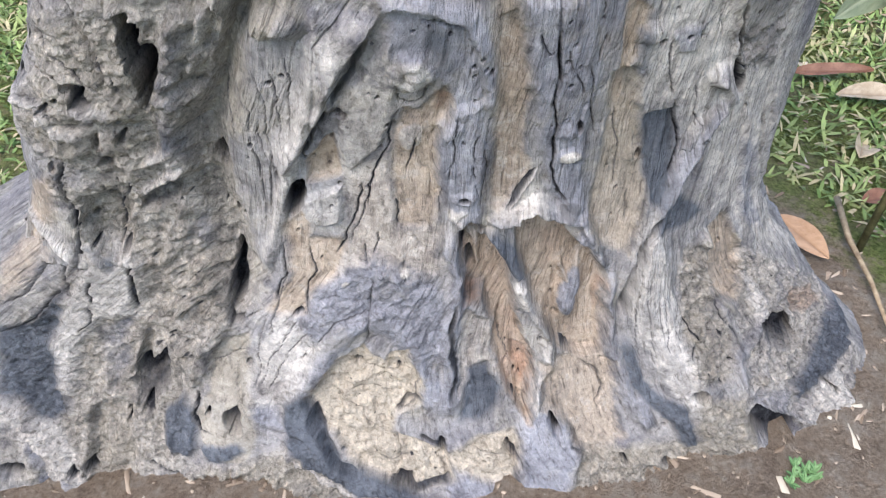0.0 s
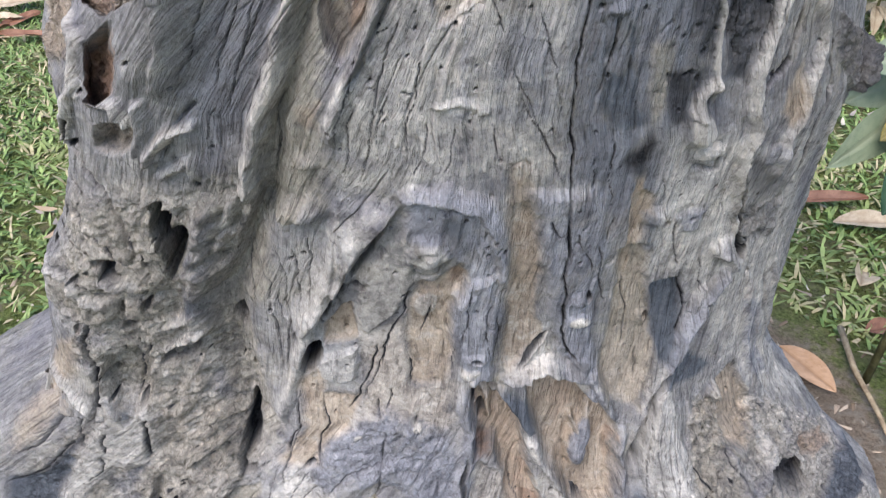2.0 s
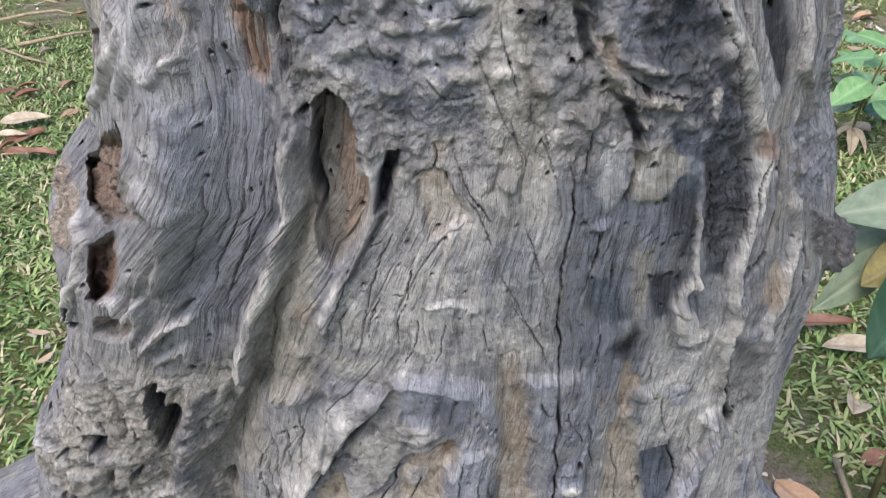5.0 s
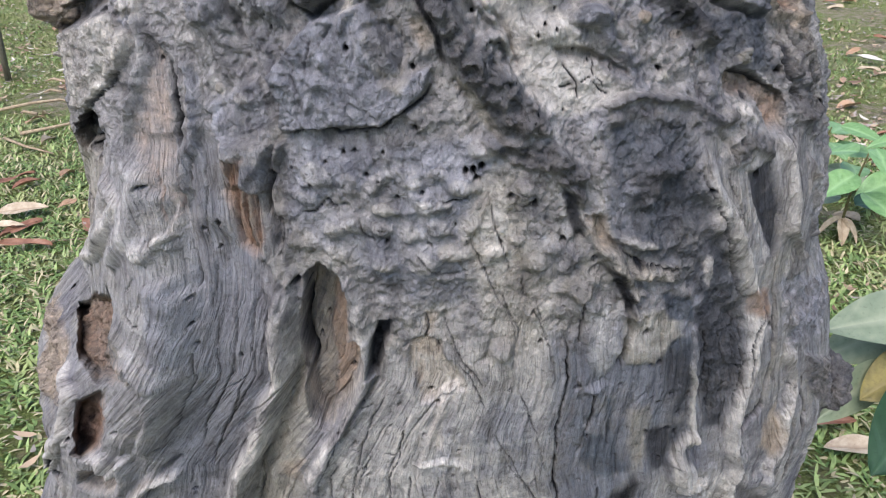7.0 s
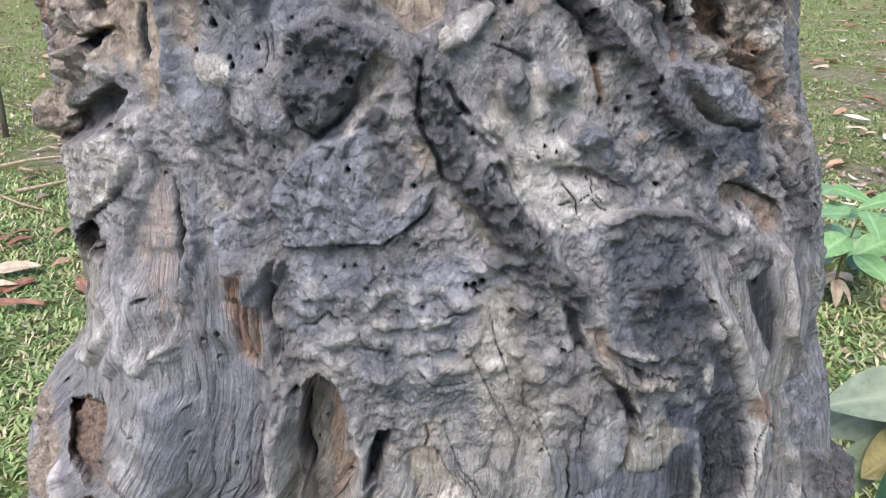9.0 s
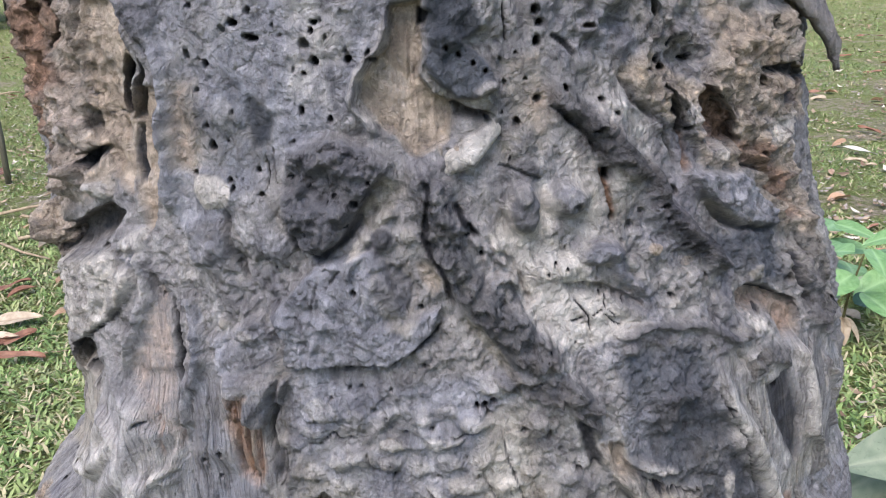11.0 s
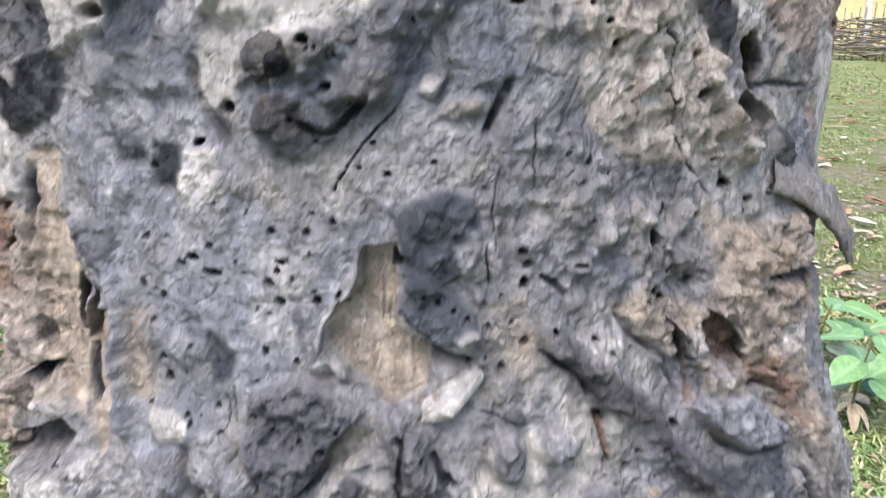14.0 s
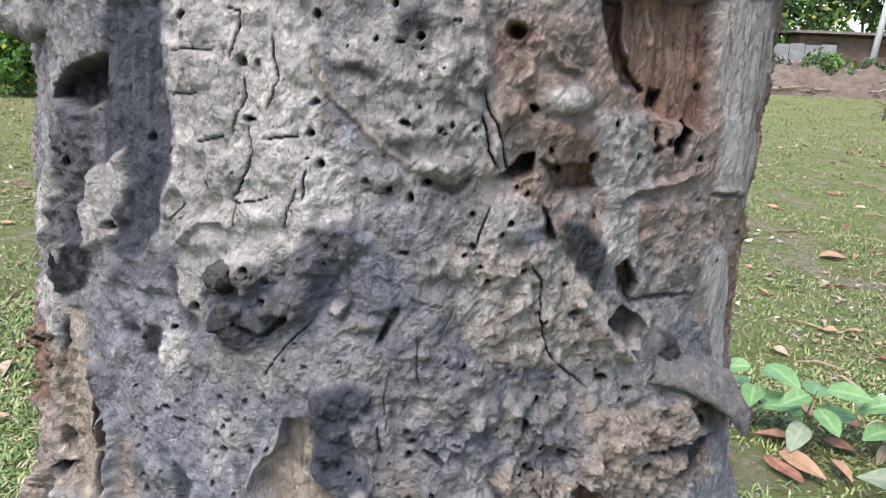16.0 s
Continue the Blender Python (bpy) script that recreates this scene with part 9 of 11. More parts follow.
    f.scatter([(0.012, 1.657), (0.058, 1.676), (0.116, 1.684), (0.128, 1.627), (0.122, 1.596), (0.091, 1.592), (0.059, 1.607)], 13, 0.0007, 0.0016, -0.006, 613, dark=0.85)
    f.patch([(0.057, 1.679), (0.083, 1.683), (0.085, 1.666), (0.063, 1.668)], 0, 0.0027, dark=0.5, slate=0.3)
    f.patch([(0.003, 1.654), (0.036, 1.654), (0.04, 1.647), (0.017, 1.648)], 0, 0.0021, dark=0.45)
    f.patch([(0.019, 1.631), (0.037, 1.606), (0.019, 1.608)], 0, 0.0028, slate=0.8)
    f.hole(0.079, 1.666, 0.0018, 0.0014, 0.0084, 0, dark=0.9)
    f.hole(0.062, 1.664, 0.0023, 0.0009, 0.0072, 0, dark=0.8)
    f.hole(0.069, 1.621, 0.0028, 0.0014, 0.0084, 0, dark=0.7)
    f.patch([(0.11, 1.687), (0.121, 1.687), (0.136, 1.649), (0.125, 1.645)], 0.0072, 0.0024, pale=0.85, rough=0.15)
    f.patch([(0.014, 1.608), (0.041, 1.574), (0.025, 1.561), (0.005, 1.559)], 0, 0.0039, pale=0.5, slate=0.3)
    f.patch([(0.04, 1.577), (0.095, 1.573), (0.117, 1.548), (0.071, 1.548), (0.042, 1.56)], 0, 0.0039, slate=0.5, pale=0.2, rough=0.2)
    f.bump(0.101, 1.538, 0.0072, 0.0076, 0.0072, 0, 1.6, pale=0.2)
    f.bump(0.101, 1.538, 0.0039, 0.0038, -0.0048, 0, 1.5)
    f.hole(0.076, 1.546, 0.0025, 0.0013, 0.0072, 0, dark=0.6)
    # brown rotten pocket
    f.patch([(0.121, 1.687), (0.529, 1.704), (0.563, 1.557), (0.466, 1.491), (0.222, 1.552), (0.15, 1.578)], 0, 0.0128, pale=0.4, red=0.42, tan=0.2)
    f.patch([(0.127, 1.679), (0.165, 1.683), (0.199, 1.672), (0.232, 1.654), (0.182, 1.644), (0.179, 1.611), (0.251, 1.607), (0.268, 1.573), (0.197, 1.566), (0.16, 1.581), (0.142, 1.628)], -0.0024, 0.0046, red=0.45, clay=0.35, pale=0.25, rough=0.35)
    f.scatter([(0.133, 1.673), (0.198, 1.669), (0.222, 1.654), (0.182, 1.641), (0.184, 1.611), (0.246, 1.603), (0.26, 1.577), (0.197, 1.569), (0.159, 1.587)], 30, 0.0016, 0.0043, 0.006, 614)
    f.hole(0.153, 1.673, 0.0050, 0.0037, 0.018, 0, dark=0.9, red=0.3)
    f.patch([(0.171, 1.602), (0.183, 1.602), (0.182, 1.592), (0.16, 1.586), (0.15, 1.59), (0.156, 1.593)], -0.0228, 0.0017, into=1, dark=0.98)
    f.hole(0.176, 1.630, 0.0038, 0.0020, 0.0144, 0, dark=0.9)
    f.crack([(0.132, 1.643), (0.138, 1.627), (0.15, 1.608), (0.161, 1.587)], 0.0007, 0.0081, dark=0.97)
    f.crack([(0.13, 1.627), (0.138, 1.605), (0.147, 1.595)], 0.0007, 0.0081, dark=0.95)
    f.crack([(0.145, 1.575), (0.138, 1.561), (0.136, 1.544)], 0.0007, 0.0063, dark=0.85)
    f.hole(0.133, 1.550, 0.0020, 0.0021, 0.0096, 0, dark=0.8)
    f.bump(0.210, 1.636, 0.0162, 0.0078, 0.0108, 0, 1.5, pale=0.85)
    f.bump(0.144, 1.615, 0.0045, 0.0161, 0.006, 0, 1.4)
    f.line([(0.17, 1.662), (0.171, 1.65), (0.158, 1.643)], 0.0026, 0.0072, tan=0.5)
    f.line([(0.175, 1.672), (0.196, 1.657), (0.221, 1.651)], 0.0026, 0.006, red=0.4, clay=0.3)
    f.patch([(0.186, 1.624), (0.235, 1.618), (0.239, 1.607), (0.19, 1.6)], 0.0024, 0.0023, red=0.4, tan=0.6, rough=0.4)
    f.patch([(0.191, 1.598), (0.246, 1.595), (0.261, 1.579), (0.209, 1.577)], -0.0144, 0.0022, into=1, red=0.75, dark=0.25)
    f.hole(0.207, 1.592, 0.0042, 0.0024, 0.0084, 0, dark=0.7)
    f.patch([(0.209, 1.576), (0.252, 1.574), (0.26, 1.562), (0.208, 1.57)], 0.0024, 0.0024, pale=0.6)
    f.patch([(0.232, 1.692), (0.254, 1.693), (0.268, 1.661), (0.312, 1.641), (0.272, 1.644), (0.249, 1.664)], -0.0192, 0.0024, into=1, dark=0.88, red=0.3)
    f.patch([(0.258, 1.693), (0.389, 1.698), (0.406, 1.656), (0.4, 1.614), (0.363, 1.619), (0.316, 1.627), (0.282, 1.654)], -0.0108, 0.0029, red=1, fibre=0.6, calm=0.4, zone="rot")
    f.crack([(0.277, 1.691), (0.292, 1.668)], 0.0008, 0.0045, dark=0.8)
    f.crack([(0.306, 1.692), (0.328, 1.658), (0.334, 1.629)], 0.0008, 0.0045, dark=0.8)
    f.crack([(0.34, 1.697), (0.355, 1.659), (0.37, 1.626)], 0.0008, 0.0045, dark=0.8)
    f.crack([(0.378, 1.695), (0.385, 1.655)], 0.0008, 0.0045, dark=0.8)
    f.crack([(0.328, 1.689), (0.347, 1.644)], 0.0008, 0.0045, dark=0.8)
    f.crack([(0.366, 1.687), (0.377, 1.645)], 0.0008, 0.0045, dark=0.8)
    f.crack([(0.391, 1.691), (0.401, 1.659)], 0.0008, 0.0045, dark=0.8)
    f.line([(0.289, 1.694), (0.309, 1.675), (0.311, 1.665)], 0.0024, 0.006, tan=0.75)
    f.line([(0.32, 1.696), (0.347, 1.676)], 0.0018, 0.0048, tan=0.4)
    f.line([(0.374, 1.677), (0.381, 1.648)], 0.0018, 0.0048, red=0.4, tan=0.3)
    f.patch([(0.347, 1.602), (0.376, 1.621), (0.382, 1.615), (0.366, 1.596)], -0.0228, 0.0016, into=1, dark=0.98)
    f.hole(0.330, 1.612, 0.0014, 0.0044, 0.0144, 0, dark=0.9)
    f.patch([(0.321, 1.641), (0.34, 1.639), (0.334, 1.626), (0.318, 1.63)], -0.012, 0.0019, into=1, dark=0.85)
    f.hole(0.395, 1.642, 0.0023, 0.0023, 0.0096, 0, dark=0.8)
    f.hole(0.332, 1.603, 0.0031, 0.0031, 0.0084, 0, dark=0.35)
    f.hole(0.398, 1.595, 0.0023, 0.0021, 0.0108, 0, dark=0.85)
    f.line([(0.276, 1.573), (0.311, 1.579), (0.357, 1.58), (0.395, 1.588)], 0.0029, 0.0072, red=0.3, tan=0.3, pale=0.2)
    f.line([(0.288, 1.574), (0.326, 1.573)], 0.0018, -0.0058, red=0.5, dark=0.3)
    f.line([(0.344, 1.637), (0.343, 1.609), (0.35, 1.585)], 0.0036, 0.0072, red=0.3, clay=0.4)
    f.patch([(0.245, 1.628), (0.306, 1.627), (0.336, 1.578), (0.279, 1.562), (0.265, 1.576)], 0.0024, 0.0035, pale=0.5, slate=0.4, rough=0.25)
    f.patch([(0.268, 1.562), (0.314, 1.569), (0.332, 1.528), (0.314, 1.515), (0.276, 1.54)], 0.0024, 0.0029, pale=0.95)
    f.patch([(0.324, 1.571), (0.413, 1.572), (0.453, 1.536), (0.441, 1.502), (0.339, 1.524)], 0.0012, 0.0039, pale=0.6, clay=0.2, red=0.12, rough=0.3)
    f.scatter([(0.324, 1.568), (0.412, 1.568), (0.432, 1.538), (0.43, 1.508), (0.339, 1.528)], 12, 0.0009, 0.0023, -0.006, 615, red=0.5, dark=0.4)
    f.scatter([(0.252, 1.621), (0.314, 1.62), (0.413, 1.564), (0.437, 1.508), (0.339, 1.528), (0.283, 1.567)], 24, 0.0022, 0.0052, 0.0048, 616)
    f.patch([(0.39, 1.698), (0.519, 1.704), (0.542, 1.657), (0.521, 1.624), (0.54, 1.552), (0.439, 1.57), (0.425, 1.627), (0.406, 1.656)], 0.0012, 0.0039, pale=0.4, tan=0.6, fibre=0.8, calm=0.6)
    f.patch([(0.423, 1.627), (0.457, 1.622), (0.49, 1.579), (0.448, 1.585)], 0.0024, 0.0024, pale=0.95)
    f.patch([(0.438, 1.561), (0.514, 1.56), (0.53, 1.517), (0.45, 1.527)], -0.006, 0.0025, tan=0.7)
    f.line([(0.425, 1.569), (0.54, 1.559)], 0.0020, -0.0058, dark=0.5)
    f.line([(0.427, 1.571), (0.52, 1.565)], 0.0024, 0.0048, pale=0.4)
    f.crack([(0.408, 1.695), (0.43, 1.656)], 0.0007, 0.0036, dark=0.6)
    f.crack([(0.439, 1.693), (0.456, 1.649), (0.458, 1.618)], 0.0007, 0.0036, dark=0.6)
    f.crack([(0.473, 1.69), (0.482, 1.641)], 0.0007, 0.0036, dark=0.6)
    f.crack([(0.495, 1.617), (0.512, 1.569)], 0.0008, 0.0036, dark=0.6)
    f.crack([(0.45, 1.553), (0.456, 1.515)], 0.0007, 0.0036, dark=0.6)
    f.crack([(0.467, 1.56), (0.483, 1.524)], 0.0008, 0.0036, dark=0.6)
    f.patch([(0.419, 1.539), (0.487, 1.524), (0.543, 1.458), (0.534, 1.396), (0.491, 1.431), (0.462, 1.474)], 0.0036, 0.0035, pale=0.75, fibre=0.9)
    f.patch([(0.519, 1.704), (0.571, 1.707), (0.547, 1.644), (0.562, 1.558), (0.562, 1.482), (0.577, 1.405), (0.564, 1.385), (0.567, 1.492), (0.595, 1.56)], -0.0024, 0.0032, red=0.6, dark=0.45)
    # crumbling tan field
    f.patch([(0.116, 1.549), (0.153, 1.556), (0.2, 1.546), (0.268, 1.518), (0.301, 1.49), (0.334, 1.454), (0.251, 1.462), (0.17, 1.472), (0.137, 1.49)], 0.0012, 0.0043, tan=0.65, clay=0.2, rough=0.5, pale=0.35)
    f.scatter([(0.119, 1.545), (0.154, 1.552), (0.198, 1.543), (0.26, 1.519), (0.3, 1.49), (0.327, 1.455), (0.169, 1.475), (0.138, 1.489)], 60, 0.0025, 0.0067, 0.0066, 617)
    f.scatter([(0.119, 1.545), (0.154, 1.552), (0.198, 1.543), (0.26, 1.519), (0.3, 1.49), (0.327, 1.455), (0.169, 1.475), (0.138, 1.489)], 15, 0.0008, 0.0021, -0.0084, 618, dark=0.8, red=0.2)
    f.crack([(0.192, 1.536), (0.208, 1.519), (0.207, 1.5), (0.223, 1.475), (0.237, 1.465)], 0.0008, 0.0072, dark=0.95)
    f.crack([(0.237, 1.465), (0.282, 1.441)], 0.0007, 0.0045, dark=0.8)
    f.hole(0.163, 1.564, 0.0018, 0.0016, 0.0096, 0, dark=0.96)
    f.hole(0.158, 1.557, 0.0013, 0.0013, 0.0084, 0, dark=0.9)
    f.bump(0.161, 1.565, 0.0159, 0.0149, 0.0084, 0, 1.4, pale=0.3)
    f.patch([(0.197, 1.569), (0.206, 1.548), (0.215, 1.548), (0.207, 1.558)], -0.0144, 0.0018, into=1, dark=0.92)
    f.patch([(0.212, 1.564), (0.254, 1.558), (0.278, 1.54), (0.274, 1.512), (0.254, 1.525), (0.225, 1.547)], 0.0048, 0.0025, dark=0.55, blue=0.5)
    f.patch([(0.178, 1.561), (0.194, 1.56), (0.195, 1.544), (0.182, 1.544)], 0.0024, 0.0020, slate=0.8)
    f.patch([(0.302, 1.526), (0.313, 1.529), (0.331, 1.511), (0.328, 1.498), (0.309, 1.507)], -0.0192, 0.0024, into=1, dark=0.75, red=0.3)
    f.patch([(0.317, 1.496), (0.336, 1.488), (0.346, 1.469), (0.324, 1.467), (0.287, 1.485)], -0.0168, 0.0024, into=1, dark=0.5, tan=0.4)
    f.line([(0.244, 1.51), (0.272, 1.493), (0.302, 1.474), (0.343, 1.454)], 0.0044, 0.012, tan=0.4, pale=0.35)
    f.line([(0.351, 1.494), (0.34, 1.476), (0.338, 1.463)], 0.0063, 0.0108, pale=0.55)
    f.hole(0.337, 1.435, 0.0033, 0.0020, 0.0108, 0, dark=0.9)
    f.hole(0.374, 1.438, 0.0028, 0.0020, 0.0096, 0, dark=0.9)
    f.hole(0.298, 1.447, 0.0053, 0.0023, 0.0108, 0, dark=0.7)
    f.hole(0.246, 1.499, 0.0039, 0.0030, 0.012, 0, dark=0.5, red=0.4)
    f.hole(0.323, 1.429, 0.0018, 0.0017, 0.0072, 0, dark=0.8)
    f.patch([(0.378, 1.475), (0.411, 1.467), (0.421, 1.44), (0.382, 1.449)], 0.0036, 0.0024, dark=0.55, rough=0.35)
    f.patch([(0.408, 1.481), (0.477, 1.472), (0.482, 1.433), (0.423, 1.452)], 0.0024, 0.0030, slate=0.6)
    f.patch([(0.342, 1.52), (0.437, 1.508), (0.452, 1.479), (0.359, 1.498)], 0, 0.0036, clay=0.4, slate=0.3, rough=0.25)
    f.line([(0.318, 1.502), (0.383, 1.498), (0.435, 1.495)], 0.0020, -0.0048, dark=0.5)
    f.patch([(0.463, 1.404), (0.572, 1.361), (0.547, 1.354), (0.423, 1.398)], -0.0144, 0.0028, into=1, dark=0.65, red=0.3)
    f.patch([(0.267, 1.439), (0.471, 1.382), (0.485, 1.337), (0.269, 1.377)], 0.0012, 0.0048, tan=0.6, clay=0.5, rough=0.45)
    f.scatter([(0.274, 1.434), (0.426, 1.399), (0.469, 1.343), (0.271, 1.384)], 34, 0.0028, 0.0064, 0.006, 619)
    f.hole(0.349, 1.377, 0.0049, 0.0036, 0.0132, 0, dark=0.92)
    f.hole(0.471, 1.382, 0.0031, 0.0027, 0.0084, 0, dark=0.6)


def details(f):
    """The hollow left-hand column and the flanks out of sight."""
    # hollow column with two open holes, brown rot darkened by painted shade
    f.line([(-0.263, 1.218), (-0.277, 1.165), (-0.28, 1.115), (-0.277, 1.061), (-0.272, 0.992), (-0.26, 0.936)], 0.0287, 0.012)
    f.line([(-0.217, 1.219), (-0.229, 1.185), (-0.248, 1.148)], 0.0044, 0.008, w1=0.0029, pale=0.4)
    f.bump(-0.267, 1.145, 0.0075, 0.0060, 0.012, 0, 1.8, pale=0.3)
    f.line([(-0.306, 1.193), (-0.331, 1.153), (-0.476, 1.055), (-0.512, 1.02)], 0.0085, 0.01, pale=0.4)
    f.line([(-0.364, 1.199), (-0.345, 1.188)], 0.0035, -0.03, dark=0.4)
    f.patch([(-0.563, 0.96), (-0.554, 0.981), (-0.418, 0.987), (-0.374, 0.944), (-0.44, 0.916)], 0.004, 0.0048, tan=0.7, rough=1)
    f.patch([(-0.456, 1.012), (-0.387, 1.064), (-0.336, 1.088), (-0.316, 1.077), (-0.284, 1.048), (-0.297, 1.03), (-0.338, 1.005), (-0.382, 1.001)], -0.042, 0.0045, slant=(-0.51, -0.57), red=0.35, tan=0.6, dark=0.25, rough=0.9)
    f.patch([(-0.338, 1.044), (-0.284, 1.051), (-0.294, 1.028), (-0.33, 1.018)], 0.02, 0.0044, slant=(-0.51, -0.57), tan=0.8, rough=1)
    f.patch([(-0.343, 0.971), (-0.324, 0.997), (-0.295, 0.977), (-0.292, 0.95), (-0.307, 0.924), (-0.33, 0.938)], -0.040, 0.0045, slant=(-0.57, -0.72), red=0.7, tan=0.3, dark=0.3, rough=0.6)
    f.line([(-0.319, 1.085), (-0.302, 1.057), (-0.267, 1.042), (-0.246, 0.995), (-0.244, 0.951), (-0.253, 0.936)], 0.0088, 0.014, side=0.4)
    f.line([(-0.404, 0.981), (-0.357, 0.97), (-0.348, 0.92), (-0.406, 0.837)], 0.0071, 0.012, pale=0.7)
    f.patch([(-0.319, 0.894), (-0.28, 0.91), (-0.287, 0.879), (-0.316, 0.863), (-0.333, 0.866)], -0.016, 0.0041, tan=0.6, rough=1)
    f.line([(-0.267, 0.936), (-0.26, 0.904), (-0.28, 0.871)], 0.0069, 0.015)
    f.line([(-0.324, 0.926), (-0.289, 0.927), (-0.275, 0.903)], 0.0058, 0.012, pale=0.4)
    f.line([(-0.232, 0.904), (-0.261, 0.88), (-0.278, 0.856)], 0.0061, 0.014, tan=0.2)
    f.line([(-0.215, 0.927), (-0.241, 0.894), (-0.267, 0.863)], 0.0040, -0.01)
    f.crack([(-0.362, 0.896), (-0.401, 0.842), (-0.359, 0.866)], 0.0029, 0.014, dark=0.9)
    f.line([(-0.379, 0.852), (-0.338, 0.813), (-0.319, 0.77), (-0.299, 0.709)], 0.0034, -0.016, dark=0.6)
    f.hole(-0.411, 0.696, 0.0087, 0.0069, 0.03, 0, dark=0.9)
    f.hole(-0.376, 0.85, 0.0089, 0.0044, 0.016, -30, dark=0.6)
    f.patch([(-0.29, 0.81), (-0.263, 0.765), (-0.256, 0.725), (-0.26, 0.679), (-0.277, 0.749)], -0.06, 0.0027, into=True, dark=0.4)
    f.line([(-0.29, 0.82), (-0.267, 0.775), (-0.251, 0.735)], 0.0057, 0.012, pale=0.3)
    # hidden flanks
    f.patch([(-0.75, 1.36), (-0.75, 1.60), (-0.47, 1.57), (-0.43, 1.36)], 0.0, 0.02, red=0.5, tan=0.4, rough=1)
    f.patch([(0.45, 1.44), (0.43, 1.76), (0.75, 1.76), (0.75, 1.40)], 0.0, 0.02, red=0.65, dark=0.2)


def build_trunk():
    u = np.linspace(-1, 1, 900)
    th = np.concatenate([1.66 * (0.76 * u + 0.24 * u ** 3), np.linspace(1.68, 2 * np.pi - 1.68, 46)[1:-1]])
    zz = np.concatenate([np.linspace(-0.08, 0.08, 60), np.linspace(0.08, 0.72, 350)[1:], np.linspace(0.72, 1.18, 300)[1:], np.linspace(1.18, 1.72, 470)[1:], np.linspace(1.72, 2.1, 24)[1:]])
    th, z = np.meshgrid(np.where(th > np.pi, th - 2 * np.pi, th), zz)
    f = Sculpt(th, z)
    big_forms(f)
    broad, f.h = f.h, np.zeros_like(z)
    details(f)
    carve_crown(f)
    carve_shoulder(f)
    carve_middle(f)
    carve_foot(f)
    x, y, rough = f.x, f.y, f.tone["rough"]
    # drying cracks along the grain
    side = 0.35 + 0.65 * smooth((1.3 - np.abs(th)) / 0.55)
    cap = np.where(f.h > 0, 0.045 - 0.012 * smooth((z - 0.7) / 0.3), 0.11)
    f.h = cap * np.tanh(f.h / cap) * side * (1 - 0.2 * smooth((z - 1.0) / 0.1))
    lean = f.s + 0.0005 * fbm(x * 30, y * 30, z * 30, 2) + 0.010 * fbm(x * 3, y * 3, z * 2.2, 2)
    f.bend += 0.32 * np.clip(1.1 - z, 0, 0.33) * smooth((0.05 - f.s) / 0.2)
    lean = lean + f.bend
    comb = np.clip(1.0 - 0.85 * smooth((z + 0.06 * fbm(x * 6, y * 6, z * 6, 3) - 1.02) / 0.12), 0, 1) * (1 - 0.9 * rough)
    comb = np.maximum(comb, f.tone["fibre"] * (1 - 0.8 * rough))
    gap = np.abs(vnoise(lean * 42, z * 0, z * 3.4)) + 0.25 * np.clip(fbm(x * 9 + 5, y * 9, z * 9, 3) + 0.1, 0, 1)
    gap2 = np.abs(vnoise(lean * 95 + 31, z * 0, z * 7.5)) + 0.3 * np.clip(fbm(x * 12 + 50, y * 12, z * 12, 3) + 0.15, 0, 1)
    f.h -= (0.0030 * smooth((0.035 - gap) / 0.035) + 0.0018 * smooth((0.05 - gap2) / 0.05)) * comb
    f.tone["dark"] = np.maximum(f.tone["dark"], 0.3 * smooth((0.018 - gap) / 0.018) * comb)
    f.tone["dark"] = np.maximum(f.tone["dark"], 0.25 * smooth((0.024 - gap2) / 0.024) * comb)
    coarse = (fbm(x * 11, y * 11, z * 7, 4) * 0.0036 + (ridged(lean * 26, y * 6, z * 5, 3) - 0.8) * 0.0016) * (1 - 0.75 * f.tone["calm"])
    grain = ridged(lean * 130, z * 0, z * 10, 3) * 0.0010
    knobs = (1 - comb) * ((0.35 - np.abs(vnoise(x * 26, y * 26, z * 26))) * 0.0055 + fbm(x * 55, y * 55, z * 55, 4, 0.6) * 0.0040 - 0.0035 * smooth((0.10 - np.abs(vnoise(x * 75 + 3, y * 75, z * 75))) / 0.10) * smooth(fbm(x * 22, y * 22, z * 22 + 7, 3) * 1.2) + fbm(x * 130 + 9, y * 130, z * 130, 3, 0.7) * 0.0026 - 0.0022 * smooth((0.12 - np.abs(vnoise(x * 170 + 5, y * 170, z * 170))) / 0.12))
    big_lumps = (ridged(x * 15, y * 15, z * 15, 3, 0.6) - 0.9) * 0.006 * smooth((0.95 - z) / 0.1)
    lumps = big_lumps + (ridged(x * 38, y * 38, z * 38, 4, 0.58) - 0.9) * 0.0070 + fbm(x * 110, y * 110, z * 110, 4, 0.6) * 0.0026
    f.h += coarse + grain * comb + 0.8 * knobs * (1 - 0.6 * rough) * (1 - 0.7 * f.tone["calm"]) + lumps * rough + fbm(x * 120, y * 120, z * 60, 3) * 0.0008
    f.tone["comb"] = comb
    # bore holes of beetles, in loose swarms, the shade inside painted dark
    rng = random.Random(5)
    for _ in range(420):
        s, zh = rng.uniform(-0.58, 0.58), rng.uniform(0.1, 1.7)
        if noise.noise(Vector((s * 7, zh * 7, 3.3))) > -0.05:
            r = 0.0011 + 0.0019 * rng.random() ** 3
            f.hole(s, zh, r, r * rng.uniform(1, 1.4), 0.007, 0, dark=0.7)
    f.h += broad
    nx, ny, nz = normals(x, y, z)
    px, py, pz = x + nx * f.h + f.aside, y + ny * f.h + f.push, z + nz * f.h + f.sink
    mx, my, mz = normals(px, py, pz)
    rows, cols = z.shape
    idx = np.arange(rows * cols).reshape(rows, cols)
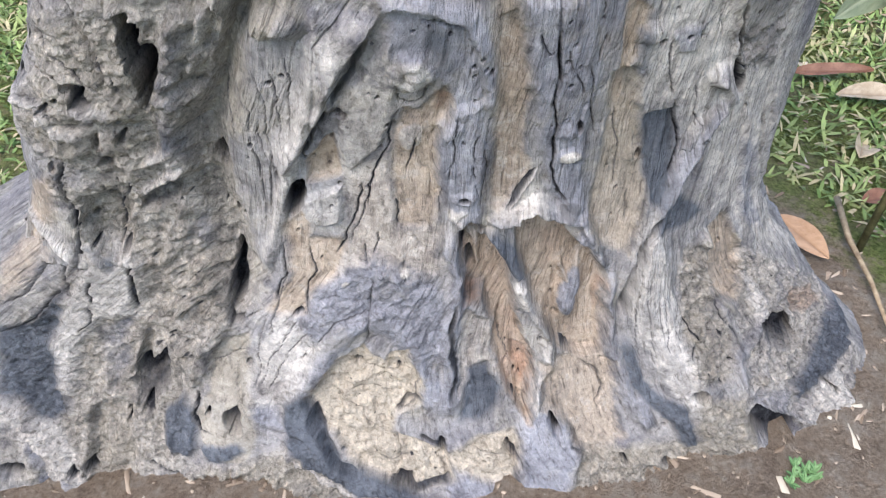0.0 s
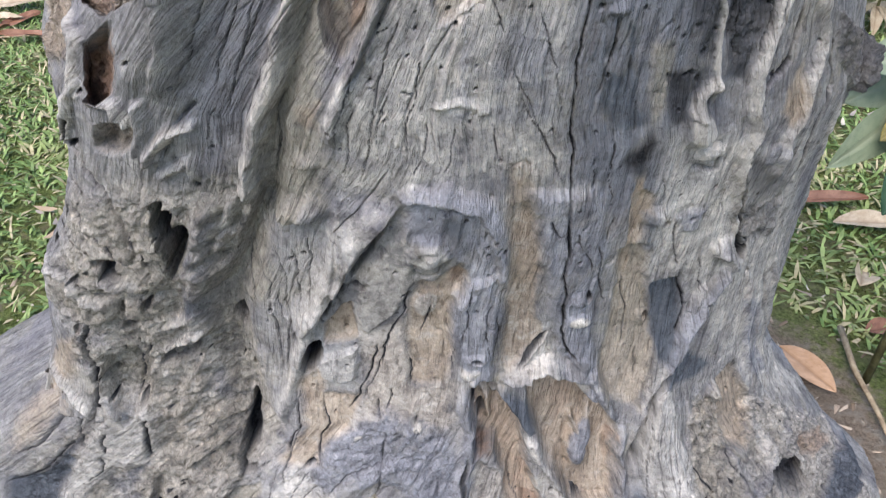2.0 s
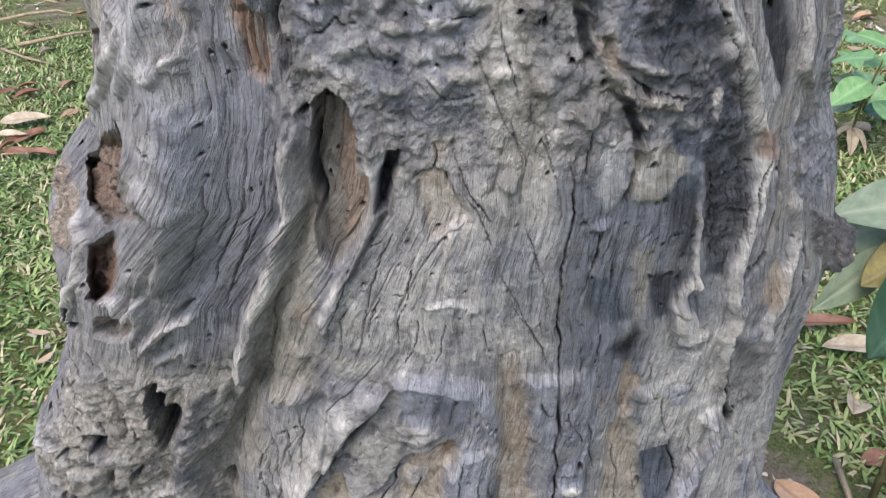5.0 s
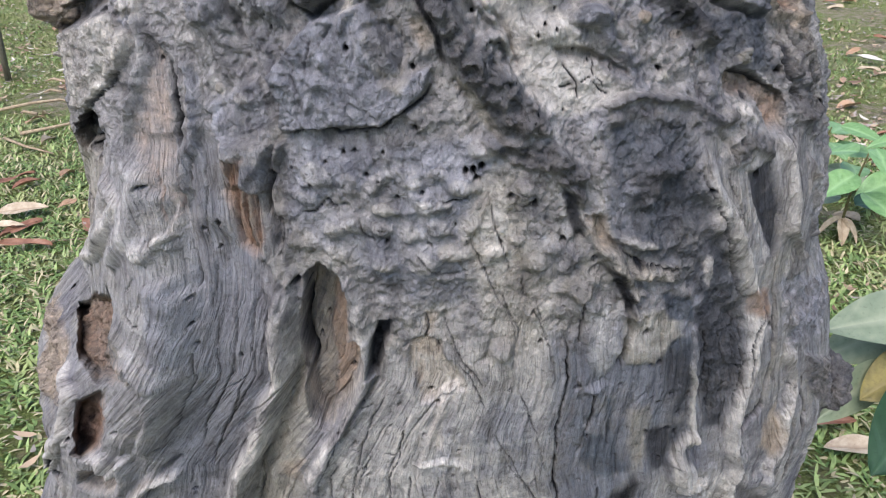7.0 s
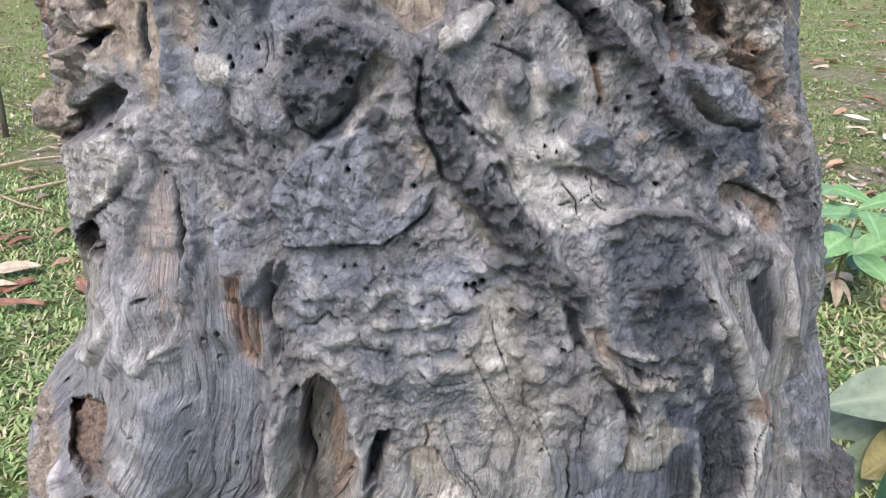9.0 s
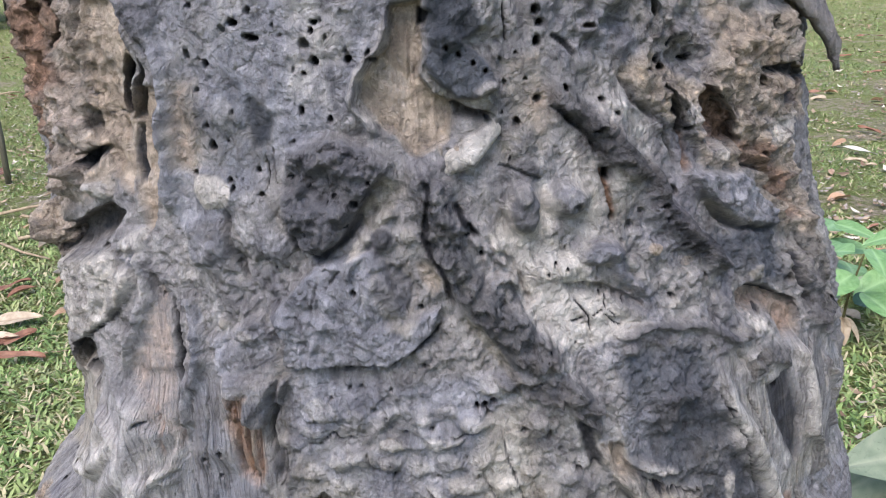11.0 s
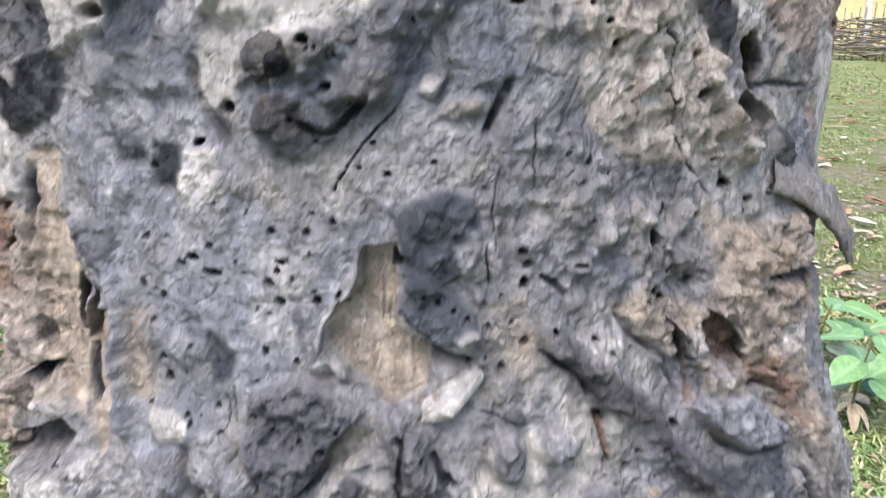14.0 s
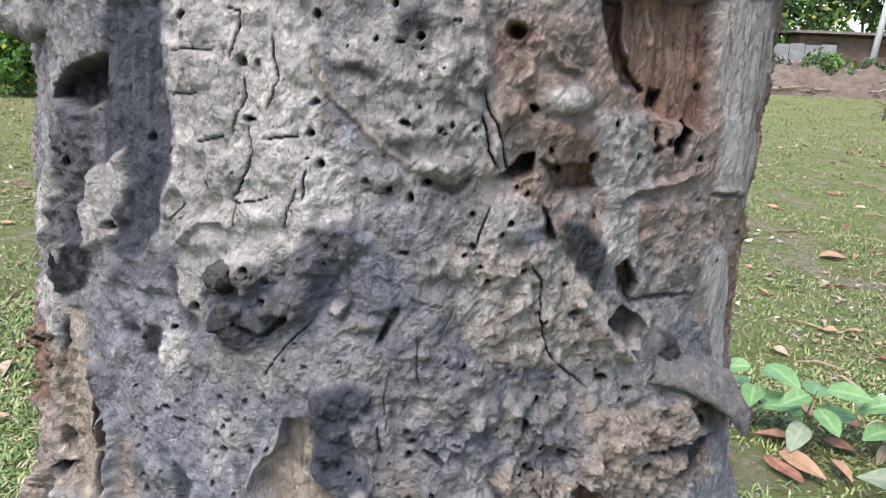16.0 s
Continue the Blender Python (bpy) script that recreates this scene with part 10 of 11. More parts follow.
    idx = np.concatenate([idx, idx[:, :1]], 1)
    quads = np.stack([idx[:-1, :-1], idx[:-1, 1:], idx[1:, 1:], idx[1:, :-1]], -1).reshape(-1, 4)
    wave = 0.02 * fbm(x * 8, y * 8, z * 8, 3)
    part_of = np.zeros(z.shape, int)
    part_of[z + wave > 1.50 + 0.25 * f.s] = 1
    part_of[(z + wave < 0.93 + 0.5 * (f.s + 0.2)) & (f.s + wave < -0.19)] = 2
    part_of[(z + wave < 0.42) & (f.s + wave > 0.25)] = 3
    part_of[f.zone["mud"] > 0.5] = 4
    part_of[f.zone["char"] > 0.5] = 5
    part_of[f.zone["rot"] > 0.5] = 6
    part_of[f.zone["flap"] > 0.5] = 7
    face_part = part_of.ravel()[quads].max(1)
    co = np.stack([px, py, pz], -1).reshape(-1, 3)
    no = np.stack([mx, my, mz], -1).reshape(-1, 3)
    grain_at = np.stack([lean, y * 0.3, z], -1).reshape(-1, 3)
    top = new("dead_tree_trunk")
    top.location = (0, YC, 0)
    tagged(top, "weathered grey dead tree trunk, cracked, pitted and hollowed, rooted in soil", "tree trunk")
    names = (("trunk", ""), ("broken_upper_trunk", "pale cracked wood beside brown rotten pocket"), ("root_buttress", "rough pitted grey buttress root"),
             ("root", "lumpy grey root with a pale edge"), ("mud_filling", "cracked tan mud in a hollow"), ("charred_flank", "blackened wood"),
             ("rotten_pocket", "crumbling red-brown rotten wood"), ("wood_flap", "grey overhanging flap of wood"))
    for k, (name, label) in enumerate(names):
        q = quads[face_part == k]
        used, q = np.unique(q, return_inverse=True)
        q = q.reshape(-1, 4)
        me = bpy.data.meshes.new(name)
        me.vertices.add(len(used))
        me.vertices.foreach_set("co", co[used].astype(np.float32).ravel())
        me.loops.add(q.size)
        me.loops.foreach_set("vertex_index", q.astype(np.int32).ravel())
        me.polygons.add(len(q))
        me.polygons.foreach_set("loop_start", np.arange(0, q.size, 4, dtype=np.int32))
        me.polygons.foreach_set("use_smooth", np.ones(len(q), bool))
        me.update(calc_edges=True)
        me.normals_split_custom_set_from_vertices(no[used].astype(np.float32))
        for key, v in f.tone.items():
            set_attr(me, key, v.ravel()[used])
        set_attr(me, "grain", grain_at[used], "FLOAT_VECTOR")
        me.materials.append(WOOD)
        ob = new(name, me)
        ob.parent = top
        ob.matrix_parent_inverse = Matrix.Translation((0, -YC, 0))
        tagged(ob, label)
    return top


TREE = build_trunk()


# ---- knobs, burls and splinters that stand out of the trunk ----
def wood_part(name, me, label, **tones):
    me.materials.append(WOOD)
    n = len(me.vertices)
    for key in (*TONES, "rough", "comb"):
        set_attr(me, key, np.full(n, tones.get(key, 0.0)))
    co = np.zeros(n * 3)
    me.vertices.foreach_get("co", co)
    set_attr(me, "grain", co.reshape(-1, 3), "FLOAT_VECTOR")
    ob = new(name, me)
    ob.parent = TREE
    ob.matrix_parent_inverse = Matrix.Translation((0, -YC, 0))
    return tagged(ob, label)


def lump(name, centre, radii, seed, label, bite=0.22, freq=60.0, **tones):
    """A rounded, pitted swelling set into the wood."""
    th, ph = np.meshgrid(np.linspace(0, 2 * np.pi, 97)[:-1], np.linspace(0.02, np.pi - 0.02, 64))
    d = np.stack([np.sin(ph) * np.cos(th), np.sin(ph) * np.sin(th), np.cos(ph)], -1)
    c, r = np.array(centre), np.array(radii)
    p = c + d * r
    k = 1 + bite * fbm(p[..., 0] * freq + seed, p[..., 1] * freq, p[..., 2] * freq, 4) - 0.25 * smooth((0.16 - np.abs(vnoise(p[..., 0] * freq * 0.8, p[..., 1] * freq * 0.8 + seed, p[..., 2] * freq * 0.8))) / 0.16) * bite
    p = c + d * r * k[..., None]
    me = grid_mesh(name, p[..., 0], p[..., 1], p[..., 2], close=True)
    return wood_part(name, me, label, **tones)


def splinter(name, path, widths, thick, label, **tones):
    """A curved, tapering flake of wood with a blunt edge."""
    pts = [Vector(p) for p in path]
    rows = []
    for i in range(25):
        f = i / 24 * (len(pts) - 1)
        k = min(int(f), len(pts) - 2)
        p = pts[k].lerp(pts[k + 1], f - k)
        w = widths[k] + (widths[k + 1] - widths[k]) * (f - k)
        d = (pts[k + 1] - pts[k]).normalized()
        a = d.cross(Vector((0.5, -0.6, 0.6))).normalized()
        b = d.cross(a)
        rows.append([p + a * (w * math.cos(q)) + b * (thick * (0.3 + 0.7 * w / max(widths)) * math.sin(q)) * (1 + 0.2 * noise.noise(p * 150 + a * q)) for q in np.linspace(0, 2 * np.pi, 19)[:-1]])
    g = np.array([[tuple(v) for v in r] for r in rows])
    g = g + 0.0016 * fbm(g[..., 0] * 160, g[..., 1] * 160, g[..., 2] * 160, 3)[..., None]
    me = grid_mesh(name, g[..., 0], g[..., 1], g[..., 2], close=True)
    return wood_part(name, me, label, **tones)


def trunk_parts():
    lump("burl", (-0.190, 0.735, 1.676), (0.042, 0.040, 0.043), 2, "knobbly grey burl", 0.34, 45, rough=0.8, pale=0.25)
    lump("burl", (-0.182, 0.725, 1.718), (0.046, 0.042, 0.040), 3, "knobbly grey burl", 0.34, 45, rough=0.8, pale=0.2)
    lump("knot", (-0.016, 0.684, 0.728), (0.020, 0.018, 0.020), 4, "round grey knot", 0.28, 60, pale=0.35, rough=0.4)
    lump("knob", (0.078, 0.640, 1.312), (0.014, 0.016, 0.014), 5, "dark rounded knob", 0.25, 70, dark=0.55)
    lump("knob", (0.128, 0.662, 1.322), (0.015, 0.015, 0.011), 6, "grey rounded knob", 0.25, 70, dark=0.35)
    lump("knob", (-0.035, 0.628, 1.520), (0.014, 0.016, 0.013), 7, "black rounded knob", 0.35, 70, dark=0.55)
    lump("knob", (-0.004, 0.635, 1.531), (0.015, 0.015, 0.013), 8, "dark rounded knob", 0.35, 70, dark=0.4)
    lump("knob", (-0.030, 0.632, 1.495), (0.013, 0.014, 0.012), 9, "brown-grey rounded knob", 0.4, 80, dark=0.4, tan=0.3)
    lump("knob", (0.262, 0.690, 0.852), (0.015, 0.017, 0.014), 10, "pale weathered knob", 0.3, 60, pale=0.7)
    lump("knob", (0.437, 0.812, 0.872), (0.022, 0.03, 0.030), 11, "rough dark grey knob", 0.35, 50, rough=0.8, dark=0.4)
    lump("knob", (-0.238, 0.716, 1.287), (0.020, 0.02, 0.016), 12, "crumbling tan knob", 0.4, 60, rough=0.9, tan=0.6)
    splinter("splinter", [(0.235, 0.735, 1.452), (0.268, 0.757, 1.437), (0.300, 0.775, 1.415), (0.322, 0.785, 1.388), (0.328, 0.788, 1.368)], [0.020, 0.020, 0.017, 0.011, 0.002], 0.0065, "grey-brown curved splinter jutting from the edge", slate=0.5, tan=0.3, dark=0.12)
    splinter("splinter", [(0.026, 0.622, 1.346), (0.042, 0.612, 1.356), (0.060, 0.620, 1.369)], [0.007, 0.008, 0.003], 0.006, "white tooth-like chip of wood", pale=1.0)
    lump("stub", (-0.262, 0.80, 1.570), (0.020, 0.02, 0.030), 14, "tan broken stub", 0.35, 55, tan=0.85, rough=0.5)


trunk_parts()


# ---- materials of the surroundings ----
def leaf_material(name, low, high, rib, rough=0.5):
    m = Nodes(name, rough, 0.4)
    obj = m.coord()
    n1, n2 = m.noise(obj, 30, 4, 0.6), m.noise(obj, 160, 4, 0.65)
    col = m.mix(m.span(n1, 0.35, 0.65), low, high)
    col = m.mix(m.span(m.random(), 0, 1, 0, 0.35), col, tuple(0.75 * a for a in low))
    col = m.mix(m.span(n2, 0.58, 0.7, 0, 0.5), col, tuple(0.5 * a for a in low))
    vein = m.attr("vein")
    col = m.mix(m.math("MULTIPLY", vein, 0.7), col, rib)
    return m.done(col, m.math("ADD", m.math("MULTIPLY", vein, -1.2), m.math("MULTIPLY", n2, 0.5)), 0.002, 0.7)


def plain_material(name, low, high, scale=20, rough=0.85, stretch=(1, 1, 1), depth=0.004):
    m = Nodes(name, rough, 0.2)
    v = m.coord(stretch)
    n1, n2 = m.noise(v, scale, 5, 0.65), m.noise(v, scale * 6, 4, 0.6)
    col = m.mix(m.span(n1, 0.35, 0.65), low, high)
    col = m.mix(m.span(n2, 0.55, 0.7, 0, 0.4), col, tuple(0.55 * a for a in low))
    col = m.mix(m.span(m.random(), 0, 1, 0, 0.25), col, tuple(0.7 * a for a in high))
    return m.done(col, m.math("ADD", n1, n2), depth, 0.8)


def foliage_material(name, low, high):
    m = Nodes(name, 0.5, 0.35)
    r = m.island()
    col = m.mix(m.span(r, 0.0, 0.9), low, high)
    col = m.mix(m.span(r, 0.95, 0.97), col, (0.35, 0.33, 0.05))
    return m.done(col)


DRY_LEAF = leaf_material("dry_leaf", (0.38, 0.225, 0.125), (0.50, 0.32, 0.20), (0.27, 0.15, 0.08))
PALE_LEAF = leaf_material("pale_dry_leaf", (0.36, 0.27, 0.175), (0.55, 0.45, 0.32), (0.28, 0.2, 0.13))
RED_LEAF = leaf_material("red_brown_leaf", (0.20, 0.085, 0.05), (0.36, 0.18, 0.11), (0.16, 0.07, 0.04))
WHITE_LEAF = leaf_material("bleached_leaf", (0.58, 0.53, 0.45), (0.75, 0.71, 0.64), (0.45, 0.4, 0.33))
GREEN_LEAF = leaf_material("fresh_green_leaf", (0.11, 0.23, 0.08), (0.19, 0.33, 0.13), (0.27, 0.42, 0.2), 0.42)
DARK_LEAF = leaf_material("dark_green_leaf", (0.018, 0.055, 0.03), (0.035, 0.09, 0.045), (0.06, 0.12, 0.07), 0.4)
DULL_LEAF = leaf_material("dusty_grey_green_leaf", (0.17, 0.22, 0.14), (0.27, 0.32, 0.21), (0.33, 0.36, 0.25), 0.6)
OLIVE_LEAF = leaf_material("yellow_brown_leaf", (0.12, 0.10, 0.03), (0.25, 0.21, 0.06), (0.3, 0.25, 0.1), 0.5)
STEM = plain_material("green_brown_stem", (0.09, 0.08, 0.035), (0.17, 0.16, 0.07), 60)
TWIG = plain_material("bleached_twig", (0.24, 0.17, 0.11), (0.50, 0.39, 0.26), 40, stretch=(1, 1, 1))
STAKE = plain_material("mossy_stake", (0.085, 0.075, 0.05), (0.20, 0.18, 0.13), 30, stretch=(1, 1, 0.2))
FOREST = foliage_material("tree_foliage", (0.02, 0.055, 0.012), (0.10, 0.20, 0.04))
SCRUB = foliage_material("grey_green_scrub", (0.045, 0.075, 0.035), (0.15, 0.22, 0.11))
BUSH = foliage_material("bush_foliage", (0.04, 0.10, 0.02), (0.16, 0.30, 0.06))
BARK = plain_material("tree_bark", (0.10, 0.085, 0.07), (0.22, 0.2, 0.17), 12)
YELLOW_WALL = plain_material("yellow_plaster", (0.62, 0.50, 0.24), (0.70, 0.58, 0.30), 2)
BROWN_WALL = plain_material("brown_boards", (0.15, 0.105, 0.075), (0.24, 0.18, 0.13), 3)
SHUTTER = plain_material("brown_shutter", (0.10, 0.06, 0.04), (0.16, 0.10, 0.06), 8)
TIN = plain_material("weathered_tin", (0.24, 0.25, 0.25), (0.38, 0.39, 0.38), 3, 0.6)
ROOF = plain_material("rusty_tin_roof", (0.17, 0.14, 0.125), (0.28, 0.25, 0.23), 3, 0.6)
BANK_SOIL = plain_material("bank_soil", (0.12, 0.09, 0.07), (0.25, 0.20, 0.16), 3, 0.95, depth=0.05)
POLE_PAINT = plain_material("pale_concrete", (0.5, 0.5, 0.48), (0.66, 0.65, 0.62), 5)


# ---- builders ----
def mesh_from(name, verts, faces, mat, smooth_faces=True):
    me = bpy.data.meshes.new(name)
    me.from_pydata([tuple(map(float, v)) for v in verts], [], faces)
    if smooth_faces:
        me.polygons.foreach_set("use_smooth", np.ones(len(me.polygons), bool))
    me.materials.append(mat)
    return me


def leaf_mesh(name, length, width, mat, fold=0.15, droop=0.2, twist=0.0, seed=0, wave=0.02, shape=0.9):
    """A leaf along +x, its face up, with midrib and side veins; the base is at the origin."""
    rng = random.Random(seed)
    ph = rng.uniform(0, 6)
    rows, cols = 17, 9
    verts, vein, faces = [], [], []
    for i in range(rows):
        t = i / (rows - 1)
        half = width / 2 * math.sin(math.pi * min(1, max(0.0, t)) ** shape) ** 0.8 + 0.0006
        for j in range(cols):
            u = j / (cols - 1) * 2 - 1
            y = u * half
            z = fold * abs(y) - droop * length * t * t + wave * length * math.sin(7 * t + ph + 2 * u) * abs(u) + twist * y * (t - 0.4)
            verts.append((t * length, y, z))
            side = abs(math.sin((t * 9 - abs(u) * 1.6) * math.pi))
            vein.append(1.0 if j == cols // 2 else max(0.0, 1 - side * 3.0) * 0.6)
    for i in range(rows - 1):
        for j in range(cols - 1):
            a = i * cols + j
            faces.append((a, a + cols, a + cols + 1, a + 1))
    me = mesh_from(name, verts, faces, mat)
    set_attr(me, "vein", vein)
    return me


def aim(base, tip, face):
    """A pose at base whose x axis points to tip and whose z axis leans to face."""
    x = (Vector(tip) - Vector(base)).normalized()
    y = Vector(face).cross(x).normalized()
    z = x.cross(y)
    m = Matrix((x, y, z)).transposed().to_4x4()
    return Matrix.Translation(base) @ m


def tube_data(path, radii, sides=8, jitter=0.0, seed=0):
    rng = random.Random(seed)
    verts, faces = [], []
    pts = [Vector(p) for p in path]
    for i, p in enumerate(pts):
        d = (pts[min(i + 1, len(pts) - 1)] - pts[max(i - 1, 0)]).normalized()
        a = d.orthogonal().normalized() if i == 0 else (a - d * a.dot(d)).normalized()
        b = d.cross(a)
        for k in range(sides):
            w = 2 * math.pi * k / sides
            r = radii[i] * (1 + jitter * rng.uniform(-1, 1))
            verts.append(p + a * (r * math.cos(w)) + b * (r * math.sin(w)))
    for i in range(len(pts) - 1):
        for k in range(sides):
            n = (k + 1) % sides
            faces.append((i * sides + k, i * sides + n, (i + 1) * sides + n, (i + 1) * sides + k))
    faces.append(tuple(range(sides))[::-1])
    faces.append(tuple(range((len(pts) - 1) * sides, len(pts) * sides)))
    return verts, faces


def tube(name, path, radii, mat, parent=None, label="", **more):
    ob = new(name, mesh_from(name, *tube_data(path, radii, **more), mat))
    if parent is not None:
        ob.parent = parent
        ob.matrix_parent_inverse = parent.matrix_world.inverted() if False else Matrix.Translation(-parent.location)
    return tagged(ob, label)


def box_part(name, lo, hi, mat, parent, label=""):
    """A box with slightly rounded edges, in world metres, under a thing that stands unturned."""
    bm = bmesh.new()
    bmesh.ops.create_cube(bm, size=1)
    size = Vector(hi) - Vector(lo)
    for v in bm.verts:
        v.co = Vector(lo) + Vector([size[i] * (v.co[i] + 0.5) for i in range(3)])
    bmesh.ops.bevel(bm, geom=list(bm.edges), offset=min(size) * 0.08, segments=1, affect="EDGES")
    me = bpy.data.meshes.new(name)
    bm.to_mesh(me)
    bm.free()
    me.materials.append(mat)
    ob = new(name, me)
    ob.parent = parent
    ob.matrix_parent_inverse = Matrix.Translation(-parent.location)
    return tagged(ob, label)


def thing(name, at_point, label, category, group=""):
    ob = new(name)
    ob.location = at_point
    return tagged(ob, label, category, group)


def soil_z(x, y):
    return float(ground_height(np.array([x]), np.array([y]))[0])


# ---- leaves and twigs on the ground ----
def fallen_leaf(x, y, heading, length, width, mat, label, lift=0.012, tilt=0.0, **shape):
    me = leaf_mesh("fallen_leaf", length, width, mat, **shape)
    ob = new("fallen_leaf", me)
    ob.matrix_world = Matrix.Translation((x, y, soil_z(x, y) + lift)) @ pose(0, 0, 0, tilt, -4, heading)
    return tagged(ob, label, "leaf", "fallen leaves")


def twig(pts, radius, label, mat=None, group="fallen twigs"):
    path = [(x, y, soil_z(x, y) + radius + 0.004 + lift) for x, y, lift in pts]
    ob = new("twig", mesh_from("twig", *tube_data(path, [radius * (1 - 0.55 * i / (len(path) - 1)) for i in range(len(path))], 7, 0.15, len(pts)), mat or TWIG))
    return tagged(ob, label, "twig", group)


def litter():
    fallen_leaf(0.722, 1.205, -62, 0.150, 0.068, DRY_LEAF, "dry orange-brown oval leaf lying on soil", 0.022, 8, fold=0.25, droop=0.02, seed=1, shape=0.8)
    fallen_leaf(0.93, 1.76, -8, 0.20, 0.045, RED_LEAF, "curled red-brown dead leaf on grass", 0.03, 14, fold=0.6, droop=-0.05, seed=2)
    fallen_leaf(1.01, 1.655, -6, 0.17, 0.06, PALE_LEAF, "pale tan curled dead leaf on grass", 0.03, 10, fold=0.5, droop=0.05, seed=3)
    fallen_leaf(0.99, 1.42, 60, 0.09, 0.06, PALE_LEAF, "crumpled pale dead leaf on grass", 0.02, 20, fold=0.7, droop=0.3, seed=4, wave=0.08)
    fallen_leaf(0.94, 1.27, 10, 0.10, 0.05, RED_LEAF, "dark brown dead leaf on soil", 0.015, 0, fold=0.4, droop=0.1, seed=5)
    fallen_leaf(-1.94, 3.14, 12, 0.21, 0.075, PALE_LEAF, "large pale tan dead leaf on grass", 0.04, 18, fold=0.4, droop=0.05, seed=6)
    fallen_leaf(-1.93, 2.98, 8, 0.19, 0.05, PALE_LEAF, "rolled pale dead leaf on grass", 0.03, 0, fold=0.8, droop=0.02, seed=7)
    fallen_leaf(-2.02, 3.42, 60, 0.15, 0.05, RED_LEAF, "dark brown curled dead leaf on grass", 0.03, 0, fold=0.7, droop=0.1, seed=8)
    fallen_leaf(3.00, 5.75, -60, 0.34, 0.06, WHITE_LEAF, "bleached white strip of leaf on grass", 0.03, 0, fold=0.5, droop=0.04, seed=9)
    fallen_leaf(1.24, 3.30, -58, 0.24, 0.075, DRY_LEAF, "large orange-brown dead leaf below seedlings", 0.05, 25, fold=0.5, droop=0.1, seed=10)
    fallen_leaf(1.43, 3.30, -75, 0.20, 0.07, DRY_LEAF, "orange-brown dead leaf below seedlings", 0.05, -20, fold=0.6, droop=0.1, seed=11)
    fallen_leaf(1.15, 3.46, -5, 0.30, 0.05, RED_LEAF, "long red-brown dead leaf below seedlings", 0.03, 0, fold=0.8, droop=0.02, seed=12)
    fallen_leaf(2.55, 6.9, 10, 0.25, 0.12, DRY_LEAF, "dry brown leaf on open grass", 0.03, 10, fold=0.3, droop=0.1, seed=13)
    rng = random.Random(21)
    kinds = [leaf_mesh("fallen_leaf", rng.uniform(0.10, 0.2), rng.uniform(0.035, 0.07), mat, fold=rng.uniform(0.2, 0.8), droop=rng.uniform(-0.1, 0.25), seed=30 + k, wave=0.04)
             for k, mat in enumerate((PALE_LEAF, DRY_LEAF, DRY_LEAF, RED_LEAF, PALE_LEAF, RED_LEAF))]
    says = ("pale tan dead leaf on grass", "brown dead leaf on grass", "rolled brown dead leaf on grass", "dark red-brown dead leaf on grass", "pale tan dead leaf scrap on grass", "curled red-brown dead leaf on grass")
    made = 0
    while made < 300:
        y = rng.uniform(2.6, 16)
        x = rng.choice((-1, 1)) * rng.uniform(0.30, 0.80) * y * (0.95 if y > 3 else 1.1)
        if math.hypot(x, y - 0.9) < 1.15:
            continue
        k = rng.randrange(len(kinds))
        ob = new("fallen_leaf", kinds[k])
        grow = 0.8 + 0.6 * rng.random()
        ob.matrix_world = Matrix.Translation((x, y, soil_z(x, y) + 0.025)) @ pose(0, 0, 0, rng.uniform(-25, 25), rng.uniform(-10, 10), rng.uniform(0, 360)) @ Matrix.Scale(grow, 4)
        tagged(ob, says[k], "leaf", "fallen leaves")
        made += 1
    twig([(0.885, 1.275, 0.01), (0.862, 1.14, 0.012), (0.855, 1.02, 0.01), (0.85, 0.88, 0.006)], 0.0075, "split pale brown stick lying on soil")
    twig([(-2.75, 4.62, 0.01), (-2.55, 4.70, 0.03), (-2.40, 4.78, 0.03), (-2.22, 4.74, 0.01)], 0.012, "crooked brown twig on grass")
    twig([(-2.36, 4.18, 0.01), (-2.12, 4.34, 0.02), (-1.98, 4.44, 0.01)], 0.011, "straight tan twig on grass")
    twig([(-2.42, 4.12, 0.01), (-2.22, 3.96, 0.02), (-2.05, 3.9, 0.01)], 0.009, "short forked tan twig on grass")
    twig([(-1.72, 3.62, 0.01), (-1.60, 3.68, 0.02), (-1.46, 3.76, 0.01)], 0.009, "short brown twig on grass")
    twig([(-1.95, 2.83, 0.01), (-1.7, 2.87, 0.01), (-1.45, 2.92, 0.01)], 0.005, "thin white grass stalk on grass")
    for k in range(46):
        y = rng.uniform(3.5, 15)
        x = rng.choice((-1, 1)) * rng.uniform(0.36, 0.76) * y
        a, ln = rng.uniform(0, math.pi), rng.uniform(0.12, 0.4)
        dx, dy = math.cos(a) * ln / 2, math.sin(a) * ln / 4
        twig([(x - dx, y - dy, 0.01), (x + rng.uniform(-0.03, 0.03), y + rng.uniform(-0.03, 0.03), 0.025), (x + dx, y + dy, 0.01)], rng.uniform(0.006, 0.014), "dry tan twig on grass")


# ---- living plants ----
def put_leaf(parent, base, tip, width, face, mat, label, seed, droop=0.12, fold=0.12, shape=0.75):
    length = (Vector(tip) - Vector(base)).length
    ob = new("leaf", leaf_mesh("leaf", length, width, mat, fold, droop, 0.2, seed, 0.015, shape))
    ob.parent = parent
    ob.matrix_parent_inverse = Matrix.Translation(-parent.location)
    ob.matrix_basis = aim(base, tip, face)
    return tagged(ob, label)


